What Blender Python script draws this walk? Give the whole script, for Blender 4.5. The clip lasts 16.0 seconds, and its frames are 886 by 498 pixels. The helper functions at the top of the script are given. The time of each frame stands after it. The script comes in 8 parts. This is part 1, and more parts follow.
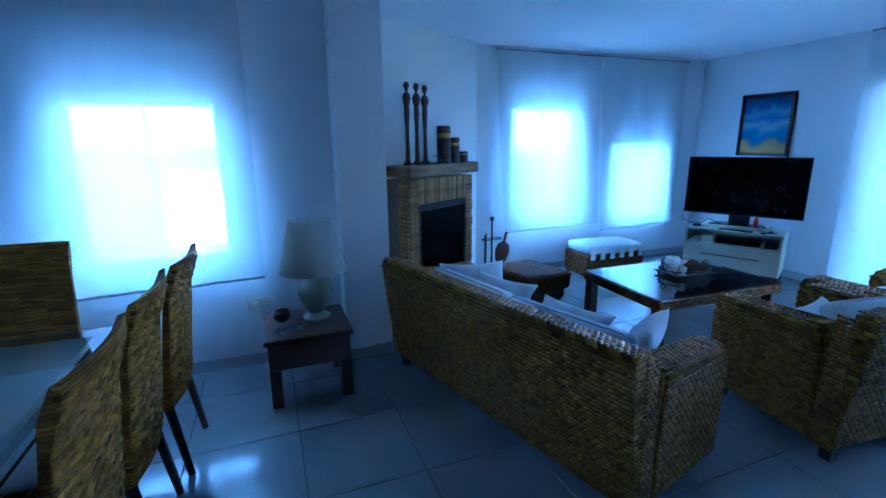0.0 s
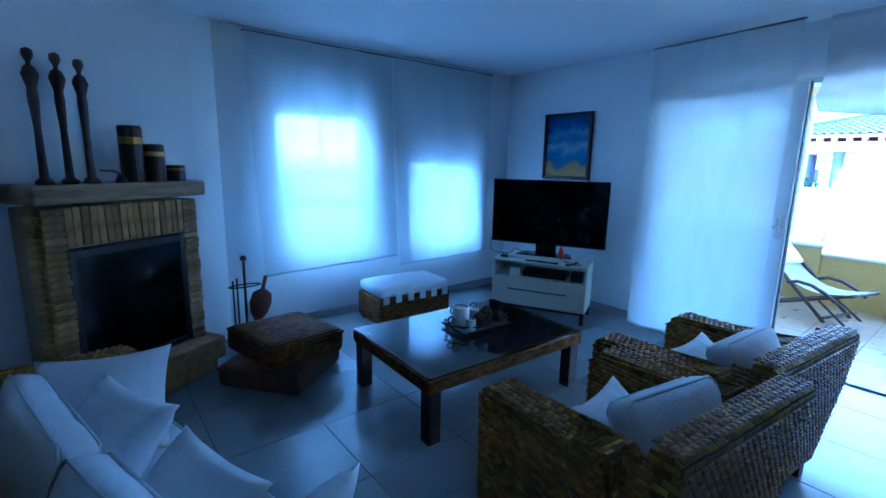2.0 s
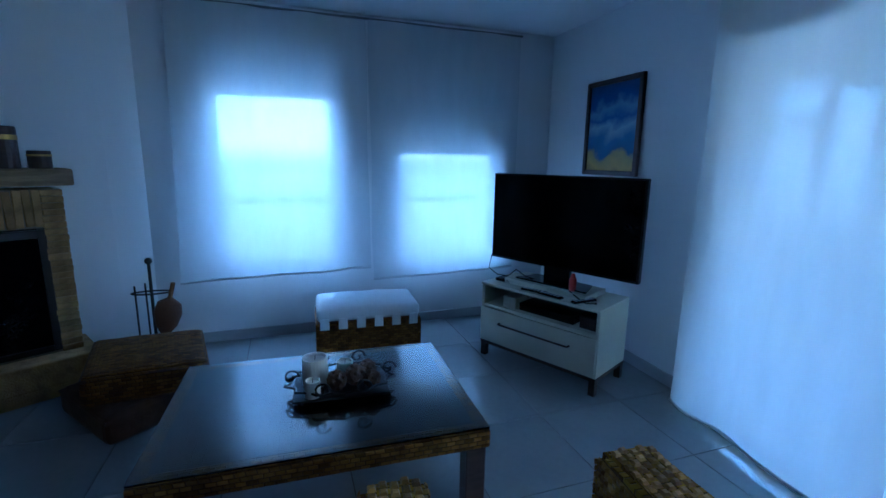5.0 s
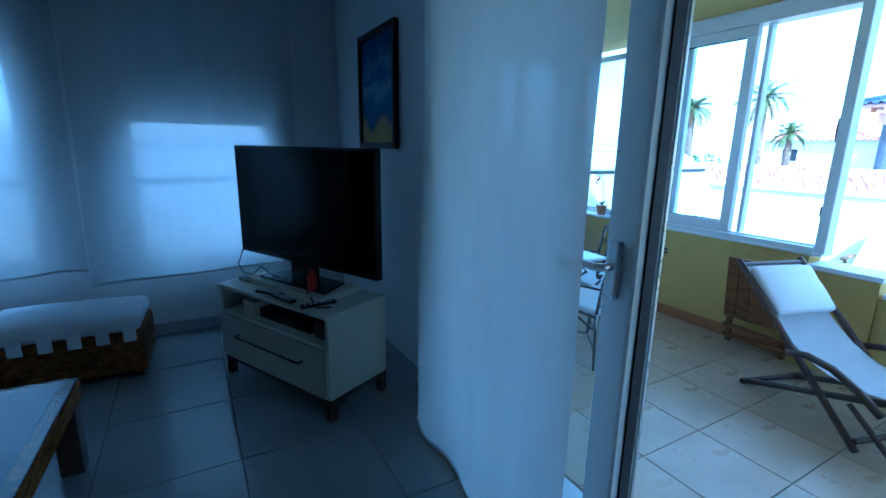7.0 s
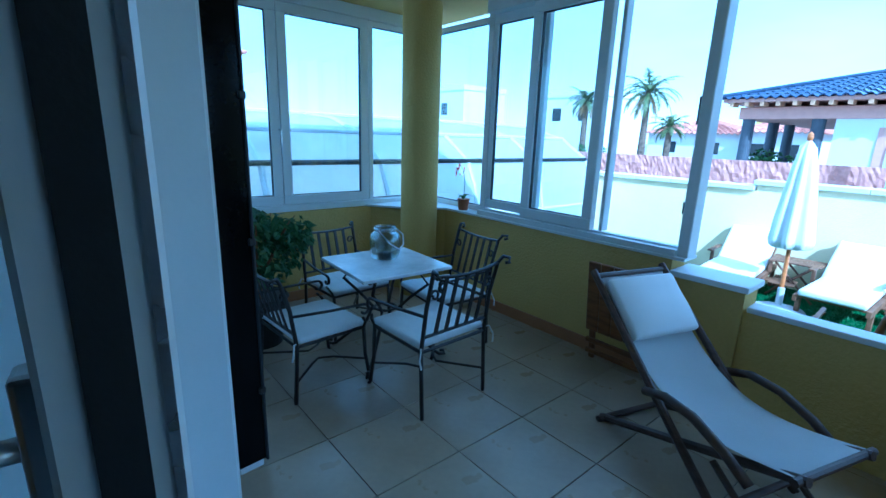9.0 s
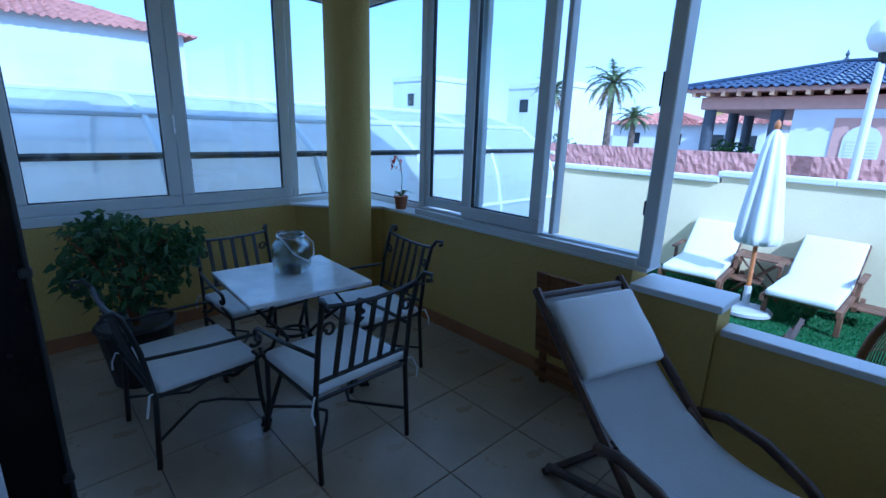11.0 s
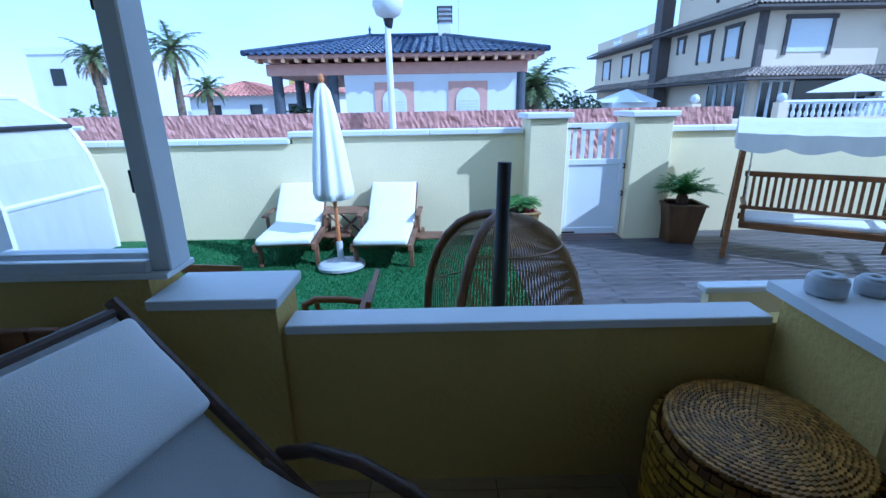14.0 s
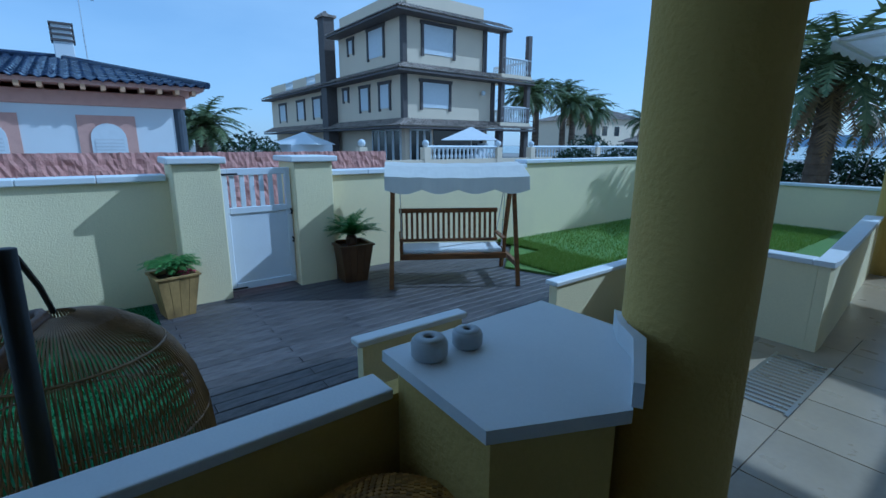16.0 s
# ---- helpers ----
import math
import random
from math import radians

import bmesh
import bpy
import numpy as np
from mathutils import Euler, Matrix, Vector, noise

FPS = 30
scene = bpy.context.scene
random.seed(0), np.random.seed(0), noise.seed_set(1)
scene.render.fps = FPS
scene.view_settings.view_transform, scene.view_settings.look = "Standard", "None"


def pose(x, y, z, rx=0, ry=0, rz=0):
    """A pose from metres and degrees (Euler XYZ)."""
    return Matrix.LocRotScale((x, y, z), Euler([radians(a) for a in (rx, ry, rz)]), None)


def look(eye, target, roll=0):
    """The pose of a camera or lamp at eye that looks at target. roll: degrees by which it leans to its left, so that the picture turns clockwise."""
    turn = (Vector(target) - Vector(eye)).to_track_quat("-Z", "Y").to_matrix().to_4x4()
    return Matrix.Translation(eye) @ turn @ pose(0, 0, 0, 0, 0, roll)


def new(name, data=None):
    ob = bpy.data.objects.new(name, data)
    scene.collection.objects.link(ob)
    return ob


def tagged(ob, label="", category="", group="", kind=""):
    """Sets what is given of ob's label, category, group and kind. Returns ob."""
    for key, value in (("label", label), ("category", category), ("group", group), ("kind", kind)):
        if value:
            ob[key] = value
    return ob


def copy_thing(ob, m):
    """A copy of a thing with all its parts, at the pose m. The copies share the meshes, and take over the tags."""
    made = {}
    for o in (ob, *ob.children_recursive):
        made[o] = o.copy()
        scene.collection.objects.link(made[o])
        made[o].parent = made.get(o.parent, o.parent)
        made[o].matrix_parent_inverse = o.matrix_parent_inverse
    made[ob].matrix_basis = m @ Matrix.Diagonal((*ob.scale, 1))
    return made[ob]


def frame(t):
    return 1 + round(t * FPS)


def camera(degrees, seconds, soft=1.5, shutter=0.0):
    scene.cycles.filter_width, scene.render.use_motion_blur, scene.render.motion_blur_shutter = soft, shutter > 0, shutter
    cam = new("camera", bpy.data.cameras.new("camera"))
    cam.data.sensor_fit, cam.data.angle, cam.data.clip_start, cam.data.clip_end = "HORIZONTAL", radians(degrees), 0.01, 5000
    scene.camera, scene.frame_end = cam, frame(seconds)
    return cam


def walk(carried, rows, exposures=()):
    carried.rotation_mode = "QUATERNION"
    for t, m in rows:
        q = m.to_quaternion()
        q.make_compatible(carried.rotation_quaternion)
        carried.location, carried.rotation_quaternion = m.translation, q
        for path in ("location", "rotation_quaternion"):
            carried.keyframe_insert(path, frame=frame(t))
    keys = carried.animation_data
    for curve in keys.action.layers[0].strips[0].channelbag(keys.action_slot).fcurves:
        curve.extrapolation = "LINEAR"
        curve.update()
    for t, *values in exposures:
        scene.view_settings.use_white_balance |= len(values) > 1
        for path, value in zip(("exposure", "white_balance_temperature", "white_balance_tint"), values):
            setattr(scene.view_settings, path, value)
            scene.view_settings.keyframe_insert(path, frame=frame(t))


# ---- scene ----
cam = camera(88.5, 16.0)
PATH = [
    (0, (0.125, 2.045, 1.676), (0.827, 3.861, 1.218), -0.6),
    (0.5, (0.437, 2.232, 1.673), (1.348, 3.956, 1.229), -0.6),
    (1, (0.797, 2.507, 1.67), (1.924, 4.097, 1.222), 0.3),
    (1.5, (1.156, 2.632, 1.66), (2.384, 4.156, 1.245), 0.7),
    (2, (1.526, 2.707, 1.64), (2.75, 4.244, 1.263), 1.1),
    (2.5, (1.888, 2.783, 1.627), (3.047, 4.371, 1.26), 0.4),
    (3, (2.262, 2.836, 1.6), (3.28, 4.522, 1.25), 0.1),
    (5.5, (3.843, 2.991, 1.532), (4.464, 4.852, 1.146), 1.0),
    (6, (4.175, 3.046, 1.486), (4.902, 4.869, 1.099), 1.5),
    (6.5, (4.556, 3.053, 1.521), (5.375, 4.825, 1.087), 1.4),
    (7, (4.877, 3.072, 1.486), (5.83, 4.773, 1.042), 0.9),
    (7.5, (5.162, 3.162, 1.467), (6.253, 4.774, 1.01), 0.1),
    (8, (5.492, 3.233, 1.427), (6.663, 4.793, 0.985), -0.5),
    (8.5, (5.713, 3.32, 1.445), (6.932, 4.836, 0.979), 0.9),
    (11, (6.44, 3.615, 1.422), (7.78, 5.009, 0.91), 1.9),
    (11.5, (6.539, 3.671, 1.41), (7.931, 5.006, 0.883), 2.4),
    (12, (6.655, 3.732, 1.382), (8.127, 4.968, 0.83), 2.5),
    (12.5, (6.8, 3.729, 1.323), (8.407, 4.781, 0.764), 2.0),
    (13, (6.914, 3.722, 1.306), (8.688, 4.48, 0.779), 1.4),
    (13.5, (7.017, 3.688, 1.301), (8.895, 4.08, 0.737), 0.0),
    (14, (7.251, 3.584, 1.287), (9.159, 3.573, 0.686), -1.0),
    (14.5, (7.352, 3.493, 1.272), (9.218, 3.066, 0.693), -1.6),
    (15, (7.455, 3.416, 1.283), (9.213, 2.627, 0.749), -0.8),
    (15.5, (7.495, 3.312, 1.294), (9.14, 2.282, 0.81), -0.3),
    (16, (7.515, 3.147, 1.325), (9.06, 1.959, 0.877), 0.2),
]
EXPOSURES = [(0.0, 4.75, 3480, 10), (1.0, 4.97, 3490, 10), (1.5, 4.6, 3500, 10), (2.0, 4.08, 3560, 10), (3.0, 3.7, 3730, 11), (5.5, 3.34, 3840, 10), (7.0, 2.4, 3720, 0), (8.5, 1.55, 3580, -6), (11.0, 0.53, 3960, 11), (13.0, 0.43, 3990, 10), (14.5, 0.32, 4150, 9), (15.0, 0.12, 4180, 8), (16.0, -0.68, 4060, 0)]
walk(cam, [(t, look(eye, target, roll)) for t, eye, target, roll in PATH], EXPOSURES)

# ---- sky, sun ----
world = bpy.data.worlds.new("sky")
scene.world = world
world.use_nodes = True
wn = world.node_tree.nodes
wl = world.node_tree.links
sky = wn.new("ShaderNodeTexSky")
sky.sky_type = "NISHITA"
sky.sun_disc = False
SUN_WAY = Vector((0.36, 0.75, -0.64)).normalized()
sky.sun_elevation = math.asin(-SUN_WAY.z)
sky.sun_rotation = math.atan2(-SUN_WAY.x, -SUN_WAY.y)
sky.altitude = 0
sky.air_density = 1.0
sky.dust_density = 0.6
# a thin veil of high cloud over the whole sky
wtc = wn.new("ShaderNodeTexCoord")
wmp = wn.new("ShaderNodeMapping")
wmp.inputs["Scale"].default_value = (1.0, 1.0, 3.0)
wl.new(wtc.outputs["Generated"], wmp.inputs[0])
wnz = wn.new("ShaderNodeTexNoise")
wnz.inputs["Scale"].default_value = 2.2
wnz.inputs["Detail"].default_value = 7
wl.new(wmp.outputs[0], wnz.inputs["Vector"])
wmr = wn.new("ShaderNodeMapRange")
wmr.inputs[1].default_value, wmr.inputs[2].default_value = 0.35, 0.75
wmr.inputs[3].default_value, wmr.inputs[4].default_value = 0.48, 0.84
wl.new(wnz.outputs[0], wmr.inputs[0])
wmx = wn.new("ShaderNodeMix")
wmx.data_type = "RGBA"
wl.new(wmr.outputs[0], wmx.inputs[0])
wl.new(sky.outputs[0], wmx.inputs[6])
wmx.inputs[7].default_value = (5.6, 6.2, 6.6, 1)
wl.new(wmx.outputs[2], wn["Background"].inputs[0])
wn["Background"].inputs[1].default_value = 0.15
sun = bpy.data.lights.new("sun", "SUN")
sun.energy = 3.4
sun.angle = radians(0.6)
sun.color = (1.0, 0.95, 0.87)
sun_ob = new("sun", sun)
sun_ob.matrix_world = look((0, 0, 20), Vector((0, 0, 20)) + SUN_WAY)

# ---- materials ----
MATS = {}


def nodes_of(m):
    return m.node_tree.nodes, m.node_tree.links


def mat(name, col, rough=0.6, metal=0.0, var=0.12, scale=6.0, bump=0.1, bscale=60.0, dirt=None, coat=0.0, rand=0.0, stretch=(1, 1, 1), spec=0.5):
    """A procedural surface: large blotches, fine grain, relief, and a shift from piece to piece."""
    m = bpy.data.materials.new(name)
    m.use_nodes = True
    n, l = nodes_of(m)
    b = n["Principled BSDF"]
    tc = n.new("ShaderNodeTexCoord")
    mp = n.new("ShaderNodeMapping")
    mp.inputs["Scale"].default_value = stretch
    l.new(tc.outputs["Object"], mp.inputs[0])
    big = n.new("ShaderNodeTexNoise")
    big.inputs["Scale"].default_value = scale
    big.inputs["Detail"].default_value = 6
    l.new(mp.outputs[0], big.inputs["Vector"])
    fine = n.new("ShaderNodeTexNoise")
    fine.inputs["Scale"].default_value = bscale
    fine.inputs["Detail"].default_value = 4
    l.new(mp.outputs[0], fine.inputs["Vector"])
    mix = n.new("ShaderNodeMix")
    mix.data_type = "RGBA"
    c2 = dirt or tuple(max(0, c * (1 - 2.2 * var)) for c in col)
    mix.inputs[6].default_value = (*col, 1)
    mix.inputs[7].default_value = (*c2, 1)
    ramp = n.new("ShaderNodeMapRange")
    ramp.inputs[1].default_value, ramp.inputs[2].default_value = 0.42, 0.72
    ramp.inputs[4].default_value = min(1.0, 0.25 + var * 3)
    l.new(big.outputs[0], ramp.inputs[0])
    l.new(ramp.outputs[0], mix.inputs[0])
    hsv = n.new("ShaderNodeHueSaturation")
    l.new(mix.outputs[2], hsv.inputs["Color"])
    val = n.new("ShaderNodeMath")
    val.operation = "MULTIPLY_ADD"
    l.new(fine.outputs[0], val.inputs[0])
    val.inputs[1].default_value = var * 1.6
    val.inputs[2].default_value = 1 - var * 0.8
    last = val
    if rand:
        oi = n.new("ShaderNodeObjectInfo")
        r2 = n.new("ShaderNodeMath")
        r2.operation = "MULTIPLY_ADD"
        l.new(oi.outputs["Random"], r2.inputs[0])
        r2.inputs[1].default_value = rand * 2
        r2.inputs[2].default_value = 1 - rand
        r3 = n.new("ShaderNodeMath")
        r3.operation = "MULTIPLY"
        l.new(val.outputs[0], r3.inputs[0])
        l.new(r2.outputs[0], r3.inputs[1])
        last = r3
    l.new(last.outputs[0], hsv.inputs["Value"])
    l.new(hsv.outputs[0], b.inputs["Base Color"])
    rr = n.new("ShaderNodeMath")
    rr.operation = "MULTIPLY_ADD"
    l.new(big.outputs[0], rr.inputs[0])
    rr.inputs[1].default_value = 0.25 * rough
    rr.inputs[2].default_value = rough * 0.88
    l.new(rr.outputs[0], b.inputs["Roughness"])
    b.inputs["Metallic"].default_value = metal
    b.inputs["Specular IOR Level"].default_value = spec
    b.inputs["Coat Weight"].default_value = coat
    if bump:
        bp = n.new("ShaderNodeBump")
        bp.inputs["Strength"].default_value = bump
        bp.inputs["Distance"].default_value = 0.01
        l.new(fine.outputs[0], bp.inputs["Height"])
        l.new(bp.outputs[0], b.inputs["Normal"])
    MATS[name] = m
    return m


def glass(name, tint=(0.93, 0.97, 0.98), rough=0.0, thin=0.9):
    """Thin window glass: mostly clear, with a gloss that grows at grazing angles."""
    m = bpy.data.materials.new(name)
    m.use_nodes = True
    n, l = nodes_of(m)
    n.remove(n["Principled BSDF"])
    tr = n.new("ShaderNodeBsdfTransparent")
    tr.inputs[0].default_value = (*tint, 1)
    gl = n.new("ShaderNodeBsdfGlossy")
    gl.inputs["Roughness"].default_value = rough
    lw = n.new("ShaderNodeLayerWeight")
    pw = n.new("ShaderNodeMath")
    pw.operation = "POWER"
    pw.inputs[1].default_value = 4.0
    l.new(lw.outputs["Facing"], pw.inputs[0])
    fr = n.new("ShaderNodeMath")
    fr.operation = "MULTIPLY_ADD"
    fr.inputs[1].default_value = 0.55
    fr.inputs[2].default_value = 0.05
    l.new(pw.outputs[0], fr.inputs[0])
    mx = n.new("ShaderNodeMixShader")
    l.new(fr.outputs[0], mx.inputs[0])
    l.new(tr.outputs[0], mx.inputs[1])
    l.new(gl.outputs[0], mx.inputs[2])
    l.new(mx.outputs[0], n["Material Output"].inputs[0])
    return m


def fabric_blind(name, col, through_share, clear):
    """Sheer white cloth: part diffuse, part translucent, part open weave."""
    m = bpy.data.materials.new(name)
    m.use_nodes = True
    n, l = nodes_of(m)
    n.remove(n["Principled BSDF"])
    df = n.new("ShaderNodeBsdfDiffuse")
    tl = n.new("ShaderNodeBsdfTranslucent")
    tr = n.new("ShaderNodeBsdfTransparent")
    tc = n.new("ShaderNodeTexCoord")
    nz = n.new("ShaderNodeTexNoise")
    mp = n.new("ShaderNodeMapping")
    mp.inputs["Scale"].default_value = (1, 1, 0.25)
    nz.inputs["Scale"].default_value = 9
    nz.inputs["Detail"].default_value = 5
    l.new(tc.outputs["Object"], mp.inputs[0])
    l.new(mp.outputs[0], nz.inputs["Vector"])
    cr = n.new("ShaderNodeMix")
    cr.data_type = "RGBA"
    cr.inputs[6].default_value = (*[c * 0.82 for c in col], 1)
    cr.inputs[7].default_value = (*col, 1)
    l.new(nz.outputs[0], cr.inputs[0])
    for s in (df, tl):
        l.new(cr.outputs[2], s.inputs[0])
    wv = n.new("ShaderNodeTexNoise")
    wv.inputs["Scale"].default_value = 240
    l.new(tc.outputs["Object"], wv.inputs["Vector"])
    bp = n.new("ShaderNodeBump")
    bp.inputs["Strength"].default_value = 0.15
    l.new(wv.outputs[0], bp.inputs["Height"])
    l.new(bp.outputs[0], df.inputs["Normal"])
    m1, m2 = n.new("ShaderNodeMixShader"), n.new("ShaderNodeMixShader")
    m1.inputs[0].default_value = through_share
    m2.inputs[0].default_value = clear
    l.new(df.outputs[0], m1.inputs[1])
    l.new(tl.outputs[0], m1.inputs[2])
    l.new(m1.outputs[0], m2.inputs[1])
    l.new(tr.outputs[0], m2.inputs[2])
    l.new(m2.outputs[0], n["Material Output"].inputs[0])
    return m


def foliage(name, col, col2):
    m = bpy.data.materials.new(name)
    m.use_nodes = True
    n, l = nodes_of(m)
    b = n["Principled BSDF"]
    geo = n.new("ShaderNodeNewGeometry")
    mx = n.new("ShaderNodeMix")
    mx.data_type = "RGBA"
    mx.inputs[6].default_value = (*col, 1)
    mx.inputs[7].default_value = (*col2, 1)
    l.new(geo.outputs["Random Per Island"], mx.inputs[0])
    l.new(mx.outputs[2], b.inputs["Base Color"])
    b.inputs["Roughness"].default_value = 0.5
    tl = n.new("ShaderNodeBsdfTranslucent")
    l.new(mx.outputs[2], tl.inputs[0])
    ms = n.new("ShaderNodeMixShader")
    ms.inputs[0].default_value = 0.3
    l.new(b.outputs[0], ms.inputs[1])
    l.new(tl.outputs[0], ms.inputs[2])
    l.new(ms.outputs[0], n["Material Output"].inputs[0])
    return m




def weave(name, col, dark, w, h, rand=0.1):
    """Woven fibre: staggered strands in rows, each with its own tone, in real size."""
    m = mat(name, col, 0.6, var=0.12, scale=14, bump=0.0, rand=rand, dirt=dark, spec=0.15)
    n, l = nodes_of(m)
    b = n["Principled BSDF"]
    tc = n.new("ShaderNodeTexCoord")
    sep = n.new("ShaderNodeSeparateXYZ")
    l.new(tc.outputs["Object"], sep.inputs[0])
    add = n.new("ShaderNodeMath")
    l.new(sep.outputs[0], add.inputs[0])
    l.new(sep.outputs[1], add.inputs[1])
    side = n.new("ShaderNodeCombineXYZ")
    l.new(add.outputs[0], side.inputs[0])
    l.new(sep.outputs[2], side.inputs[1])
    geo = n.new("ShaderNodeNewGeometry")
    gs = n.new("ShaderNodeSeparateXYZ")
    l.new(geo.outputs["Normal"], gs.inputs[0])
    ab = n.new("ShaderNodeMath")
    ab.operation = "ABSOLUTE"
    l.new(gs.outputs[2], ab.inputs[0])
    gt = n.new("ShaderNodeMath")
    gt.operation = "GREATER_THAN"
    gt.inputs[1].default_value = 0.75
    l.new(ab.outputs[0], gt.inputs[0])
    pick = n.new("ShaderNodeMix")
    pick.data_type = "VECTOR"
    l.new(gt.outputs[0], pick.inputs[0])
    l.new(side.outputs[0], pick.inputs[4])
    l.new(tc.outputs["Object"], pick.inputs[5])
    wob = n.new("ShaderNodeTexNoise")
    wob.inputs["Scale"].default_value = 22
    l.new(tc.outputs["Object"], wob.inputs["Vector"])
    sc = n.new("ShaderNodeVectorMath")
    sc.operation = "SCALE"
    sc.inputs["Scale"].default_value = 0.006
    l.new(wob.outputs["Color"], sc.inputs[0])
    av = n.new("ShaderNodeVectorMath")
    l.new(pick.outputs[1], av.inputs[0])
    l.new(sc.outputs[0], av.inputs[1])
    br = n.new("ShaderNodeTexBrick")
    br.inputs["Scale"].default_value = 1.0
    br.inputs["Brick Width"].default_value = w
    br.inputs["Row Height"].default_value = h
    br.inputs["Mortar Size"].default_value = h * 0.17
    br.inputs["Mortar Smooth"].default_value = 1.0
    br.inputs["Color1"].default_value = (1, 1, 1, 1)
    br.inputs["Color2"].default_value = (0.22, 0.22, 0.22, 1)
    br.inputs["Mortar"].default_value = (0.06, 0.05, 0.04, 1)
    l.new(av.outputs[0], br.inputs["Vector"])
    hs = [x for x in n if x.bl_idname == "ShaderNodeHueSaturation"][0]
    mul = n.new("ShaderNodeMix")
    mul.data_type = "RGBA"
    mul.blend_type = "MULTIPLY"
    mul.inputs[0].default_value = 0.85
    l.new(hs.outputs[0], mul.inputs[6])
    l.new(br.outputs["Color"], mul.inputs[7])
    l.new(mul.outputs[2], b.inputs["Base Color"])
    inv = n.new("ShaderNodeMath")
    inv.operation = "SUBTRACT"
    inv.inputs[0].default_value = 1.0
    l.new(br.outputs["Fac"], inv.inputs[1])
    bp = n.new("ShaderNodeBump")
    bp.inputs["Strength"].default_value = 0.9
    bp.inputs["Distance"].default_value = 0.012
    l.new(inv.outputs[0], bp.inputs["Height"])
    l.new(bp.outputs[0], b.inputs["Normal"])
    return m


PLASTER = mat("white_plaster", (0.80, 0.80, 0.80), 0.75, var=0.035, scale=1.5, bump=0.12, bscale=140)
CEIL = mat("ceiling_paint", (0.82, 0.82, 0.82), 0.8, var=0.03, scale=1.2, bump=0.05, bscale=120)
YELLOW = mat("yellow_render", (0.58, 0.43, 0.12), 0.85, var=0.08, scale=1.3, bump=0.55, bscale=55)
CREAM = mat("cream_garden_render", (0.86, 0.76, 0.46), 0.9, var=0.07, scale=0.8, bump=0.35, bscale=70, dirt=(0.66, 0.58, 0.40))
COPING = mat("white_stone_coping", (0.76, 0.77, 0.78), 0.5, var=0.05, scale=4, bump=0.08, bscale=120)
TILE_IN = mat("glossy_floor_tile", (0.28, 0.29, 0.29), 0.15, var=0.09, scale=2.2, bump=0.015, bscale=25, rand=0.03)
GROUT = mat("tile_grout", (0.10, 0.10, 0.10), 0.9, var=0.1)
TILE_PORCH = mat("beige_porch_tile", (0.40, 0.325, 0.22), 0.28, var=0.12, scale=3.0, bump=0.05, bscale=30, rand=0.05)
SKIRT = mat("grey_tile_skirting", (0.42, 0.42, 0.42), 0.3, var=0.08)
SKIRT_P = mat("terracotta_skirting", (0.36, 0.17, 0.07), 0.5, var=0.12)
ALU = mat("white_lacquered_aluminium", (0.74, 0.76, 0.77), 0.35, var=0.03, bump=0.02)
RUBBER = mat("black_rubber", (0.015, 0.015, 0.017), 0.6, var=0.1)
STEEL = mat("brushed_steel", (0.62, 0.62, 0.63), 0.28, metal=1.0, var=0.06)
CHROME = mat("chrome_metal", (0.8, 0.8, 0.8), 0.08, metal=1.0, var=0.02)
PANE = glass("window_glass")
BLIND = fabric_blind("sheer_white_blind", (0.80, 0.82, 0.83), 0.36, 0.08)
BLIND_DOOR = fabric_blind("dense_white_blind", (0.80, 0.82, 0.83), 0.42, 0.022)
RAIL = mat("grey_metal_rail", (0.22, 0.23, 0.24), 0.45, var=0.05)
SHUTTER = mat("roller_shutter_slats", (0.62, 0.63, 0.64), 0.5, var=0.06)
WICKER = weave("woven_seagrass", (0.44, 0.25, 0.012), (0.22, 0.11, 0.006), 0.055, 0.027)
WICKER_D = weave("dark_woven_wicker", (0.30, 0.14, 0.02), (0.11, 0.045, 0.005), 0.04, 0.02)
DARKWOOD = mat("dark_stained_wood", (0.055, 0.03, 0.018), 0.42, var=0.25, scale=5, stretch=(1, 1, 8), bump=0.15, bscale=40)
BROWNWOOD = mat("brown_hardwood", (0.20, 0.085, 0.02), 0.45, var=0.25, scale=6, stretch=(1, 1, 6), bump=0.15, bscale=40)
TEAK = mat("weathered_teak", (0.20, 0.105, 0.055), 0.6, var=0.25, scale=8, bump=0.2, bscale=60)
ORANGEWOOD = mat("orange_varnished_wood", (0.50, 0.20, 0.06), 0.4, var=0.2, scale=6, stretch=(1, 1, 6))
CUSHION = mat("white_cotton_cushion", (0.74, 0.75, 0.77), 0.9, var=0.06, scale=5, bump=0.5, bscale=18)
CANVAS = mat("white_canvas", (0.80, 0.80, 0.80), 0.85, var=0.05, scale=4, bump=0.35, bscale=260)
WHITEPAINT = mat("white_painted_wood", (0.66, 0.64, 0.50), 0.4, var=0.05, bump=0.03)
BLACK = mat("black_gloss_plastic", (0.008, 0.008, 0.009), 0.25, var=0.1, bump=0.01)
SCREEN = mat("black_screen_glass", (0.003, 0.003, 0.004), 0.12, var=0.05, bump=0.0, spec=0.12)
IRON = mat("black_wrought_iron", (0.018, 0.016, 0.015), 0.45, var=0.2, bump=0.2, bscale=90)
MARBLE = mat("white_grey_marble", (0.72, 0.72, 0.72), 0.22, var=0.16, scale=5, bump=0.02, dirt=(0.42, 0.43, 0.45))
BRICK = mat("sandy_thin_brick", (0.42, 0.27, 0.10), 0.8, var=0.22, scale=14, bump=0.5, bscale=90, rand=0.28)
MORTAR = mat("lime_mortar", (0.30, 0.25, 0.17), 0.95, var=0.15, bump=0.4)
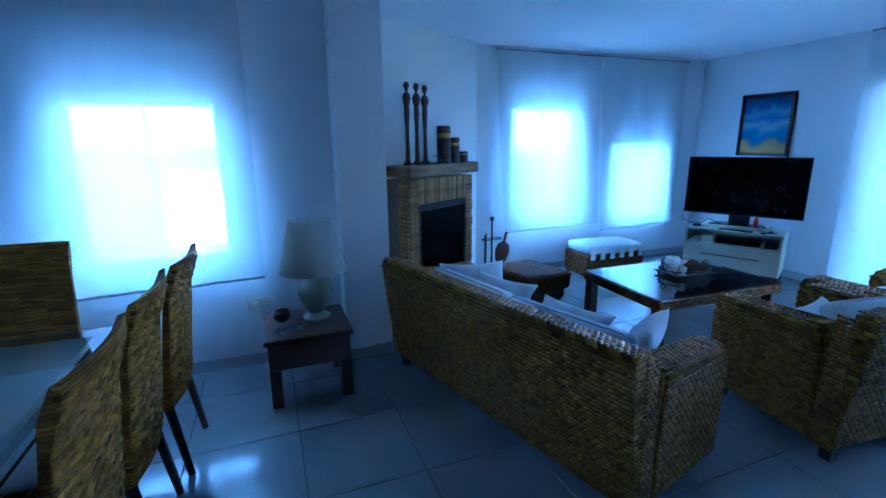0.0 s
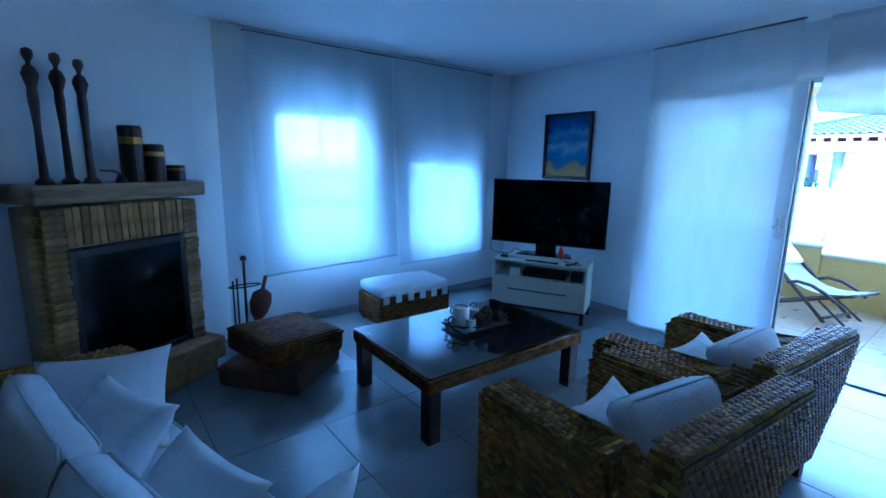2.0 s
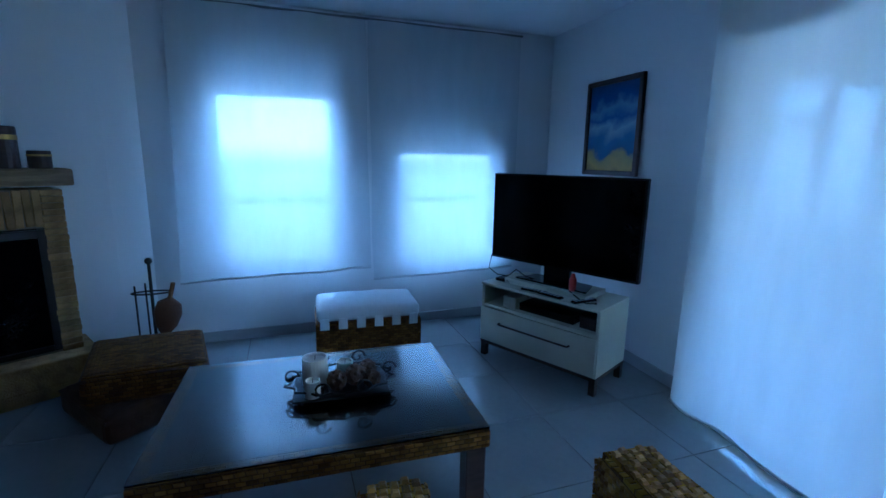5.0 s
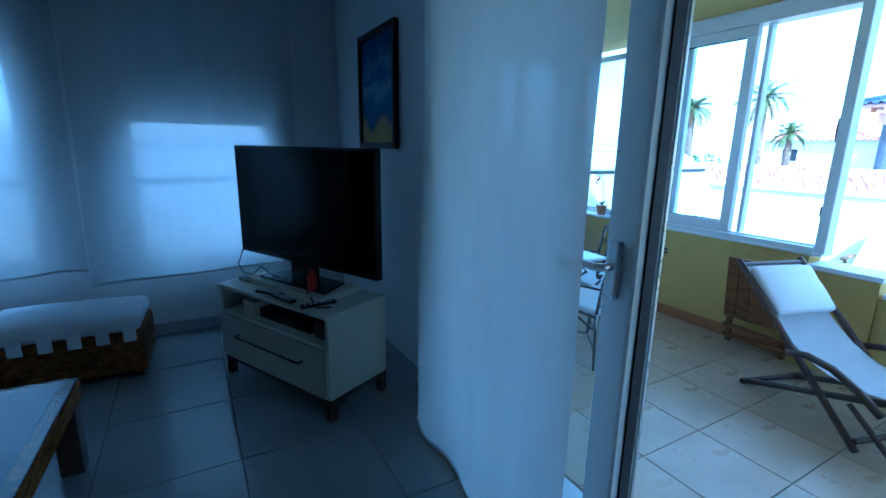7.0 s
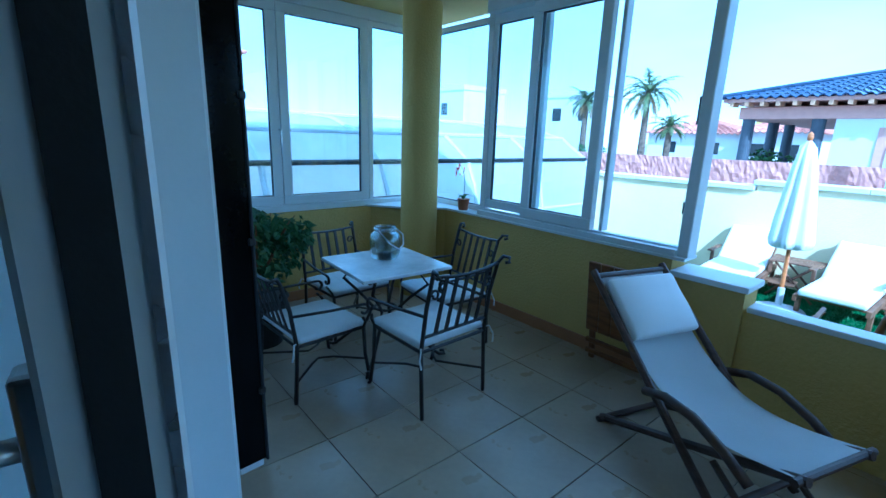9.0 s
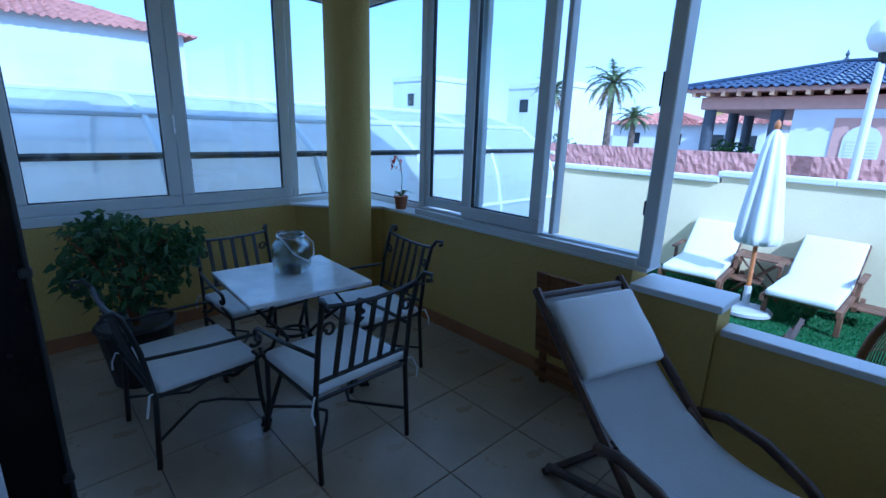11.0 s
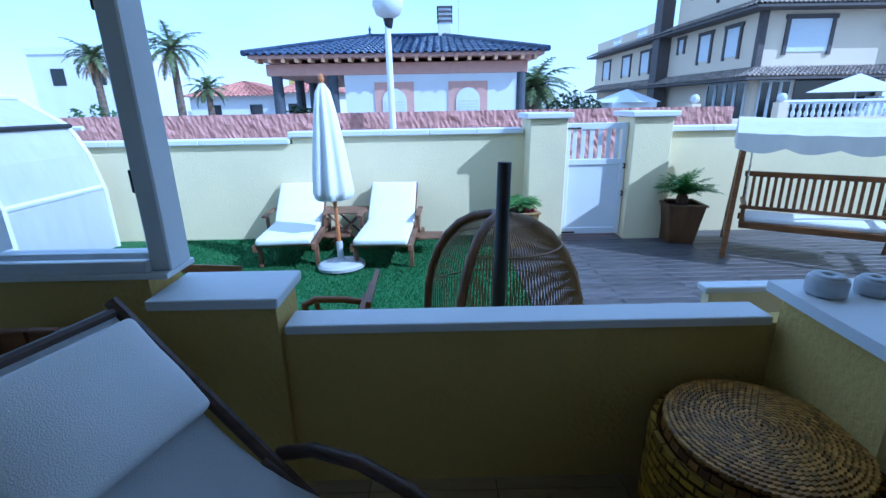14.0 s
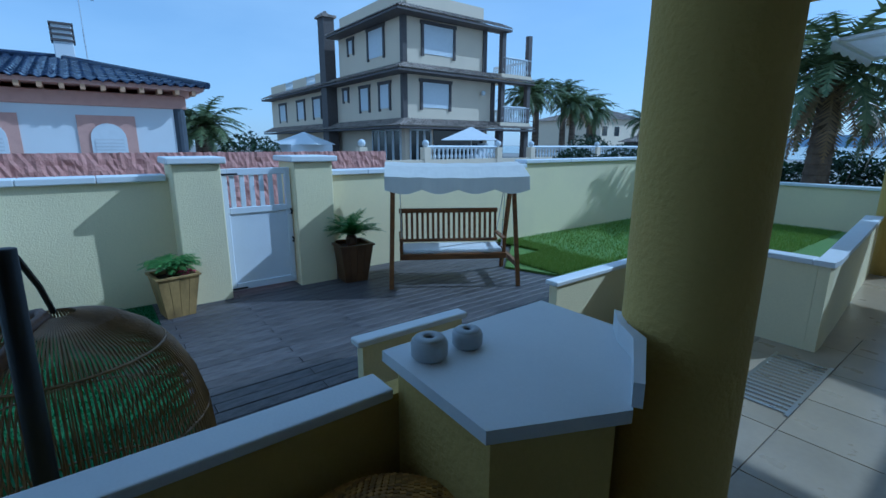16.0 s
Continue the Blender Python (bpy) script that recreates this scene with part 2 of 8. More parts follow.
SOOT = mat("sooty_firebox_metal", (0.012, 0.011, 0.011), 0.5, var=0.2)
ARTGRASS = mat("green_artificial_turf", (0.035, 0.13, 0.035), 0.9, var=0.35, scale=1.4, bump=1.0, bscale=260, dirt=(0.05, 0.16, 0.05))
LAWN = mat("sunlit_lawn", (0.15, 0.24, 0.045), 0.9, var=0.4, scale=1.2, bump=1.0, bscale=160, dirt=(0.14, 0.24, 0.05))
DECK = mat("grey_weathered_decking", (0.095, 0.088, 0.092), 0.5, var=0.3, scale=3.5, bump=0.3, bscale=60, rand=0.22, stretch=(5, 1, 1))
GATEPAINT = mat("white_gate_lacquer", (0.78, 0.80, 0.84), 0.4, var=0.03)
PINKSTONE = mat("pink_rough_stone", (0.58, 0.32, 0.27), 0.9, var=0.25, scale=9, bump=1.0, bscale=22, dirt=(0.44, 0.22, 0.19))
ROAD = mat("grey_ground", (0.30, 0.28, 0.25), 0.95, var=0.15, scale=0.3, bump=0.2)


# ---- building helpers ----
def box(bm, x0, x1, y0, y1, z0, z1, bevel=0.0, seg=2, m=None):
    r = bmesh.ops.create_cube(bm, size=1.0)
    vs = r["verts"]
    for v in vs:
        v.co = Vector(((x0 + x1) / 2 + v.co.x * (x1 - x0), (y0 + y1) / 2 + v.co.y * (y1 - y0), (z0 + z1) / 2 + v.co.z * (z1 - z0)))
    if bevel:
        es = list({e for v in vs for e in v.link_edges})
        r2 = bmesh.ops.bevel(bm, geom=es, offset=bevel, segments=seg, affect="EDGES", profile=0.5)
        vs = list({v for f in r2["faces"] for v in f.verts} | {v for v in vs if v.is_valid})
    if m is not None:
        bmesh.ops.transform(bm, matrix=m, verts=[v for v in vs if v.is_valid])
    return vs


def cyl(bm, p0, p1, r0, r1=None, seg=10, caps=True):
    p0, p1 = Vector(p0), Vector(p1)
    r1 = r0 if r1 is None else r1
    d = p1 - p0
    q = d.to_track_quat("Z", "Y").to_matrix().to_4x4()
    m = Matrix.Translation((p0 + p1) / 2) @ q
    bmesh.ops.create_cone(bm, cap_ends=caps, segments=seg, radius1=r0, radius2=r1, depth=d.length, matrix=m)


def tube(bm, pts, r, seg=8, closed=False, taper=None):
    """A round rod swept through points."""
    pts = [Vector(p) for p in pts]
    n = len(pts)
    rings = []
    up = Vector((0.123, 0.31, 0.94))
    for i, p in enumerate(pts):
        a = pts[i - 1] if (i or closed) else p
        b = pts[(i + 1) % n] if (i < n - 1 or closed) else p
        d = (b - a).normalized()
        s = d.cross(up)
        if s.length < 1e-3:
            s = d.cross(Vector((1, 0, 0)))
        s.normalize()
        t = d.cross(s)
        rr = r if taper is None else r * (1 + (taper - 1) * i / max(1, n - 1))
        rings.append([bm.verts.new(p + (s * math.cos(2 * math.pi * k / seg) + t * math.sin(2 * math.pi * k / seg)) * rr) for k in range(seg)])
    for i in range(n if closed else n - 1):
        A, B = rings[i], rings[(i + 1) % n]
        for k in range(seg):
            bm.faces.new((A[k], A[(k + 1) % seg], B[(k + 1) % seg], B[k]))
    if not closed:
        bm.faces.new(rings[0][::-1])
        bm.faces.new(rings[-1])


def lathe(bm, profile, seg=24, centre=(0, 0, 0)):
    c = Vector(centre)
    rings = []
    for r, z in profile:
        rings.append([bm.verts.new(c + Vector((max(r, 1e-4) * math.cos(2 * math.pi * k / seg), max(r, 1e-4) * math.sin(2 * math.pi * k / seg), z))) for k in range(seg)])
    for A, B in zip(rings, rings[1:]):
        for k in range(seg):
            bm.faces.new((A[k], A[(k + 1) % seg], B[(k + 1) % seg], B[k]))
    return rings


def prism(bm, pts, z0, z1):
    lo = [bm.verts.new((x, y, z0)) for x, y in pts]
    hi = [bm.verts.new((x, y, z1)) for x, y in pts]
    n = len(pts)
    bm.faces.new(hi)
    bm.faces.new(lo[::-1])
    for i in range(n):
        bm.faces.new((lo[i], lo[(i + 1) % n], hi[(i + 1) % n], hi[i]))


def pillow(bm, w, d, h, m=None, n=10, puff=0.42):
    """A stuffed cushion: full in the middle, pinched at the seams."""
    vs = []
    for side in (1, -1):
        grid = []
        for i in range(n + 1):
            row = []
            for j in range(n + 1):
                u, v = 2 * i / n - 1, 2 * j / n - 1
                k = max(0.0, (1 - abs(u) ** 2.3) * (1 - abs(v) ** 2.3)) ** puff
                pin = 1 - 0.11 * (1 - u * u) * abs(v) ** 3
                pin2 = 1 - 0.11 * (1 - v * v) * abs(u) ** 3
                wr = 0.022 * noise.noise(Vector((u * 2.3 + w * 7, v * 2.3 + d * 3, side * 2.0))) + 0.010 * noise.noise(Vector((u * 6 + h * 9, v * 3.5, side * 5.0)))
                row.append(bm.verts.new((u * w / 2 * pin2, v * d / 2 * pin, side * (h / 2 * k + wr * k))))
            grid.append(row)
            vs += row
        for i in range(n):
            for j in range(n):
                f = (grid[i][j], grid[i + 1][j], grid[i + 1][j + 1], grid[i][j + 1])
                bm.faces.new(f if side > 0 else f[::-1])
    bmesh.ops.remove_doubles(bm, verts=vs, dist=0.0008)
    vs = [v for v in vs if v.is_valid]
    if m is not None:
        bmesh.ops.transform(bm, matrix=m, verts=vs)


def link(name, bm, material, smooth=False):
    me = bpy.data.meshes.new(name)
    bmesh.ops.recalc_face_normals(bm, faces=bm.faces)
    bm.to_mesh(me)
    bm.free()
    me.materials.append(material)
    if smooth:
        for p in me.polygons:
            p.use_smooth = True
    return me


def part(name, bm, material, parent, label="", smooth=False):
    ob = new(name, link(name, bm, material, smooth))
    ob.parent = parent
    if label:
        ob["label"] = label
    return ob


def solid(name, bm, material, label, category, kind="", group="", smooth=False):
    """A thing that is one mesh, in world places."""
    ob = new(name, link(name, bm, material, smooth))
    return tagged(ob, label, category, group, kind)


def thing(name, m, label, category, group="", kind=""):
    ob = new(name)
    ob.empty_display_size = 0.1
    ob.matrix_world = m
    return tagged(ob, label, category, group, kind)


def bmnew():
    return bmesh.new()


# ---- the living room's shell ----
WX, WY, CZ = 6.06, 7.06, 2.75          # slider wall, window wall, ceiling


def wall_with_holes(name, axis, at, thick, a0, a1, z0, z1, holes, material, label, category="wall"):
    """A wall along one axis, with openings cut right through it."""
    bm = bmnew()
    cuts = sorted({a0, a1, *[h[0] for h in holes], *[h[1] for h in holes]})
    for c0, c1 in zip(cuts, cuts[1:]):
        spans = [(z0, z1)]
        for h0, h1, lo, hi in holes:
            if h0 <= c0 + 1e-6 and h1 >= c1 - 1e-6:
                spans = [(s0, s1) for a, b in spans for s0, s1 in ((a, min(b, lo)), (max(a, hi), b)) if s1 - s0 > 1e-4]
        for s0, s1 in spans:
            if axis == "y":
                box(bm, c0, c1, at, at + thick, s0, s1)
            else:
                box(bm, at, at + thick, c0, c1, s0, s1)
    bmesh.ops.remove_doubles(bm, verts=bm.verts, dist=0.0005)
    return solid(name, bm, material, label, category, "structure")


WIN1 = (2.98, 3.96, 0.62, 2.38)
WIN2 = (4.50, 5.52, 0.56, 2.34)
WIN3 = (-1.06, -0.12, 0.84, 2.30)
wall_n = wall_with_holes("wall_north", "y", WY, 0.25, 2.2, 6.36, 0, CZ, [WIN1, WIN2], PLASTER, "white plastered wall with two shuttered windows")
wall_e = wall_with_holes("wall_east", "x", WX, 0.22, -1.6, WY, 0, CZ, [(2.1, 5.05, 0.0, 2.34)], PLASTER, "white plastered wall with a wide glazed door opening")
wall_l = wall_with_holes("wall_lamp", "y", 5.62, 0.25, -3.0, 0.62, 0, CZ, [WIN3], PLASTER, "white plastered wall with one shuttered window")
bm = bmnew()
prism(bm, [(0.62, 5.42), (0.98, 5.42), (0.98, 6.142), (2.30, 6.92), (2.5, 7.058), (2.2, 7.31), (0.62, 6.40)], 0, CZ)
solid("wall_chimney", bm, PLASTER, "white plastered slanting chimney breast with a pilaster", "wall", "structure")
bm = bmnew()
box(bm, -3.25, -3.0, -1.6, 5.87, 0, CZ)
solid("wall_west", bm, PLASTER, "plain white plastered wall behind the dining table", "wall", "structure")
bm = bmnew()
box(bm, -3.0, WX, -1.85, -1.6, 0, CZ)
solid("wall_south", bm, PLASTER, "plain white plastered wall", "wall", "structure")
bm = bmnew()
box(bm, -3.25, 6.28, -1.85, 7.31, CZ, CZ + 0.2)
solid("ceiling", bm, CEIL, "smooth white painted ceiling", "ceiling", "structure")
bm = bmnew()
box(bm, -3.2, 6.28, -1.8, 7.2, -0.2, -0.008)
floor = solid("floor", bm, GROUT, "glossy pale grey tiled living room floor", "floor", "structure")

# skirting
bm = bmnew()
for a in ((2.5, WX - 0.015, WY - 0.015, WY, 0.002, 0.09), (WX - 0.015, WX, 5.055, WY, 0.002, 0.09), (-3.0, 0.60, 5.605, 5.62, 0.002, 0.09), (0.605, 0.62, 5.42, 5.62, 0.002, 0.09),
          (0.605, 0.98, 5.405, 5.42, 0.002, 0.09)):
    box(bm, *a)
solid("baseboard", bm, SKIRT, "grey glazed tile skirting along the walls", "baseboard", "structure")


def shuttered_window(name, axis_y, x0, x1, z0, z1, drop, outside):
    """A white aluminium sliding window in the wall's opening, with the roller shutter let down part of the way."""
    w = thing(name, pose(0, 0, 0), "white aluminium sliding window with half lowered roller shutter", "window", kind="structure")
    y = axis_y
    bm = bmnew()
    t = 0.05
    for a in ((x0, x1, z0, z0 + t), (x0, x1, z1 - t, z1), (x0, x0 + t, z0 + t, z1 - t), (x1 - t, x1, z0 + t, z1 - t)):
        box(bm, a[0], a[1], y, y + 0.06, a[2], a[3], 0.004, 1)
    xm = (x0 + x1) / 2
    box(bm, xm - 0.005, xm + 0.005, y + 0.005, y + 0.05, z0 + t, z1 - t, 0.003, 1)
    part("window_frame", bm, ALU, w)
    for a, b in ((x0 + t, xm - 0.012), (xm + 0.012, x1 - t)):
        bm = bmnew()
        box(bm, a, b, y + 0.024, y + 0.03, z0 + t, z1 - t)
        pn = part("pane", bm, PANE, w)
        pn.visible_shadow = False
    bm = bmnew()
    z = z1
    while z - 0.045 > drop:
        box(bm, x0 + 0.01, x1 - 0.01, y + 0.10, y + 0.112, z - 0.047, z, 0.002, 1)
        z -= 0.045
    part("shutter", bm, SHUTTER, w, "lowered slatted roller shutter")
    bm = bmnew()
    box(bm, x0 - 0.02, x1 + 0.02, y - 0.0, y + 0.2, z0 - 0.03, z0 - 0.003, 0.004, 1)
    part("window_sill", bm, COPING, w)
    return w


shuttered_window("window_1", WY + 0.08, *WIN1, 2.04, 1)
shuttered_window("window_2", WY + 0.08, *WIN2, 1.62, 1)
shuttered_window("window_3", 5.70, *WIN3, 1.93, 1)


def sheer_blind(x0, x1, y, z0, z1, kick0, kick1, seed, label, m=None, waves=3):
    """A flat fabric blind on a ceiling rail, its foot standing off from the wall, with soft upright folds."""
    b = thing("fabric_blind", m or pose(0, 0, 0), label, "blind", "sheer blinds")
    bm = bmnew()
    nx, nz = 40, 30
    g = []
    for i in range(nx + 1):
        u = i / nx
        row = []
        for j in range(nz + 1):
            v = j / nz
            kick = (kick0 * (1 - u) + kick1 * u) * (1 - v) ** 1.5
            fold = 0.010 * math.sin(u * math.pi * 2 * waves + seed) * (0.3 + 0.7 * (1 - v)) + 0.034 * noise.noise(Vector((u * 4 + v * 1.2 + seed, v * 1.5, seed)))
            edge = 0.012 * noise.noise(Vector((u * 5, seed, 3.0))) * (1 - v) ** 3
            row.append(bm.verts.new((x0 + (x1 - x0) * u + 0.01 * noise.noise(Vector((v * 3, u * 2, seed + 4))), y - kick - fold, z0 + edge + (z1 - z0) * v)))
        g.append(row)
    for i in range(nx):
        for j in range(nz):
            bm.faces.new((g[i][j], g[i + 1][j], g[i + 1][j + 1], g[i][j + 1]))
    hem = [g[i][0].co.copy() for i in range(nx + 1)]
    cl = part("cloth", bm, BLIND_DOOR if z0 < 0.4 else BLIND, b, smooth=True)
    bm = bmnew()
    tube(bm, [p + Vector((0, 0.004, 0.008)) for p in hem[::4]], 0.011, 6)
    part("hem_bar", bm, SHUTTER, b, "weighted hem bar in the fabric")
    bm = bmnew()
    box(bm, x0 - 0.01, x1 + 0.01, y - 0.012, y + 0.012, z1 - 0.002, z1 + 0.012, 0.003, 1)
    part("rail", bm, RAIL, b, "slim grey ceiling rail")
    return b


sheer_blind(2.74, 4.22, WY - 0.05, 0.60, 2.70, 0.26, 0.10, 1.0, "sheer white fabric blind hanging over a window")
sheer_blind(4.24, 5.68, WY - 0.05, 0.50, 2.70, 0.16, 0.01, 5.0, "sheer white fabric blind hanging over a window")
sheer_blind(-1.45, 0.06, 5.58, 0.74, 2.70, 0.28, 0.16, 9.0, "sheer white fabric blind beside the dining table")
sheer_blind(0.0, 1.17, 0.0, 0.05, 2.70, 0.03, 0.03, 13.0, "long sheer white blind hanging before the glass door", m=pose(5.87, 5.03, 0, 0, 0, -96.2), waves=2)

# ---- the glazed door ----
frame_1 = thing("door_1", pose(0, 0, 0), "white aluminium frame round the terrace doorway", "door", kind="structure")
bm = bmnew()
for a in ((WX + 0.002, WX + 0.2, 4.99, 5.048, 0.017, 2.338), (WX + 0.002, WX + 0.2, 2.102, 2.16, 0.017, 2.338), (WX + 0.004, WX + 0.2, 2.162, 4.988, 2.29, 2.338), (WX - 0.02, WX + 0.2, 2.102, 5.048, -0.006, 0.016)):
    box(bm, *a, 0.004, 1)
part("door_frame", bm, ALU, frame_1)
door = thing("glazed_door_leaf", pose(WX - 0.04, 4.985, 0, 0, 0, -6.4), "white aluminium glazed door leaf, standing ajar", "door")
bm = bmnew()
for a in ((-0.035, 0.058, -1.185, -1.075, 0.02, 2.285), (-0.035, 0.058, -0.10, 0.0, 0.02, 2.285)):
    box(bm, *a, 0.006, 1)
for z0, z1 in ((0.02, 0.11), (2.195, 2.285)):
    box(bm, -0.035, 0.058, -1.075, -0.10, z0, z1, 0.006, 1)
part("leaf_frame", bm, ALU, door)
bm = bmnew()
box(bm, 0.01, 0.022, -1.08, -0.095, 0.105, 2.2)
p = part("pane", bm, PANE, door)
p.visible_shadow = False
bm = bmnew()
box(bm, -0.005, 0.03, -1.192, -1.186, 0.02, 2.285)
part("gasket", bm, RUBBER, door, "black rubber seal")
bm = bmnew()
box(bm, 0.045, 0.053, -1.19, -1.186, 0.2, 2.0)
part("lock_strip", bm, STEEL, door, "steel lock strip")
bm = bmnew()
box(bm, -0.058, -0.036, -1.145, -1.11, 1.09, 1.25, 0.006, 2)
part("handle_plate", bm, STEEL, door)
bm = bmnew()
tube(bm, [(-0.055, -1.128, 1.18), (-0.09, -1.128, 1.18), (-0.105, -1.11, 1.18), (-0.11, -1.05, 1.183), (-0.105, -1.0, 1.19)], 0.011, 8)
part("door_handle", bm, STEEL, door, "brushed steel lever handle", smooth=True)

# gathered blind drawn up over the open half of the door
bunch = thing("gathered_blind", pose(5.92, 3.75, 0, 0, 0, -90), "sheer white blind gathered up above the open doorway", "blind")
bm = bmnew()
g = []
nx, nz = 36, 26
for i in range(nx + 1):
    row = []
    for j in range(nz + 1):
        u, v = i / nx, j / nz
        dep = 0.02 + (1 - v) ** 2 * (0.10 + 0.05 * noise.noise(Vector((u * 6, v * 9, 2))))
        sag = 0.07 * math.sin(math.pi * u) * (1 - v)
        row.append(bm.verts.new((u * 1.5, -dep * math.sin(v * 9) - 0.03 * noise.noise(Vector((u * 9, v * 5, 7))), 2.06 - sag + v * 0.64)))
    g.append(row)
for i in range(nx):
    for j in range(nz):
        bm.faces.new((g[i][j], g[i + 1][j], g[i + 1][j + 1], g[i][j + 1]))
part("cloth", bm, BLIND_DOOR, bunch, smooth=True)
bm = bmnew()
box(bm, 0, 1.52, -0.02, 0.02, 2.70, 2.73, 0.004, 1)
part("rail", bm, ALU, bunch)

# ---- the porch's shell ----
PX, PY, PC = 8.62, 7.1, 2.50
bm = bmnew()
box(bm, 6.28, 8.86, -1.0, 7.35, -0.36, -0.008)
porch_floor = solid("porch_floor", bm, GROUT, "beige square tiled porch floor", "floor", "structure")
bm = bmnew()
box(bm, 6.28, 8.98, -1.85, 7.40, PC, PC + 0.25)
solid("porch_ceiling", bm, YELLOW, "pale yellow rendered porch ceiling", "ceiling", "structure")
bm = bmnew()
box(bm, 6.28, 8.10, PY, PY + 0.22, 0, 0.78)
solid("porch_wall_north", bm, YELLOW, "yellow rendered low porch wall under the windows", "wall", "structure")
bm = bmnew()
prism(bm, [(8.10, 7.1), (8.30, 6.85), (PX, 6.62), (PX, 4.52), (8.80, 4.52), (8.86, 7.32), (8.10, 7.32)], 0, 0.78)
solid("porch_wall_east", bm, YELLOW, "yellow rendered low porch wall with a cut corner", "wall", "structure")
bm = bmnew()
box(bm, 8.575, 8.65, 2.40, 4.10, -0.36, 0.598)
solid("terrace_wall", bm, YELLOW, "low yellow rendered terrace wall", "wall", "structure")
bm = bmnew()
prism(bm, [(8.155, 2.52), (8.565, 2.505), (8.575, 1.86), (8.26, 1.86), (8.025, 2.235)], -0.36, 0.70)
solid("counter_wall", bm, YELLOW, "yellow rendered five sided wall under a counter", "wall", "structure")
bm = bmnew()
prism(bm, [(8.13, 2.558), (8.598, 2.538), (8.61, 1.823), (8.24, 1.82), (7.985, 2.237)], 0.703, 0.737)
solid("counter_top", bm, COPING, "pale grey stone counter slab with five sides", "counter", "structure")
bm = bmnew()
box(bm, 8.53, 8.79, 4.085, 4.49, 0.70, 0.735, 0.006, 2)
box(bm, 8.55, 8.672, 2.53, 4.083, 0.60, 0.632, 0.006, 2)
solid("terrace_coping", bm, COPING, "pale grey stone coping along the terrace wall", "trim", "structure")
bm = bmnew()
box(bm, 8.56, 8.76, 4.104, 4.518, 0.0, 0.698)
solid("sill_pier", bm, YELLOW, "yellow rendered pier between window and terrace wall", "wall", "structure")
bm = bmnew()
box(bm, PX - 0.013, PX, 4.5, 6.62, 0.002, 0.09)
box(bm, 6.28, 8.1, PY - 0.013, PY, 0.002, 0.09)
solid("porch_baseboard", bm, SKIRT_P, "terracotta tile skirting round the porch", "baseboard", "structure")
bm = bmnew()
cyl(bm, (8.37, 6.70, 0), (8.37, 6.70, PC), 0.165, seg=40, caps=False)
solid("porch_column", bm, YELLOW, "round yellow rendered column in the porch corner", "column", "structure", smooth=True)
bm = bmnew()
cyl(bm, (8.105, 1.755, 0), (8.105, 1.755, PC), 0.18, seg=48, caps=False)
solid("terrace_column", bm, YELLOW, "round rough rendered column rising beside the counter", "column", "structure", smooth=True)
# unseen house body, added to block sky light from the west
bm = bmnew()
box(bm, -3.0, 6.06, -14.0, -1.86, 0, 2.95)
solid("house_wall_south", bm, YELLOW, "unseen yellow block, added to keep western light off the terrace", "wall", "structure")


# ---- living room furniture ----
def soft_slab(bm, x0, x1, y0, y1, z0, z1, bulge=0.02, seed=0.0, m=None, n=12):
    """A seat cushion: a rounded slab with a swollen top and loose wrinkles."""
    vs = box(bm, x0, x1, y0, y1, z0, z1, min(0.045, (z1 - z0) * 0.35), 3)
    bmesh.ops.subdivide_edges(bm, edges=[e for e in bm.edges if e.calc_length() > 0.15], cuts=5, use_grid_fill=True)
    cx, cy = (x0 + x1) / 2, (y0 + y1) / 2
    for v in bm.verts:
        u, w = (v.co.x - cx) / (x1 - x0) * 2, (v.co.y - cy) / (y1 - y0) * 2
        k = max(0, 1 - u * u) * max(0, 1 - w * w)
        if v.co.z > (z0 + z1) / 2:
            v.co.z += bulge * k + 0.008 * noise.noise(Vector((v.co.x * 7 + seed, v.co.y * 7, seed)))
    if m is not None:
        bmesh.ops.transform(bm, matrix=m, verts=bm.verts)


KNOT = mat("glossy_seagrass_knots", (0.40, 0.22, 0.035), 0.42, var=0.3, scale=40, bump=0.2, bscale=160, dirt=(0.26, 0.12, 0.015))


def knots(parent, p0, p1, across, rows, label="knotted seagrass edge"):
    """Rows of small woven knots over a top edge, from p0 to p1."""
    p0, p1, across = Vector(p0), Vector(p1), Vector(across)
    n = max(3, int((p1 - p0).length / 0.03))
    d = (p1 - p0).normalized()
    s = across.normalized()
    up = s.cross(d)
    if up.z < 0:
        up = -up
    vs, fs = [], []
    rnd = random.Random(int(p0.x * 97 + p1.z * 31) + n)
    for j in range(rows):
        for i in range(n):
            c = p0.lerp(p1, (i + 0.5) / n) + across * ((j + 0.5) / rows - 0.5) + d * (0.013 if j % 2 else 0) + up * rnd.uniform(-0.002, 0.003)
            a, w = 0.0125, across.length / rows * 0.40
            k = len(vs)
            for q, e, z in ((-a, -w, 0), (a, -w, 0), (a, w, 0), (-a, w, 0), (-a * 0.6, -w * 0.6, 0.009), (a * 0.6, -w * 0.6, 0.009), (a * 0.6, w * 0.6, 0.009), (-a * 0.6, w * 0.6, 0.009)):
                vs.append(c + d * q + s * e + up * z)
            fs += [tuple(k + v for v in f) for f in ((4, 5, 6, 7), (0, 1, 5, 4), (1, 2, 6, 5), (2, 3, 7, 6), (3, 0, 4, 7))]
    me = bpy.data.meshes.new("woven_edge")
    me.from_pydata(vs, [], fs)
    me.materials.append(KNOT)
    ob = new("woven_edge", me)
    ob.parent = parent
    ob["kind"] = "stuff"
    ob["label"] = label
    return ob


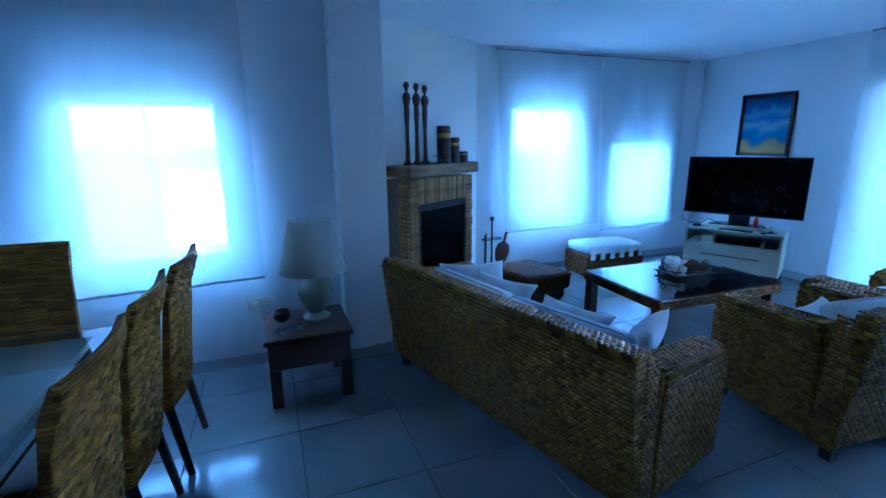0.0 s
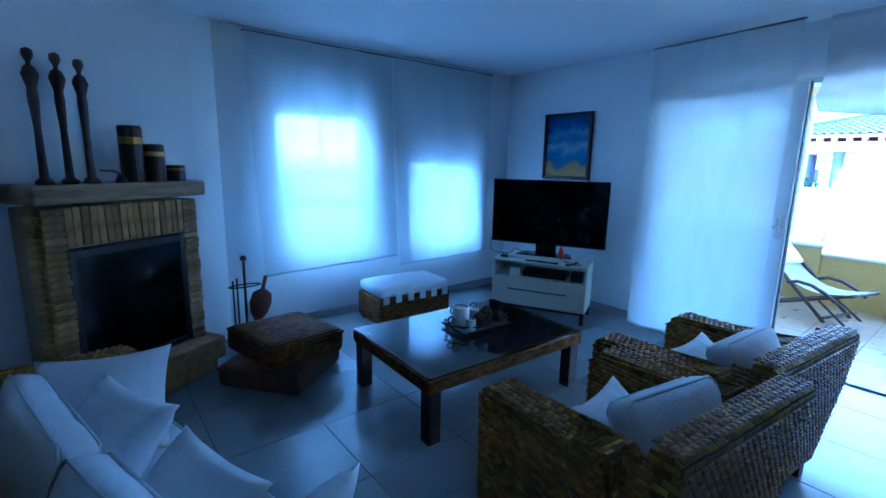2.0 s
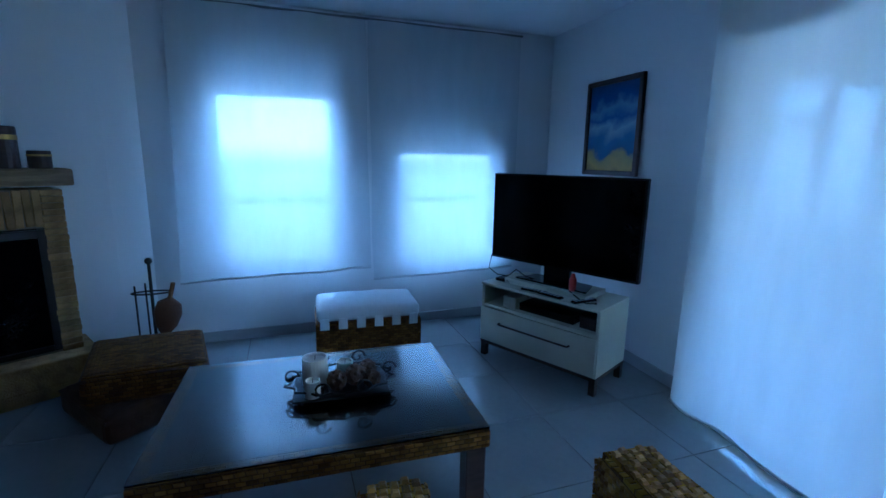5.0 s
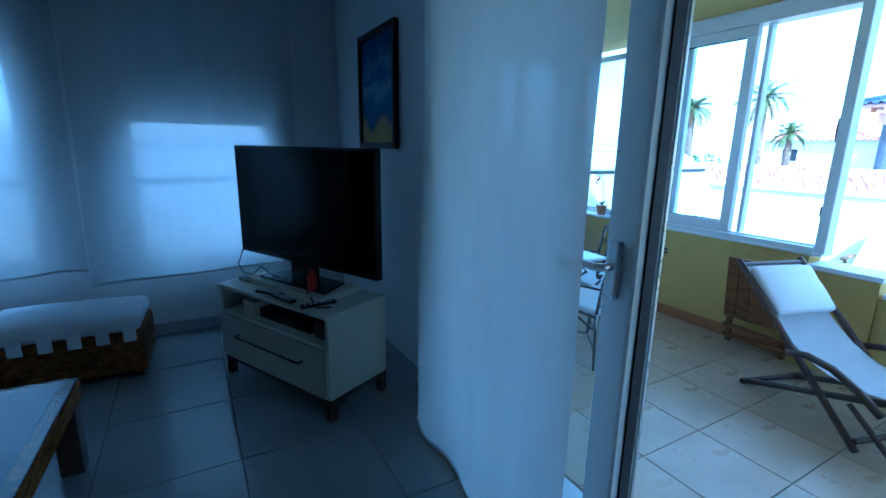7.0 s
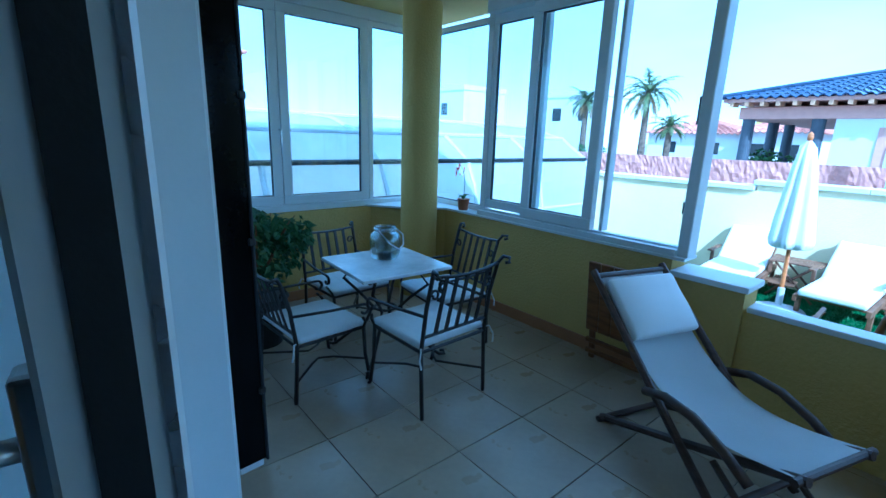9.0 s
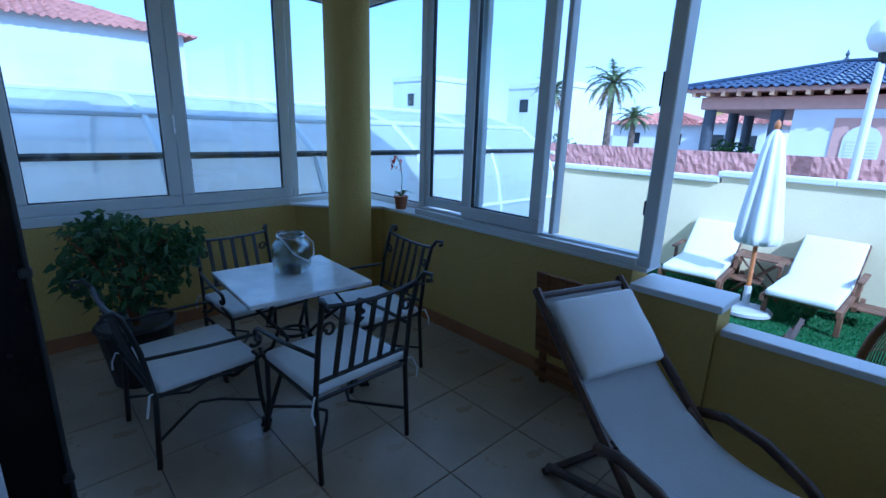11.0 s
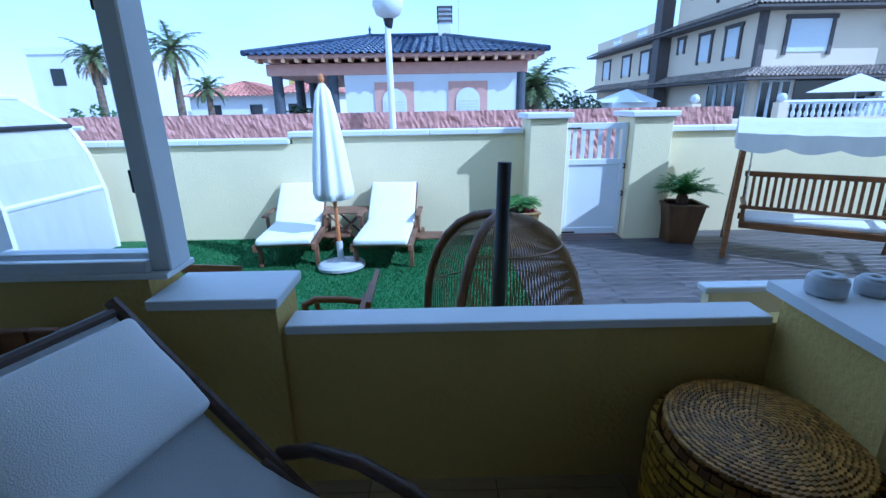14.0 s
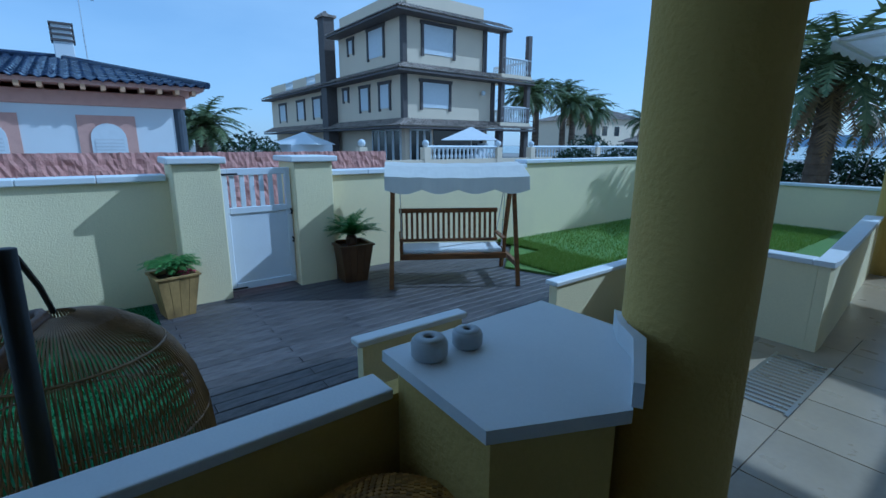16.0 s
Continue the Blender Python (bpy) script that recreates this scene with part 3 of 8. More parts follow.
STRAND = mat("seagrass_strand", (0.34, 0.18, 0.018), 0.5, var=0.2, scale=30, bump=0.25, bscale=200, dirt=(0.20, 0.10, 0.008), spec=0.3)


def shift_by_island(m, low, high):
    """Give every loose strand of a joined mesh its own tone."""
    n, l = nodes_of(m)
    hs = [x for x in n if x.bl_idname == "ShaderNodeHueSaturation"][0]
    old = hs.inputs["Value"].links[0].from_socket
    geo = n.new("ShaderNodeNewGeometry")
    mr = n.new("ShaderNodeMapRange")
    mr.inputs[3].default_value, mr.inputs[4].default_value = low, high
    l.new(geo.outputs["Random Per Island"], mr.inputs[0])
    mu = n.new("ShaderNodeMath")
    mu.operation = "MULTIPLY"
    l.new(old, mu.inputs[0])
    l.new(mr.outputs[0], mu.inputs[1])
    l.new(mu.outputs[0], hs.inputs["Value"])


shift_by_island(STRAND, 0.55, 1.2)
shift_by_island(KNOT, 0.5, 1.4)


def woven_skin(parent, panels, name="woven_skin", material=None, w=0.036, h=0.021, rise=0.008):
    """Staggered plaited strands over flat panels, each (corner, along, up, outward)."""
    vs, fs = [], []
    rnd = random.Random(len(panels) * 17 + 5)
    for p, a, u, out in panels:
        p, a, u, out = Vector(p), Vector(a), Vector(u), Vector(out).normalized()
        na, nu = max(2, round(a.length / w)), max(2, round(u.length / h))
        da, du = a / na, u / nu
        for j in range(nu):
            for i in range(na + j % 2):
                q0 = max(0.0, i - 0.5 * (j % 2))
                q1 = min(float(na), i + 1 - 0.5 * (j % 2))
                if q1 - q0 < 0.3:
                    continue
                c = p + da * (q0 + q1) / 2 + du * (j + 0.5) + du * rnd.uniform(-0.07, 0.07)
                A, U = da * (q1 - q0) * 0.49, du * 0.44
                z = out * rise * rnd.uniform(0.7, 1.25)
                lean = out * rnd.uniform(-0.001, 0.0015)
                k = len(vs)
                vs += [c - A - U, c + A - U, c + A + U, c - A + U, c - A * 0.55 - U * 0.55 + z + lean, c + A * 0.55 - U * 0.55 + z - lean, c + A * 0.55 + U * 0.55 + z - lean, c - A * 0.55 + U * 0.55 + z + lean]
                fs += [tuple(k + v for v in f) for f in ((4, 5, 6, 7), (0, 1, 5, 4), (1, 2, 6, 5), (2, 3, 7, 6), (3, 0, 4, 7))]
    me = bpy.data.meshes.new(name)
    me.from_pydata(vs, [], fs)
    me.materials.append(material or STRAND)
    ob = new(name, me)
    ob.parent = parent
    ob["kind"] = "stuff"
    ob["label"] = "plaited seagrass strands"
    return ob


def wicker_seat(name, m, w, d, zb, zarm, seats, label, category, group=""):
    """Woven sofa or armchair: +y is the front. Outer faces lean out slightly, the back is rolled at its top."""
    s = thing(name, m, label, category, group)
    aw, bt = 0.16, 0.15
    bm = bmnew()
    box(bm, -w / 2 + 0.005, w / 2 - 0.005, -d / 2 + 0.03, d / 2 - 0.01, 0.09, 0.27, 0.02)
    part("base", bm, WICKER, s)
    bm = bmnew()
    prof = [(-d / 2 + 0.04, 0.09), (-d / 2 - 0.03, 0.55), (-d / 2 - 0.06, zb - 0.03), (-d / 2 - 0.03, zb), (-d / 2 + 0.04, zb - 0.01), (-d / 2 + bt, 0.28), (-d / 2 + bt, 0.09)]
    rows = []
    nx = 14
    for i in range(nx + 1):
        x = -w / 2 + w * i / nx
        sag = 0.012 * noise.noise(Vector((x * 3, zb, w)))
        rows.append([bm.verts.new((x, y, z + (sag if z > 0.4 else 0))) for y, z in prof])
    for a, b in zip(rows, rows[1:]):
        for k in range(len(prof)):
            bm.faces.new((a[k], a[(k + 1) % len(prof)], b[(k + 1) % len(prof)], b[k]))
    bm.faces.new(rows[0])
    bm.faces.new(rows[-1][::-1])
    bmesh.ops.bevel(bm, geom=[e for e in bm.edges if abs(e.calc_face_angle(0)) > 0.6], offset=0.02, segments=2, affect="EDGES")
    back_ = part("backrest", bm, WICKER, s)
    y0, y1, y2 = -d / 2 + 0.04, -d / 2 - 0.03, -d / 2 - 0.06
    skin = [((-w / 2, y0, 0.10), (w, 0, 0), (0, y1 - y0, 0.45), (0, -1, -0.15)), ((-w / 2, y1, 0.55), (w, 0, 0), (0, y2 - y1, zb - 0.60), (0, -1, -0.15))]
    for sx in (-1, 1):
        skin.append(((sx * w / 2, y0 + 0.01, 0.10), (0, bt - 0.05, 0), (0, -0.03, zb - 0.14), (sx, 0, 0)))
    woven_skin(back_, skin)
    knots(back_, (-w / 2 + 0.01, -d / 2 + 0.002, zb - 0.004), (w / 2 - 0.01, -d / 2 + 0.002, zb - 0.004), (0, 0.115, -0.012), 4)
    for sx in (-1, 1):
        bm = bmnew()
        ap = [(-d / 2 + bt + 0.004, 0.09), (-d / 2 + bt + 0.004, zarm + 0.05), (-d / 2 + 0.3, zarm + 0.005), (d / 2 - 0.05, zarm), (d / 2, zarm - 0.04), (d / 2 - 0.005, 0.09)]
        x_in, x_out = sx * (w / 2 - aw), sx * (w / 2)
        A = [bm.verts.new((x_in, y, z)) for y, z in ap]
        B = [bm.verts.new((x_out + sx * 0.02 * (z / zarm), y, z)) for y, z in ap]
        bm.faces.new(A)
        bm.faces.new(B[::-1])
        for k in range(len(ap)):
            bm.faces.new((A[k], B[k], B[(k + 1) % len(ap)], A[(k + 1) % len(ap)]))
        bmesh.ops.bevel(bm, geom=list(bm.edges), offset=0.02, segments=2, affect="EDGES")
        arm_ = part("armrest", bm, WICKER, s)
        lean = sx * 0.02
        woven_skin(arm_, [((sx * w / 2 + lean * 0.18, -d / 2 + bt + 0.01, 0.10), (0, d - bt - 0.03, 0), (lean * 0.78, 0, zarm - 0.135), (sx, 0, 0)),
                          ((sx * (w / 2 - aw / 2) - aw / 2 + 0.005, d / 2 - 0.004, 0.10), (aw - 0.01 + 0.01, 0, 0), (0, 0.004, zarm - 0.16), (0, 1, 0)),
                          ((sx * (w / 2 - aw), -d / 2 + bt + 0.03, 0.41), (0, d - bt - 0.06, 0), (0, 0, zarm - 0.44), (-sx, 0, 0))])
        xm = sx * (w / 2 - aw / 2 + 0.01)
        knots(arm_, (xm, -d / 2 + 0.32, zarm + 0.004), (xm, d / 2 - 0.055, zarm - 0.001), (aw - 0.01, 0, 0), 5)
    iw = w - 2 * aw - 0.01
    for i in range(seats):
        bm = bmnew()
        x0 = -iw / 2 + iw * i / seats
        soft_slab(bm, x0 + 0.006, x0 + iw / seats - 0.006, -d / 2 + bt + 0.02, d / 2 + 0.005, 0.272, 0.40, 0.025, i * 3.1 + w)
        sc_ = part("seat_cushion", bm, CUSHION, s, "white cotton seat cushion", smooth=True)
        for zz in (0.285, 0.388):
            bm = bmnew()
            xa, xb, ya, yb = x0 + 0.012, x0 + iw / seats - 0.012, -d / 2 + bt + 0.026, d / 2 - 0.001
            tube(bm, [(xa + 0.02, ya, zz), (xb - 0.02, ya, zz), (xb, ya + 0.02, zz), (xb, yb - 0.03, zz), (xb - 0.03, yb, zz), (xa + 0.03, yb, zz), (xa, yb - 0.03, zz), (xa, ya + 0.02, zz)], 0.006, 6, closed=True)
            part("piping", bm, CUSHION, sc_, smooth=True)
    for sx in (-1, 1):
        for sy in (-1, 1):
            bm = bmnew()
            box(bm, sx * (w / 2 - 0.07) - 0.03, sx * (w / 2 - 0.07) + 0.03, sy * (d / 2 - 0.08) - 0.03, sy * (d / 2 - 0.08) + 0.03, 0, 0.10, 0.005, 1)
            part("leg", bm, DARKWOOD, s)
    return s


def loose_cushion(m, w, d, h, label="plump white cotton scatter cushion"):
    bm = bmnew()
    pillow(bm, w, d, h, n=14)
    bmesh.ops.smooth_vert(bm, verts=bm.verts, factor=0.3)
    ob = new("cushion", link("cushion", bm, CUSHION, True))
    ob.matrix_world = m
    return tagged(ob, label, "cushion", "scatter cushions")


def box_cushion(m, w, d, h, seed, label):
    """A thick back cushion with piped edges and a swollen front."""
    o = thing("back_cushion", m, label, "cushion", "back cushions")
    bm = bmnew()
    soft_slab(bm, -w / 2, w / 2, -d / 2, d / 2, -h / 2, h / 2, 0.045, seed)
    for v in bm.verts:
        v.co.z += 0.014 * noise.noise(Vector((v.co.x * 9 + seed, v.co.y * 4, 1.3)))
    part("body", bm, CUSHION, o, smooth=True)
    for z in (-h / 2 + 0.012, h / 2 - 0.012):
        bm = bmnew()
        e, f = w / 2 - 0.006, d / 2 - 0.006
        c = 0.03
        tube(bm, [(-e + c, -f, z), (e - c, -f, z), (e, -f + c, z), (e, f - c, z), (e - c, f, z), (-e + c, f, z), (-e, f - c, z), (-e, -f + c, z)], 0.006, 6, closed=True)
        part("piping", bm, CUSHION, o, smooth=True)
    return o


SOFA = pose(1.555, 4.345, 0, 0, 0, -75)
wicker_seat("sofa", SOFA, 2.0, 0.77, 0.86, 0.70, 2, "woven seagrass sofa with white seat cushions", "sofa")
for x, tilt, lab in ((-0.42, 66, "long white back cushion leaning on the sofa"), (0.42, 66, "long white back cushion leaning on the sofa")):
    box_cushion(SOFA @ pose(x * 0.95, -0.155, 0.60, 70, 0, 2 if x > 0 else -2), 0.78, 0.38, 0.13, x * 7, lab)
loose_cushion(SOFA @ pose(-0.62, 0.12, 0.60, 52, 0, 62), 0.50, 0.46, 0.17)
loose_cushion(SOFA @ pose(-0.30, 0.03, 0.60, 50, 0, 8), 0.50, 0.42, 0.17)
loose_cushion(SOFA @ pose(0.26, 0.05, 0.58, 46, 0, 2), 0.50, 0.40, 0.17)
loose_cushion(SOFA @ pose(0.68, 0.10, 0.62, 60, 0, -72), 0.42, 0.44, 0.15)
ARM1 = pose(3.20, 3.58, 0, 0, 0, -6)
ARM2 = pose(4.10, 3.61, 0, 0, 0, -6)
for A, k in ((ARM1, 0), (ARM2, 1)):
    wicker_seat("armchair", A, 0.87, 0.84, 0.86, 0.70, 1, "woven seagrass armchair with white seat cushion", "armchair", "armchairs by the table")
    box_cushion(A @ pose(0.04, -0.21, 0.60, 62, 0, -4 + 6 * k), 0.52, 0.42, 0.13, 3.0 + k, "white piped back cushion leaning in the armchair")
    loose_cushion(A @ pose(-0.07, -0.03, 0.57, 46, 0, 14 - 8 * k), 0.44, 0.38, 0.15)

# coffee table: dark woven frame, glass sheet, square legs
ct = thing("coffee_table", pose(3.655, 5.065, 0, 0, 0, -2), "dark woven coffee table with a glass top", "table")
bm = bmnew(); box(bm, -0.69, 0.69, -0.49, 0.49, 0.335, 0.42, 0.012); part("frame", bm, WICKER_D, ct)
DARKMAT = weave("dark_grass_mat", (0.09, 0.06, 0.045), (0.03, 0.02, 0.015), 0.09, 0.012)
bm = bmnew(); box(bm, -0.63, 0.63, -0.43, 0.43, 0.4205, 0.4235); part("inlay", bm, DARKMAT, ct, "dark woven grass inlay under glass")
TOPGLASS = mat("dark_glass_sheet", (0.05, 0.05, 0.055), 0.03, var=0.02, bump=0.0)
n_, l_ = nodes_of(TOPGLASS)
n_["Principled BSDF"].inputs["Transmission Weight"].default_value = 1.0
n_["Principled BSDF"].inputs["Base Color"].default_value = (0.75, 0.8, 0.82, 1)
for lk in list(n_["Principled BSDF"].inputs["Base Color"].links):
    l_.remove(lk)
bm = bmnew(); box(bm, -0.685, 0.685, -0.485, 0.485, 0.425, 0.433, 0.003, 2); part("glass_top", bm, TOPGLASS, ct, "clear polished glass sheet")
for sx in (-1, 1):
    for sy in (-1, 1):
        bm = bmnew(); box(bm, sx * 0.63 - 0.045, sx * 0.63 + 0.045, sy * 0.43 - 0.045, sy * 0.43 + 0.045, 0, 0.334, 0.006, 1); part("leg", bm, DARKWOOD, ct)

# tray with candles and cones
TR = pose(3.75, 5.08, 0.433, 0, 0, -4) @ Matrix.Scale(1.12, 4)
tray = thing("iron_tray", TR, "black wrought iron tray with scroll handles", "tray")
bm = bmnew(); box(bm, -0.2, 0.2, -0.13, 0.13, 0.02, 0.03, 0.003, 1); part("plate", bm, IRON, tray)
bm = bmnew()
rim = [(0.21 * math.cos(a) * (1.15 if k % 2 else 1), 0.14 * math.sin(a) * (1.1 if k % 2 else 1), 0.055) for k, a in enumerate([2 * math.pi * i / 28 for i in range(28)])]
tube(bm, rim, 0.006, 6, closed=True); part("rim", bm, IRON, tray, smooth=True)
for sx, sy in ((1, 0), (-1, 0), (0.4, 1), (-0.4, 1), (0.4, -1), (-0.4, -1)):
    bm = bmnew()
    bx_, by_ = sx * 0.21, sy * 0.14
    tube(bm, [(bx_ + 0.035 * (1 - k / 16) * math.cos(k * 0.55), by_ + 0.012 * sy, 0.05 + 0.03 + 0.035 * (1 - k / 16) * math.sin(k * 0.55)) for k in range(14)], 0.005, 6)
    part("scroll", bm, IRON, tray, smooth=True)
for sx in (-1, 1):
    for sy in (-1, 1):
        bm = bmnew(); cyl(bm, (sx * 0.17, sy * 0.1, 0), (sx * 0.17, sy * 0.1, 0.02), 0.012); part("foot", bm, IRON, tray)
WAX = mat("ivory_candle_wax", (0.78, 0.76, 0.70), 0.5, var=0.04, bump=0.05)
CONE = mat("brown_dried_cone", (0.10, 0.055, 0.03), 0.8, var=0.3, scale=30, bump=0.8, bscale=60)


def candle(x, y, z, r, h):
    c = thing("candle", TR @ pose(x, y, z), "ivory wax pillar candle on the iron tray", "candle", "tray candles")
    bm = bmnew()
    lathe(bm, [(0, 0), (r, 0), (r * 1.02, h * 0.5), (r, h), (r * 0.86, h + 0.002), (r * 0.8, h - 0.012), (0, h - 0.014)], 24)
    part("wax", bm, WAX, c, smooth=False)
    bm = bmnew(); cyl(bm, (0, 0, h - 0.014), (0.002, 0, h + 0.008), 0.0015, seg=6); part("wick", bm, BLACK, c)


candle(-0.11, 0.03, 0.03, 0.055, 0.12)
candle(-0.12, -0.09, 0.03, 0.032, 0.07)
candle(0.02, 0.06, 0.03, 0.036, 0.075)
for x, y, r in ((-0.02, -0.05, 0.042), (0.06, -0.02, 0.045), (0.12, 0.04, 0.04), (0.13, -0.06, 0.038)):
    c = thing("pine_cone", TR @ pose(x, y, 0.03 + r * 0.95), "brown dried cone lying on the iron tray", "cone", "dried cones")
    bm = bmnew()
    bmesh.ops.create_icosphere(bm, subdivisions=3, radius=r)
    for v in bm.verts:
        v.co *= 1 + 0.16 * math.sin(v.co.z / r * 14) * math.sin(math.atan2(v.co.y, v.co.x) * 7)
        v.co.z *= 1.05
    part("body", bm, CONE, c)

# television cabinet, set-top boxes, television
CAB = pose(5.215, 5.73, 0, 0, 0, -63.4)
tc = thing("tv_cabinet", CAB, "white lacquered television cabinet with one drawer", "cabinet")
W2 = 0.5
for a in ((-W2, W2, -0.012, 0.45, 0.595, 0.615), (-W2, -W2 + 0.025, 0, 0.45, 0.13, 0.595), (W2 - 0.025, W2, 0, 0.45, 0.13, 0.595), (-W2 + 0.025, W2 - 0.025, 0.43, 0.45, 0.13, 0.595),
          (-W2 + 0.025, W2 - 0.025, 0, 0.43, 0.13, 0.15), (-W2 + 0.025, W2 - 0.025, 0.0, 0.43, 0.42, 0.44)):
    bm = bmnew(); box(bm, *a, 0.002, 1); part("panel", bm, WHITEPAINT, tc)
bm = bmnew(); box(bm, -W2 + 0.006, W2 - 0.006, -0.018, -0.001, 0.14, 0.415, 0.003, 1); dr = part("drawer", bm, WHITEPAINT, tc)
bm = bmnew(); tube(bm, [(-0.3, -0.018, 0.315), (-0.3, -0.045, 0.315), (-0.28, -0.05, 0.315), (0.28, -0.05, 0.315), (0.3, -0.045, 0.315), (0.3, -0.018, 0.315)], 0.007, 8)
part("handle", bm, DARKWOOD, dr, "long dark metal handle", smooth=True)
bm = bmnew()
for a in ((-W2, W2, 0.0, 0.03, 0.105, 0.128), (-W2, W2, 0.42, 0.45, 0.105, 0.128), (-W2, -W2 + 0.03, 0.03, 0.42, 0.105, 0.128), (W2 - 0.03, W2, 0.03, 0.42, 0.105, 0.128)):
    box(bm, *a)
part("plinth_frame", bm, DARKWOOD, tc)
for sx in (-1, 1):
    for y in (0.025, 0.425):
        bm = bmnew(); box(bm, sx * (W2 - 0.025) - 0.022, sx * (W2 - 0.025) + 0.022, y - 0.022, y + 0.022, 0, 0.105); part("leg", bm, DARKWOOD, tc)
for name, b, mt, lab in (("media_box", (-0.18, 0.28, 0.06, 0.3, 0.44, 0.5), BLACK, "black media box in the open cabinet shelf"),
                         ("small_white_box", (-0.32, -0.2, 0.04, 0.2, 0.44, 0.53), WHITEPAINT, "small white plastic box in the open shelf"),
                         ("stacked_discs", (0.33, 0.45, 0.05, 0.2, 0.44, 0.53), DARKWOOD, "stack of dark cased discs in the shelf"),
                         ("sound_base", (-0.36, 0.34, 0.1, 0.4, 0.615, 0.655), WHITEPAINT, "flat white riser box under the television")):
    bm = bmnew(); box(bm, *b, 0.004, 1)
    o = solid(name, bm, mt, lab, name.replace("_", " ").split()[-1]); o.matrix_world = CAB
for x, y, r in ((-0.05, 0.05, 8), (0.1, 0.035, -5), (0.33, 0.09, 70)):
    rc = thing("remote_control", CAB @ pose(x, y, 0.615, 0, 0, r), "slim black remote control on the cabinet", "remote", "remote controls")
    bm = bmnew(); box(bm, -0.1, 0.1, -0.022, 0.022, 0.001, 0.018, 0.006, 2); part("case", bm, BLACK, rc)
    bm = bmnew()
    for i in range(6):
        for j in (-1, 0, 1):
            box(bm, -0.08 + i * 0.028, -0.068 + i * 0.028, j * 0.012 - 0.004, j * 0.012 + 0.004, 0.018, 0.02)
    part("keys", bm, SHUTTER, rc)
RED = mat("red_plastic", (0.6, 0.04, 0.02), 0.4, var=0.05)
bm = bmnew(); lathe(bm, [(0, 0), (0.025, 0), (0.027, 0.08), (0.018, 0.10), (0.012, 0.125), (0, 0.13)], 16)
o = solid("red_bottle", bm, RED, "small red plastic bottle under the television", "bottle", smooth=True); o.matrix_world = CAB @ pose(0.2, 0.16, 0.655)
bm = bmnew(); box(bm, -0.45, -0.3, 0.1, 0.2, 0.616, 0.64, 0.003, 1); o = solid("antenna_box", bm, BLACK, "small black aerial amplifier box", "box"); o.matrix_world = CAB
tv = thing("television", CAB @ pose(0.012, 0.24, 0), "large flat black television, switched off", "television")
bm = bmnew(); box(bm, -0.617, 0.617, 0.0, 0.045, 0.77, 1.467, 0.006, 2); part("case", bm, BLACK, tv)
bm = bmnew(); box(bm, -0.6, 0.6, -0.0025, -0.0005, 0.792, 1.452); part("screen", bm, SCREEN, tv, "glossy black screen")
bm = bmnew(); box(bm, -0.25, 0.25, 0.045, 0.085, 0.85, 1.3, 0.01, 1); part("rear_cover", bm, BLACK, tv)
bm = bmnew(); box(bm, -0.11, 0.11, 0.0, 0.05, 0.665, 0.80, 0.01, 1); part("neck", bm, BLACK, tv)
bm = bmnew(); prism(bm, [(-0.3, -0.09), (0.3, -0.09), (0.24, 0.12), (-0.24, 0.12)], 0.656, 0.668); part("stand_foot", bm, BLACK, tv)
cb = thing("tv_cable", CAB, "thin black cable looping beside the television", "cable")
bm = bmnew(); tube(bm, [(-0.45, 0.29, 1.05), (-0.56, 0.29, 0.9), (-0.62, 0.26, 0.78), (-0.6, 0.2, 0.68), (-0.48, 0.16, 0.65), (-0.36, 0.15, 0.66), (-0.3, 0.17, 0.72), (-0.22, 0.18, 0.68), (-0.14, 0.2, 0.665)], 0.004, 6)
part("wire", bm, BLACK, cb, smooth=True)
bm = bmnew(); tube(bm, [(0.2, 0.12, 0.66), (0.3, 0.08, 0.63), (0.37, 0.05, 0.622), (0.42, 0.1, 0.622)], 0.005, 6); part("plug_lead", bm, BLACK, cb, smooth=True)

# painting of a sky over a yellow field
pic = thing("painting", pose(WX - 0.002, 6.09, 1.84), "framed landscape painting, blue sky over yellow field", "picture")
bm = bmnew()
for a in ((-0.33, -0.29, -0.38, 0.38), (0.29, 0.33, -0.38, 0.38), (-0.29, 0.29, -0.38, -0.34), (-0.29, 0.29, 0.34, 0.38)):
    box(bm, -0.035, 0, a[0], a[1], a[2], a[3], 0.005, 1)
part("frame", bm, DARKWOOD, pic)
ART = bpy.data.materials.new("painted_canvas")
ART.use_nodes = True
n, l = nodes_of(ART)
b = n["Principled BSDF"]
tcn = n.new("ShaderNodeTexCoord")
sp = n.new("ShaderNodeSeparateXYZ")
l.new(tcn.outputs["Object"], sp.inputs[0])
nz = n.new("ShaderNodeTexNoise")
nz.inputs["Scale"].default_value = 5
nz.inputs["Detail"].default_value = 6
l.new(tcn.outputs["Object"], nz.inputs["Vector"])
ad = n.new("ShaderNodeMath")
ad.operation = "MULTIPLY_ADD"
l.new(nz.outputs[0], ad.inputs[0])
ad.inputs[1].default_value = 0.30
l.new(sp.outputs[2], ad.inputs[2])
mr = n.new("ShaderNodeMapRange")
mr.inputs[1].default_value, mr.inputs[2].default_value = -0.24, 0.46
l.new(ad.outputs[0], mr.inputs[0])
cr = n.new("ShaderNodeValToRGB")
cr.color_ramp.elements[0].color = (0.20, 0.12, 0.04, 1)
cr.color_ramp.elements[1].color = (0.012, 0.035, 0.14, 1)
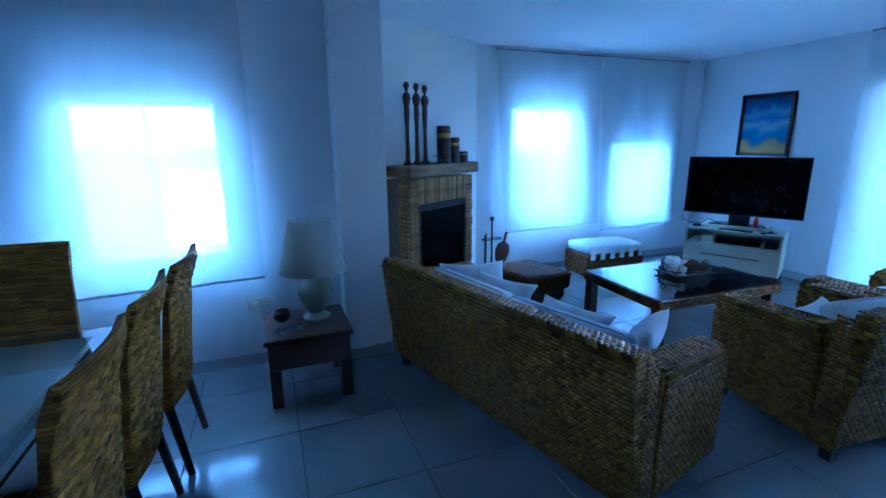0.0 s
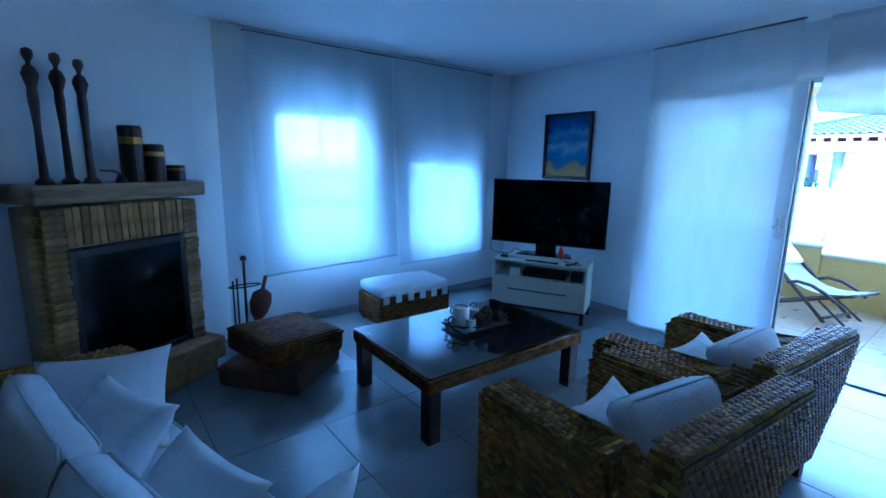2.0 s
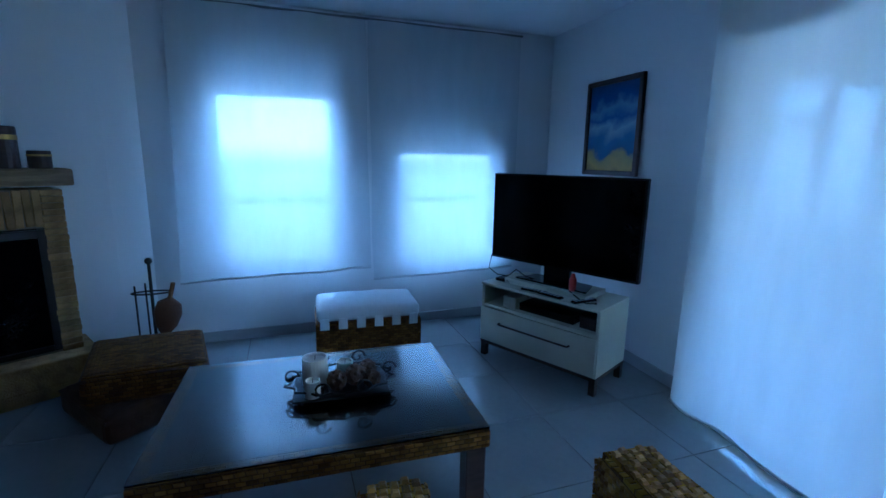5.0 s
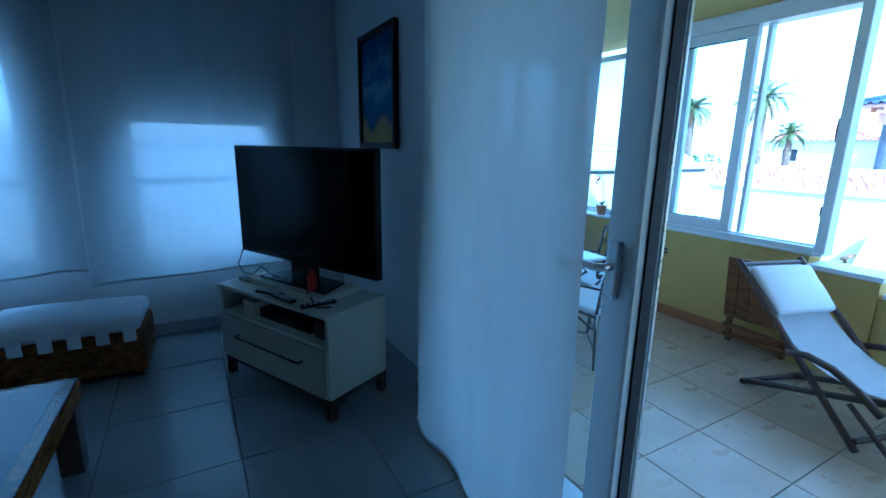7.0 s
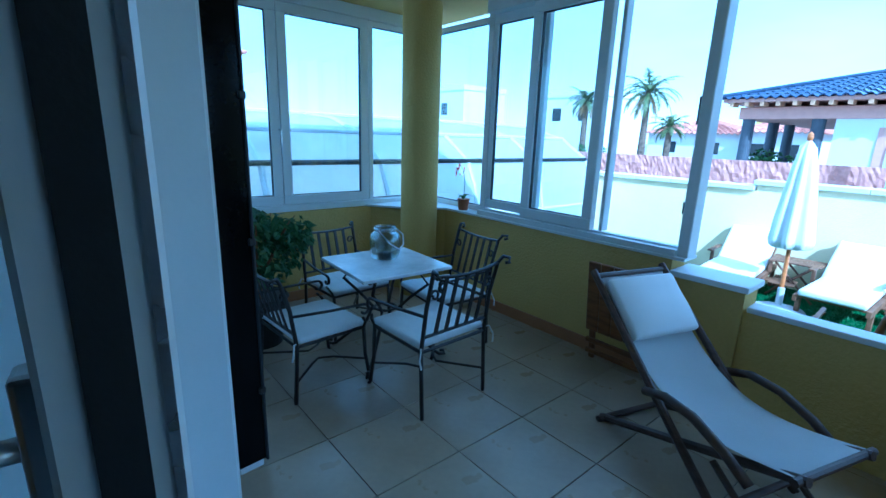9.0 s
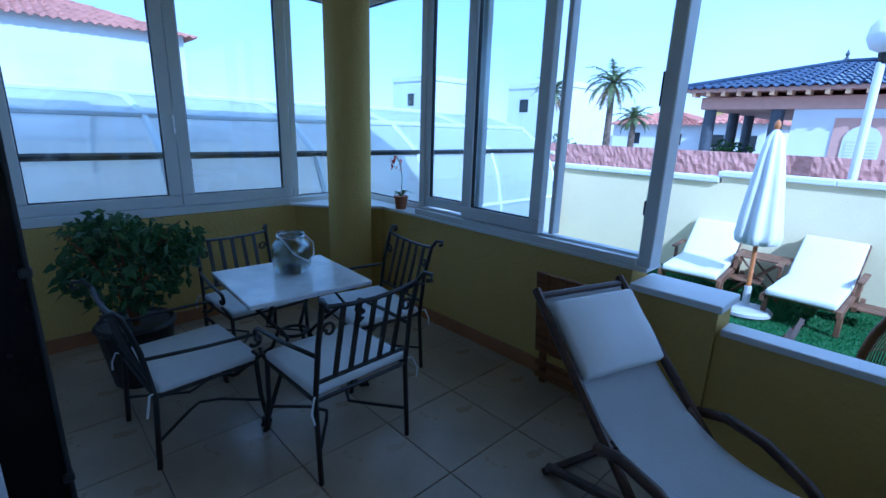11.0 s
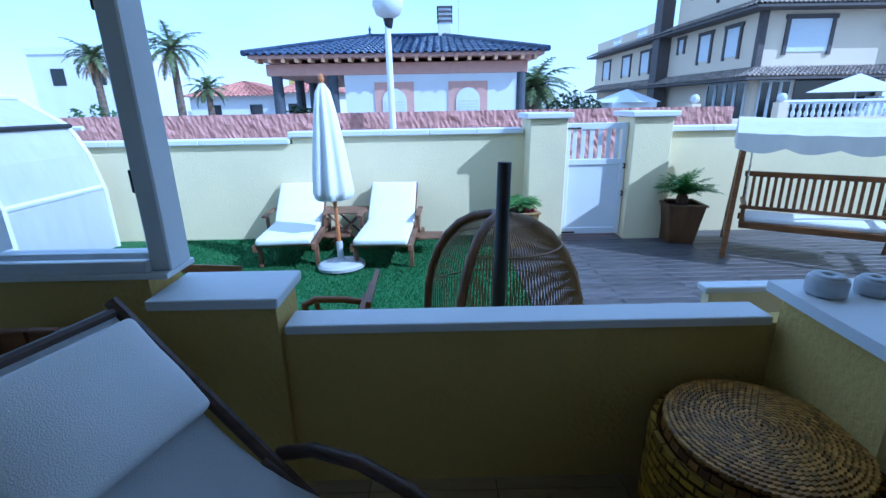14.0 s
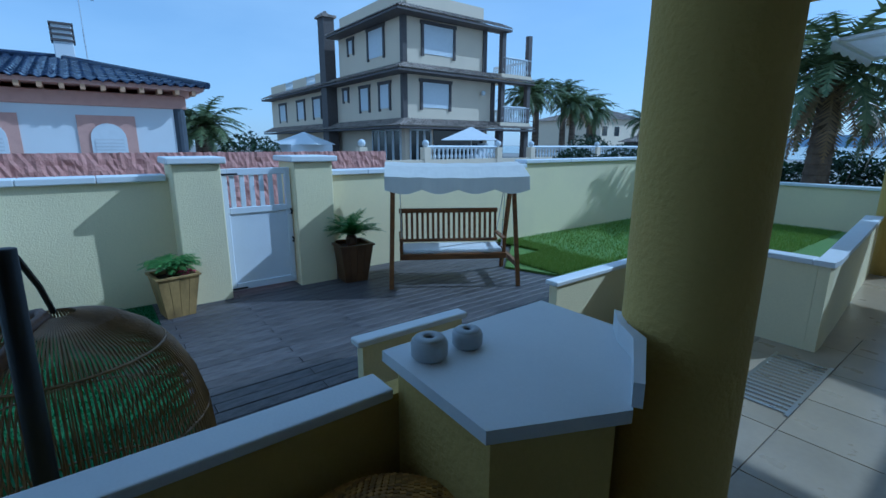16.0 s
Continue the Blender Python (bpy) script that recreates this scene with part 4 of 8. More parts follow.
for pos, c in ((0.12, (0.50, 0.34, 0.06, 1)), (0.24, (0.34, 0.28, 0.08, 1)), (0.30, (0.03, 0.10, 0.22, 1)), (0.42, (0.05, 0.14, 0.32, 1)), (0.56, (0.26, 0.36, 0.46, 1)), (0.66, (0.03, 0.09, 0.28, 1)), (0.78, (0.16, 0.25, 0.38, 1)), (0.86, (0.02, 0.06, 0.22, 1))):
    e = cr.color_ramp.elements.new(pos)
    e.color = c
l.new(mr.outputs[0], cr.inputs[0])
l.new(cr.outputs[0], b.inputs["Base Color"])
b.inputs["Roughness"].default_value = 0.5
bm = bmnew(); box(bm, -0.018, -0.004, -0.292, 0.292, -0.342, 0.342); part("canvas", bm, ART, pic, "painted canvas of sky and field")

# woven bench with a white pad
BEN = pose(4.13, 6.63, 0, 0, 0, -3)
ot = thing("wicker_bench", BEN, "low dark woven bench by the window wall", "bench")
bm = bmnew(); box(bm, -0.42, 0.42, -0.25, 0.25, 0.03, 0.30, 0.02); part("base", bm, WICKER_D, ot)
for sx in (-1, 1):
    for sy in (-1, 1):
        bm = bmnew(); box(bm, sx * 0.37 - 0.025, sx * 0.37 + 0.025, sy * 0.2 - 0.025, sy * 0.2 + 0.025, 0, 0.03); part("foot", bm, DARKWOOD, ot)
bp_ = thing("bench_cushion", BEN @ pose(0, 0, 0.30), "white folded blanket pad with hanging straps", "cushion")
bm = bmnew(); soft_slab(bm, -0.41, 0.41, -0.24, 0.24, 0.002, 0.11, 0.035, 8.0); part("pad", bm, CUSHION, bp_, smooth=True)
for i in range(6):
    x = -0.35 + i * 0.14
    bm = bmnew(); box(bm, x - 0.035, x + 0.035, -0.262, -0.254, -0.05, 0.04, 0.003, 1); part("strap", bm, CUSHION, bp_)

# leather floor cushions
for k, (m, s, z0, z1, lab) in enumerate(((pose(2.62, 6.05, 0, 0, 0, 38), 0.66, 0.0, 0.17, "square brown leather floor cushion on the tiles"), (pose(2.66, 6.08, 0.172, 0, 3, 12), 0.64, 0.0, 0.19, "square woven leather floor cushion stacked on another"))):
    c = thing("floor_cushion", m, lab, "cushion", "stacked floor cushions")
    LEA = mat("worn_brown_leather_%s" % "ab"[k], (0.11, 0.052, 0.02), 0.55, var=0.25, scale=7, bump=0.4, bscale=40)
    bm = bmnew(); soft_slab(bm, -s / 2, s / 2, -s / 2, s / 2, z0 + 0.001, z1, 0.015, k * 4.0); part("body", bm, LEA if not k else WICKER_D, c, smooth=False)
    bm = bmnew()
    e = s / 2 - 0.012
    tube(bm, [(-e, -e, z1 - 0.03), (e, -e, z1 - 0.03), (e, e, z1 - 0.03), (-e, e, z1 - 0.03)], 0.012, 6, closed=True); part("piping", bm, LEA, c)

# ---- fireplace ----
F = Matrix.Translation((0.815, 6.045, 0)) @ Matrix.Rotation(radians(30.5), 4, "Z")
fp = thing("fireplace", F, "sandy brick fireplace with a thick mantel", "fireplace")
S0, S1, FD = 0.42, 1.40, 0.30
bm = bmnew()
box(bm, S0 + 0.015, S0 + 0.11, -FD + 0.015, 0.0, 0, 1.34)
box(bm, S1 - 0.11, S1 - 0.015, -FD + 0.015, 0.0, 0, 1.34)
box(bm, S0 + 0.11, S1 - 0.11, -FD + 0.015, 0.0, 1.10, 1.34)
box(bm, S0 + 0.11, S1 - 0.11, -FD + 0.015, 0.0, 0, 0.28)
part("mortar_core", bm, MORTAR, fp)
bm = bmnew()
box(bm, S0 + 0.11, S1 - 0.11, -0.03, -0.01, 0.28, 1.10)
box(bm, S0 + 0.11, S0 + 0.116, -FD + 0.03, -0.03, 0.28, 1.10)
box(bm, S1 - 0.116, S1 - 0.11, -FD + 0.03, -0.03, 0.28, 1.10)
part("firebox", bm, SOOT, fp, "sooty black firebox")
bm = bmnew()
for a in ((S0 + 0.11, S0 + 0.15, 0.29, 1.09), (S1 - 0.15, S1 - 0.11, 0.29, 1.09), (S0 + 0.15, S1 - 0.15, 1.04, 1.09), (S0 + 0.15, S1 - 0.15, 0.29, 0.33)):
    box(bm, a[0], a[1], -FD - 0.012, -FD + 0.03, a[2], a[3], 0.004, 1)
ins = part("insert_frame", bm, SOOT, fp, "black iron stove front")
bm = bmnew(); box(bm, S0 + 0.15, S1 - 0.15, -FD - 0.002, -FD + 0.004, 0.33, 1.04); part("stove_glass", bm, SCREEN, fp, "dark sooty stove glass")
bm = bmnew()
for i, z in enumerate((0.36, 0.43)):
    tube(bm, [(S0 + 0.3, -0.15 + 0.05 * i, z), (S1 - 0.3, -0.12 - 0.06 * i, z + 0.02)], 0.035, 8)
part("logs", bm, BROWNWOOD, fp, "charred logs")
bm = bmnew(); box(bm, S0 - 0.06, S1 + 0.07, -FD - 0.14, 0, 0.10, 0.27, 0.012, 2); box(bm, S0 - 0.02, S1 + 0.03, -FD - 0.08, 0, 0, 0.1); part("hearth", bm, BRICK, fp, "raised brick hearth ledge")
BEAM = mat("rustic_beam_stone", (0.33, 0.24, 0.13), 0.75, var=0.25, scale=9, bump=0.5, bscale=40, stretch=(0.4, 1, 3))
bm = bmnew(); box(bm, S0 - 0.04, S1 + 0.06, -FD - 0.06, 0, 1.365, 1.47, 0.012, 2); mant = part("mantel", bm, BEAM, fp, "thick rustic mantel slab")
bm = bmnew(); box(bm, 0.17, S0 - 0.042, -0.15, 0, 1.415, 1.47, 0.01, 2); part("side_shelf", bm, BEAM, fp, "thin shelf running on from the mantel")
brick_h, brick_v = bmnew(), bmnew()
box(brick_h, -0.055, 0.055, -0.02, 0.02, -0.018, 0.018, 0.004, 1)
box(brick_v, -0.02, 0.02, -0.02, 0.02, -0.115, 0.115, 0.004, 1)
ME_H, ME_V = link("brick", brick_h, BRICK), link("brick", brick_v, BRICK)
z = 0.295
while z < 1.34:
    for sx, x in ((0, S0 + 0.056), (1, S1 - 0.056)):
        o = new("brick", ME_H); o.parent = fp
        o.matrix_local = pose(x + random.uniform(-0.006, 0.006), -FD + random.uniform(-0.004, 0.004), z, 0, random.uniform(-1, 1), 0)
        o = new("brick", ME_H); o.parent = fp
        o.matrix_local = pose((S0 + 0.012) if not sx else (S1 - 0.012), -FD + 0.083 + random.uniform(-0.004, 0.004), z, 0, 0, 90)
    z += 0.041
x = S0 + 0.135
while x < S1 - 0.12:
    o = new("brick", ME_V); o.parent = fp
    o.matrix_local = pose(x, -FD + random.uniform(-0.004, 0.006), 1.225 + random.uniform(-0.006, 0.006), 0, random.uniform(-1.5, 1.5), 0)
    x += 0.0445


def figurine(s, d, h):
    """A slim dark carved figure, kept to a plain stretched shape."""
    bm = bmnew()
    k = h / 0.95
    lathe(bm, [(0, 0), (0.045, 0), (0.042, 0.02), (0.022, 0.05 * k), (0.017, 0.4 * k), (0.026, 0.62 * k), (0.022, 0.68 * k), (0.04, 0.77 * k), (0.028, 0.82 * k), (0.011, 0.84 * k), (0.012, 0.86 * k), (0.027, 0.90 * k), (0.024, 0.94 * k), (0, 0.955 * k)], 14)
    ob = solid("carved_figure", bm, DARKWOOD, "tall slim dark carved wooden figure on the mantel", "statue", group="mantel figures", smooth=True)
    ob.matrix_world = F @ pose(s, d, 1.47)


figurine(0.53, -0.20, 0.73)
figurine(0.66, -0.20, 0.73)
figurine(0.78, -0.20, 0.72)
GILT = mat("gold_band", (0.5, 0.33, 0.08), 0.4, metal=0.7, var=0.2)
for s, h, r in ((1.015, 0.36, 0.068), (1.17, 0.25, 0.064), (1.325, 0.11, 0.06)):
    c = thing("candle_holder", F @ pose(s, -0.24, 1.47), "dark wooden pillar candle holder with gilt band", "candle holder", "mantel candle holders")
    bm = bmnew(); lathe(bm, [(0, 0), (r, 0), (r, h * 0.97), (r * 0.9, h), (0, h)], 20); part("body", bm, DARKWOOD, c, smooth=False)
    bm = bmnew(); lathe(bm, [(r + 0.001, h * 0.68), (r + 0.003, h * 0.7), (r + 0.003, h * 0.78), (r + 0.001, h * 0.8)], 20); part("band", bm, GILT, c)
c = thing("candle_snuffer", F @ pose(0.91, -0.27, 1.47), "small black iron candle snuffer", "snuffer")
bm = bmnew(); lathe(bm, [(0, 0.0), (0.035, 0.0), (0.03, 0.02), (0.012, 0.05), (0, 0.055)], 14, (0, 0, 0)); part("bell", bm, IRON, c)
bm = bmnew(); tube(bm, [(0, 0, 0.05), (-0.05, -0.02, 0.075), (-0.15, -0.05, 0.08)], 0.006, 6); part("stem", bm, IRON, c)

# fire tools beside the hearth
tools = thing("fire_tools", pose(2.55, 6.72, 0), "iron fire tool stand with a leather bellows", "fire tools")
bm = bmnew(); tube(bm, [(0, 0, 0.16), (0, 0, 0.78)], 0.011, 8); part("pole", bm, IRON, tools)
bm = bmnew(); tube(bm, [(0.13 * math.cos(a), 0.05 * math.sin(a), 0.56) for a in [2 * math.pi * i / 16 for i in range(16)]], 0.007, 6, closed=True); part("hanger", bm, IRON, tools)
bm = bmnew(); bmesh.ops.create_uvsphere(bm, u_segments=12, v_segments=8, radius=0.026, matrix=Matrix.Translation((0, 0, 0.8))); part("knob", bm, IRON, tools, smooth=True)
for a in (0.5, 2.6, 4.7):
    bm = bmnew(); tube(bm, [(0, 0, 0.2), (0.08 * math.cos(a), 0.08 * math.sin(a), 0.14), (0.15 * math.cos(a), 0.15 * math.sin(a), 0.006)], 0.009, 6); part("foot", bm, IRON, tools)
for x, y in ((-0.1, -0.02), (-0.05, 0.05)):
    bm = bmnew(); tube(bm, [(x, y, 0.62), (x, y, 0.2)], 0.007, 6); part("poker", bm, IRON, tools)
LEATHER = mat("tan_bellows_leather", (0.13, 0.055, 0.02), 0.5, var=0.2, bump=0.3)
bm = bmnew()
lathe(bm, [(0.012, 0.18), (0.02, 0.24), (0.075, 0.33), (0.095, 0.42), (0.08, 0.50), (0.02, 0.54)], 18)
bmesh.ops.scale(bm, vec=(1, 0.45, 1), verts=bm.verts)
bmesh.ops.transform(bm, matrix=pose(0.02, -0.06, 0.0, 0, 12, 0), verts=bm.verts)
part("bellows", bm, LEATHER, tools, "heart shaped leather bellows", smooth=True)
bm = bmnew(); tube(bm, [(0.125, -0.06, 0.51), (0.16, -0.06, 0.64)], 0.016, 8); part("bellows_handle", bm, BROWNWOOD, tools)

# side table, lamp, ashtray, wall socket
st = thing("side_table", pose(0.30, 5.15, 0), "low dark wooden side table beside the sofa", "table")
bm = bmnew(); box(bm, -0.28, 0.28, -0.27, 0.27, 0.44, 0.475, 0.008, 2); part("tabletop", bm, mat("dark_red_brown_wood", (0.085, 0.034, 0.012), 0.4, var=0.3, scale=6, stretch=(1, 5, 1), bump=0.15), st)
bm = bmnew(); box(bm, -0.26, 0.26, -0.25, 0.25, 0.26, 0.439, 0.004, 1); part("apron", bm, DARKWOOD, st)
for sx in (-1, 1):
    for sy in (-1, 1):
        bm = bmnew(); box(bm, sx * 0.225 - 0.035, sx * 0.225 + 0.035, sy * 0.215 - 0.035, sy * 0.215 + 0.035, 0, 0.26); part("leg", bm, DARKWOOD, st)
lamp = thing("table_lamp", pose(0.38, 5.2, 0.475), "celadon ceramic table lamp with cream shade", "lamp")
CELADON = mat("celadon_glaze", (0.42, 0.44, 0.33), 0.18, var=0.08, bump=0.03)
SHADE = fabric_blind("cream_lamp_shade", (0.92, 0.90, 0.82), 0.5, 0.0)
bm = bmnew()
lathe(bm, [(0, 0), (0.09, 0), (0.094, 0.022), (0.062, 0.04), (0.058, 0.06), (0.10, 0.13), (0.118, 0.20), (0.112, 0.255), (0.075, 0.295), (0.045, 0.31), (0.058, 0.328), (0.045, 0.345), (0.02, 0.355), (0.014, 0.42), (0, 0.42)], 28)
part("base", bm, CELADON, lamp, smooth=True)
bm = bmnew(); lathe(bm, [(0.225, 0.35), (0.14, 0.70)], 36); bmesh.ops.solidify(bm, geom=bm.faces[:], thickness=0.004); part("shade", bm, SHADE, lamp, "pleated cream fabric shade", smooth=True)
bm = bmnew()
for k in range(3):
    a = k * 2.094
    tube(bm, [(0.012 * math.cos(a), 0.012 * math.sin(a), 0.41), (0.14 * math.cos(a), 0.14 * math.sin(a), 0.685)], 0.003, 5)
part("shade_carrier", bm, STEEL, lamp)
pot = thing("small_bowl", pose(0.15, 5.22, 0.475), "small dark wooden bowl on the side table", "bowl")
bm = bmnew(); lathe(bm, [(0, 0), (0.035, 0), (0.06, 0.03), (0.055, 0.075), (0.045, 0.075), (0.05, 0.03), (0, 0.012)], 18); part("body", bm, DARKWOOD, pot, smooth=True)
for x, y in ((0.12, 5.02), (0.19, 5.04), (0.25, 5.06)):
    co = thing("glass_coaster", pose(x, y, 0.475), "round clear glass coaster on the side table", "coaster", "glass coasters")
    bm = bmnew(); lathe(bm, [(0, 0.002), (0.04, 0.002), (0.045, 0.012), (0.038, 0.012), (0, 0.007)], 18); part("disc", bm, TOPGLASS, co)
so = thing("wall_socket", pose(0.0, 5.62, 0.50), "double ivory wall socket with a white adapter", "socket")
IVORY = mat("ivory_plastic", (0.6, 0.58, 0.48), 0.4, var=0.03)
bm = bmnew(); box(bm, -0.08, 0.08, -0.012, 0, -0.04, 0.04, 0.004, 2); part("plate", bm, IVORY, so)
bm = bmnew(); box(bm, -0.07, -0.01, -0.055, -0.0125, -0.05, 0.012, 0.006, 2); part("adapter", bm, WHITEPAINT, so)
bm = bmnew(); lathe(bm, [(0.024, 0), (0.022, 0.002), (0.018, -0.003), (0, -0.003)], 16); bmesh.ops.transform(bm, matrix=pose(0.042, -0.0135, 0, 90, 0, 0), verts=bm.verts); part("outlet", bm, IVORY, so)

# dining table and woven chairs
dt = thing("dining_table", pose(-1.15, 3.72, 0), "glass topped dining table with white runner", "table")
bm = bmnew(); box(bm, -0.5, 0.5, -1.0, 1.05, 0.735, 0.75, 0.004, 2); part("glass_top", bm, TOPGLASS, dt, "clear glass table top")
bm = bmnew(); box(bm, -0.4, 0.4, -0.9, 0.95, 0.70, 0.734, 0.004, 1); part("top_frame", bm, WHITEPAINT, dt)
for sx in (-1, 1):
    for sy in (-1, 1):
        bm = bmnew(); box(bm, sx * 0.36 - 0.04, sx * 0.36 + 0.04, sy * 0.85 - 0.04, sy * 0.85 + 0.04, 0, 0.70); part("leg", bm, DARKWOOD, dt)


ROPE = weave("twisted_rush", (0.50, 0.26, 0.03), (0.18, 0.08, 0.008), 0.10, 0.014)


ROPESTRAND = mat("twisted_rush_strand", (0.46, 0.23, 0.025), 0.5, var=0.2, scale=30, bump=0.25, bscale=200, dirt=(0.2, 0.09, 0.008), spec=0.3)
shift_by_island(ROPESTRAND, 0.4, 1.3)


def dining_chair(m, first=None):
    if first:
        return copy_thing(first, m)
    c = thing("dining_chair", m, "high backed woven rush dining chair, dark legs", "chair", "dining chairs")
    bm = bmnew(); box(bm, -0.24, 0.24, -0.24, 0.24, 0.40, 0.47, 0.015); part("seat", bm, ROPE, c)
    bm = bmnew()
    prof = [(-0.215, 0.40), (-0.25, 0.7), (-0.30, 1.04), (-0.34, 1.13), (-0.365, 1.14), (-0.362, 1.10), (-0.31, 0.94), (-0.285, 0.7), (-0.255, 0.40)]
    rows = []
    for i in range(9):
        x = -0.24 + 0.06 * i
        bow = 0.03 * (x / 0.24) ** 2
        rows.append([bm.verts.new((x, y + bow, z)) for y, z in prof])
    for a, b in zip(rows, rows[1:]):
        for k in range(len(prof)):
            bm.faces.new((a[k], a[(k + 1) % len(prof)], b[(k + 1) % len(prof)], b[k]))
    bm.faces.new(rows[0]); bm.faces.new(rows[-1][::-1])
    bk = part("backrest", bm, ROPE, c)
    ropes = []
    for i in range(4):
        x = -0.24 + 0.12 * i
        ba, bb = 0.03 * (x / 0.24) ** 2, 0.03 * ((x + 0.12) / 0.24) ** 2
        ropes += [((x, -0.258 + ba, 0.42), (0.12, bb - ba, 0.012), (0, -0.03, 0.28), (0, -1, -0.1)), ((x, -0.288 + ba, 0.70), (0.12, bb - ba, 0.012), (0, -0.026, 0.23), (0, -1, -0.1)), ((x, -0.314 + ba, 0.94), (0.12, bb - ba, 0.012), (0, -0.05, 0.15), (0, -1, -0.3))]
    woven_skin(bk, ropes, "rope_winding", ROPESTRAND, 0.06, 0.017, 0.007)
    bm = bmnew(); soft_slab(bm, -0.22, 0.22, -0.2, 0.22, 0.472, 0.51, 0.01, 2.0); part("seat_pad", bm, CUSHION, c, "thin white seat pad", smooth=True)
    for sx in (-1, 1):
        for sy in (-1, 1):
            bm = bmnew(); cyl(bm, (sx * 0.2, sy * 0.2, 0.40), (sx * 0.21, sy * (0.2 if sy > 0 else 0.26), 0), 0.024, 0.018, 8); part("leg", bm, DARKWOOD, c)
    return c


d1 = dining_chair(pose(-0.62, 4.66, 0, 0, 0, 87))
dining_chair(pose(-0.67, 4.10, 0, 0, 0, 89), d1)
dining_chair(pose(-0.69, 3.52, 0, 0, 0, 88), d1)
dining_chair(pose(-1.20, 4.90, 0, 0, 0, 181), d1)


# ---- porch windows ----
def glazed_leaf(parent, name, axis, at, a0, a1, z0, z1, fw=0.055, dep=0.05, lab="", panes=True):
    """One framed leaf: four rails and a pane, along x or y."""
    bm = bmnew()
    for b0, b1, c0, c1 in ((a0, a1, z0, z0 + fw), (a0, a1, z1 - fw, z1), (a0, a0 + fw, z0 + fw, z1 - fw), (a1 - fw, a1, z0 + fw, z1 - fw)):
        if axis == "y":
            box(bm, b0, b1, at, at + dep, c0, c1, 0.005, 1)
        else:
            box(bm, at, at + dep, b0, b1, c0, c1, 0.005, 1)
    f = part(name, bm, ALU, parent, lab)
    if panes:
        bm = bmnew()
        m = at + dep / 2
        if axis == "y":
            box(bm, a0 + fw - 0.005, a1 - fw + 0.005, m - 0.004, m + 0.004, z0 + fw - 0.005, z1 - fw + 0.005)
        else:
            box(bm, m - 0.004, m + 0.004, a0 + fw - 0.005, a1 - fw + 0.005, z0 + fw - 0.005, z1 - fw + 0.005)
        p = part("pane", bm, PANE, f)
        p.visible_shadow = False
        bm = bmnew()
        for b0, b1, c0, c1 in ((a0 + fw, a1 - fw, z0 + fw, z0 + fw + 0.006), (a0 + fw, a1 - fw, z1 - fw - 0.006, z1 - fw), (a0 + fw, a0 + fw + 0.006, z0 + fw, z1 - fw), (a1 - fw - 0.006, a1 - fw, z0 + fw, z1 - fw)):
            if axis == "y":
                box(bm, b0, b1, m - 0.012, m + 0.012, c0, c1)
            else:
                box(bm, m - 0.012, m + 0.012, b0, b1, c0, c1)
        part("gasket", bm, RUBBER, f)
    return f


WT = 2.40
wl_ = thing("window_4", pose(0, 0, 0), "white aluminium porch windows facing the pool cover", "window", kind="structure")
y = PY + 0.05
glazed_leaf(wl_, "casement", "y", y, 6.42, 7.30, 0.84, WT, 0.075)
glazed_leaf(wl_, "casement", "y", y, 7.305, 8.115, 0.84, WT, 0.075)
glazed_leaf(wl_, "fixed_light", "y", y + 0.01, 8.125, 8.72, 0.80, WT, 0.045)
bm = bmnew(); box(bm, 6.28, 8.80, y - 0.03, y + 0.08, 0.783, 0.838, 0.004, 1); part("bottom_rail", bm, ALU, wl_)
bm = bmnew(); box(bm, 6.28, 8.80, y - 0.01, y + 0.08, WT + 0.002, PC - 0.002, 0.004, 1); part("head", bm, ALU, wl_)
bm = bmnew(); box(bm, 6.28, 6.418, y, y + 0.06, 0.84, WT); part("side_post", bm, ALU, wl_)
bm = bmnew(); tube(bm, [(7.29, y, 1.45), (7.29, y - 0.03, 1.45), (7.29, y - 0.035, 1.33)], 0.008, 8); part("window_handle", bm, STEEL, wl_)
bm = bmnew(); prism(bm, [(8.06, 7.09), (8.28, 6.80), (PX - 0.03, 6.58), (PX - 0.03, 6.18), (8.80, 6.18), (8.80, 7.12), (8.06, 7.12)], 0.782, 0.80); part("window_sill", bm, COPING, wl_, "white stone corner sill")
wr = thing("window_5", pose(0, 0, 0), "white aluminium sliding porch windows facing the garden", "window", kind="structure")
x = PX + 0.0
glazed_leaf(wr, "corner_light", "x", x + 0.13, 6.20, 7.10, 0.80, WT, 0.045)
glazed_leaf(wr, "fixed_leaf", "x", x + 0.06, 5.62, 6.19, 0.86, WT - 0.02, 0.07)
glazed_leaf(wr, "sliding_leaf", "x", x - 0.01, 5.09, 5.715, 0.85, WT - 0.02, 0.075, 0.06)
bm = bmnew(); box(bm, x + 0.0, x + 0.12, 4.44, 4.505, 0.80, PC - 0.002, 0.005, 1); part("end_post", bm, ALU, wr)
bm = bmnew(); box(bm, x + 0.05, x + 0.12, 5.03, 5.06, 0.85, WT, 0.004, 1); part("mid_post", bm, ALU, wr)
bm = bmnew(); box(bm, x + 0.05, x + 0.12, 6.16, 6.22, 0.80, WT, 0.004, 1); part("corner_post", bm, ALU, wr)
for k, xx in enumerate((x - 0.02, x + 0.045, x + 0.10)):
    bm = bmnew(); box(bm, xx, xx + 0.03, 4.507, 6.18, 0.80, 0.84 + 0.008 * (k == 1), 0.003, 1); part("track", bm, ALU, wr)
bm = bmnew(); box(bm, x - 0.03, x + 0.14, 4.44, 6.18, 0.782, 0.80, 0.003, 1); part("window_sill", bm, ALU, wr)
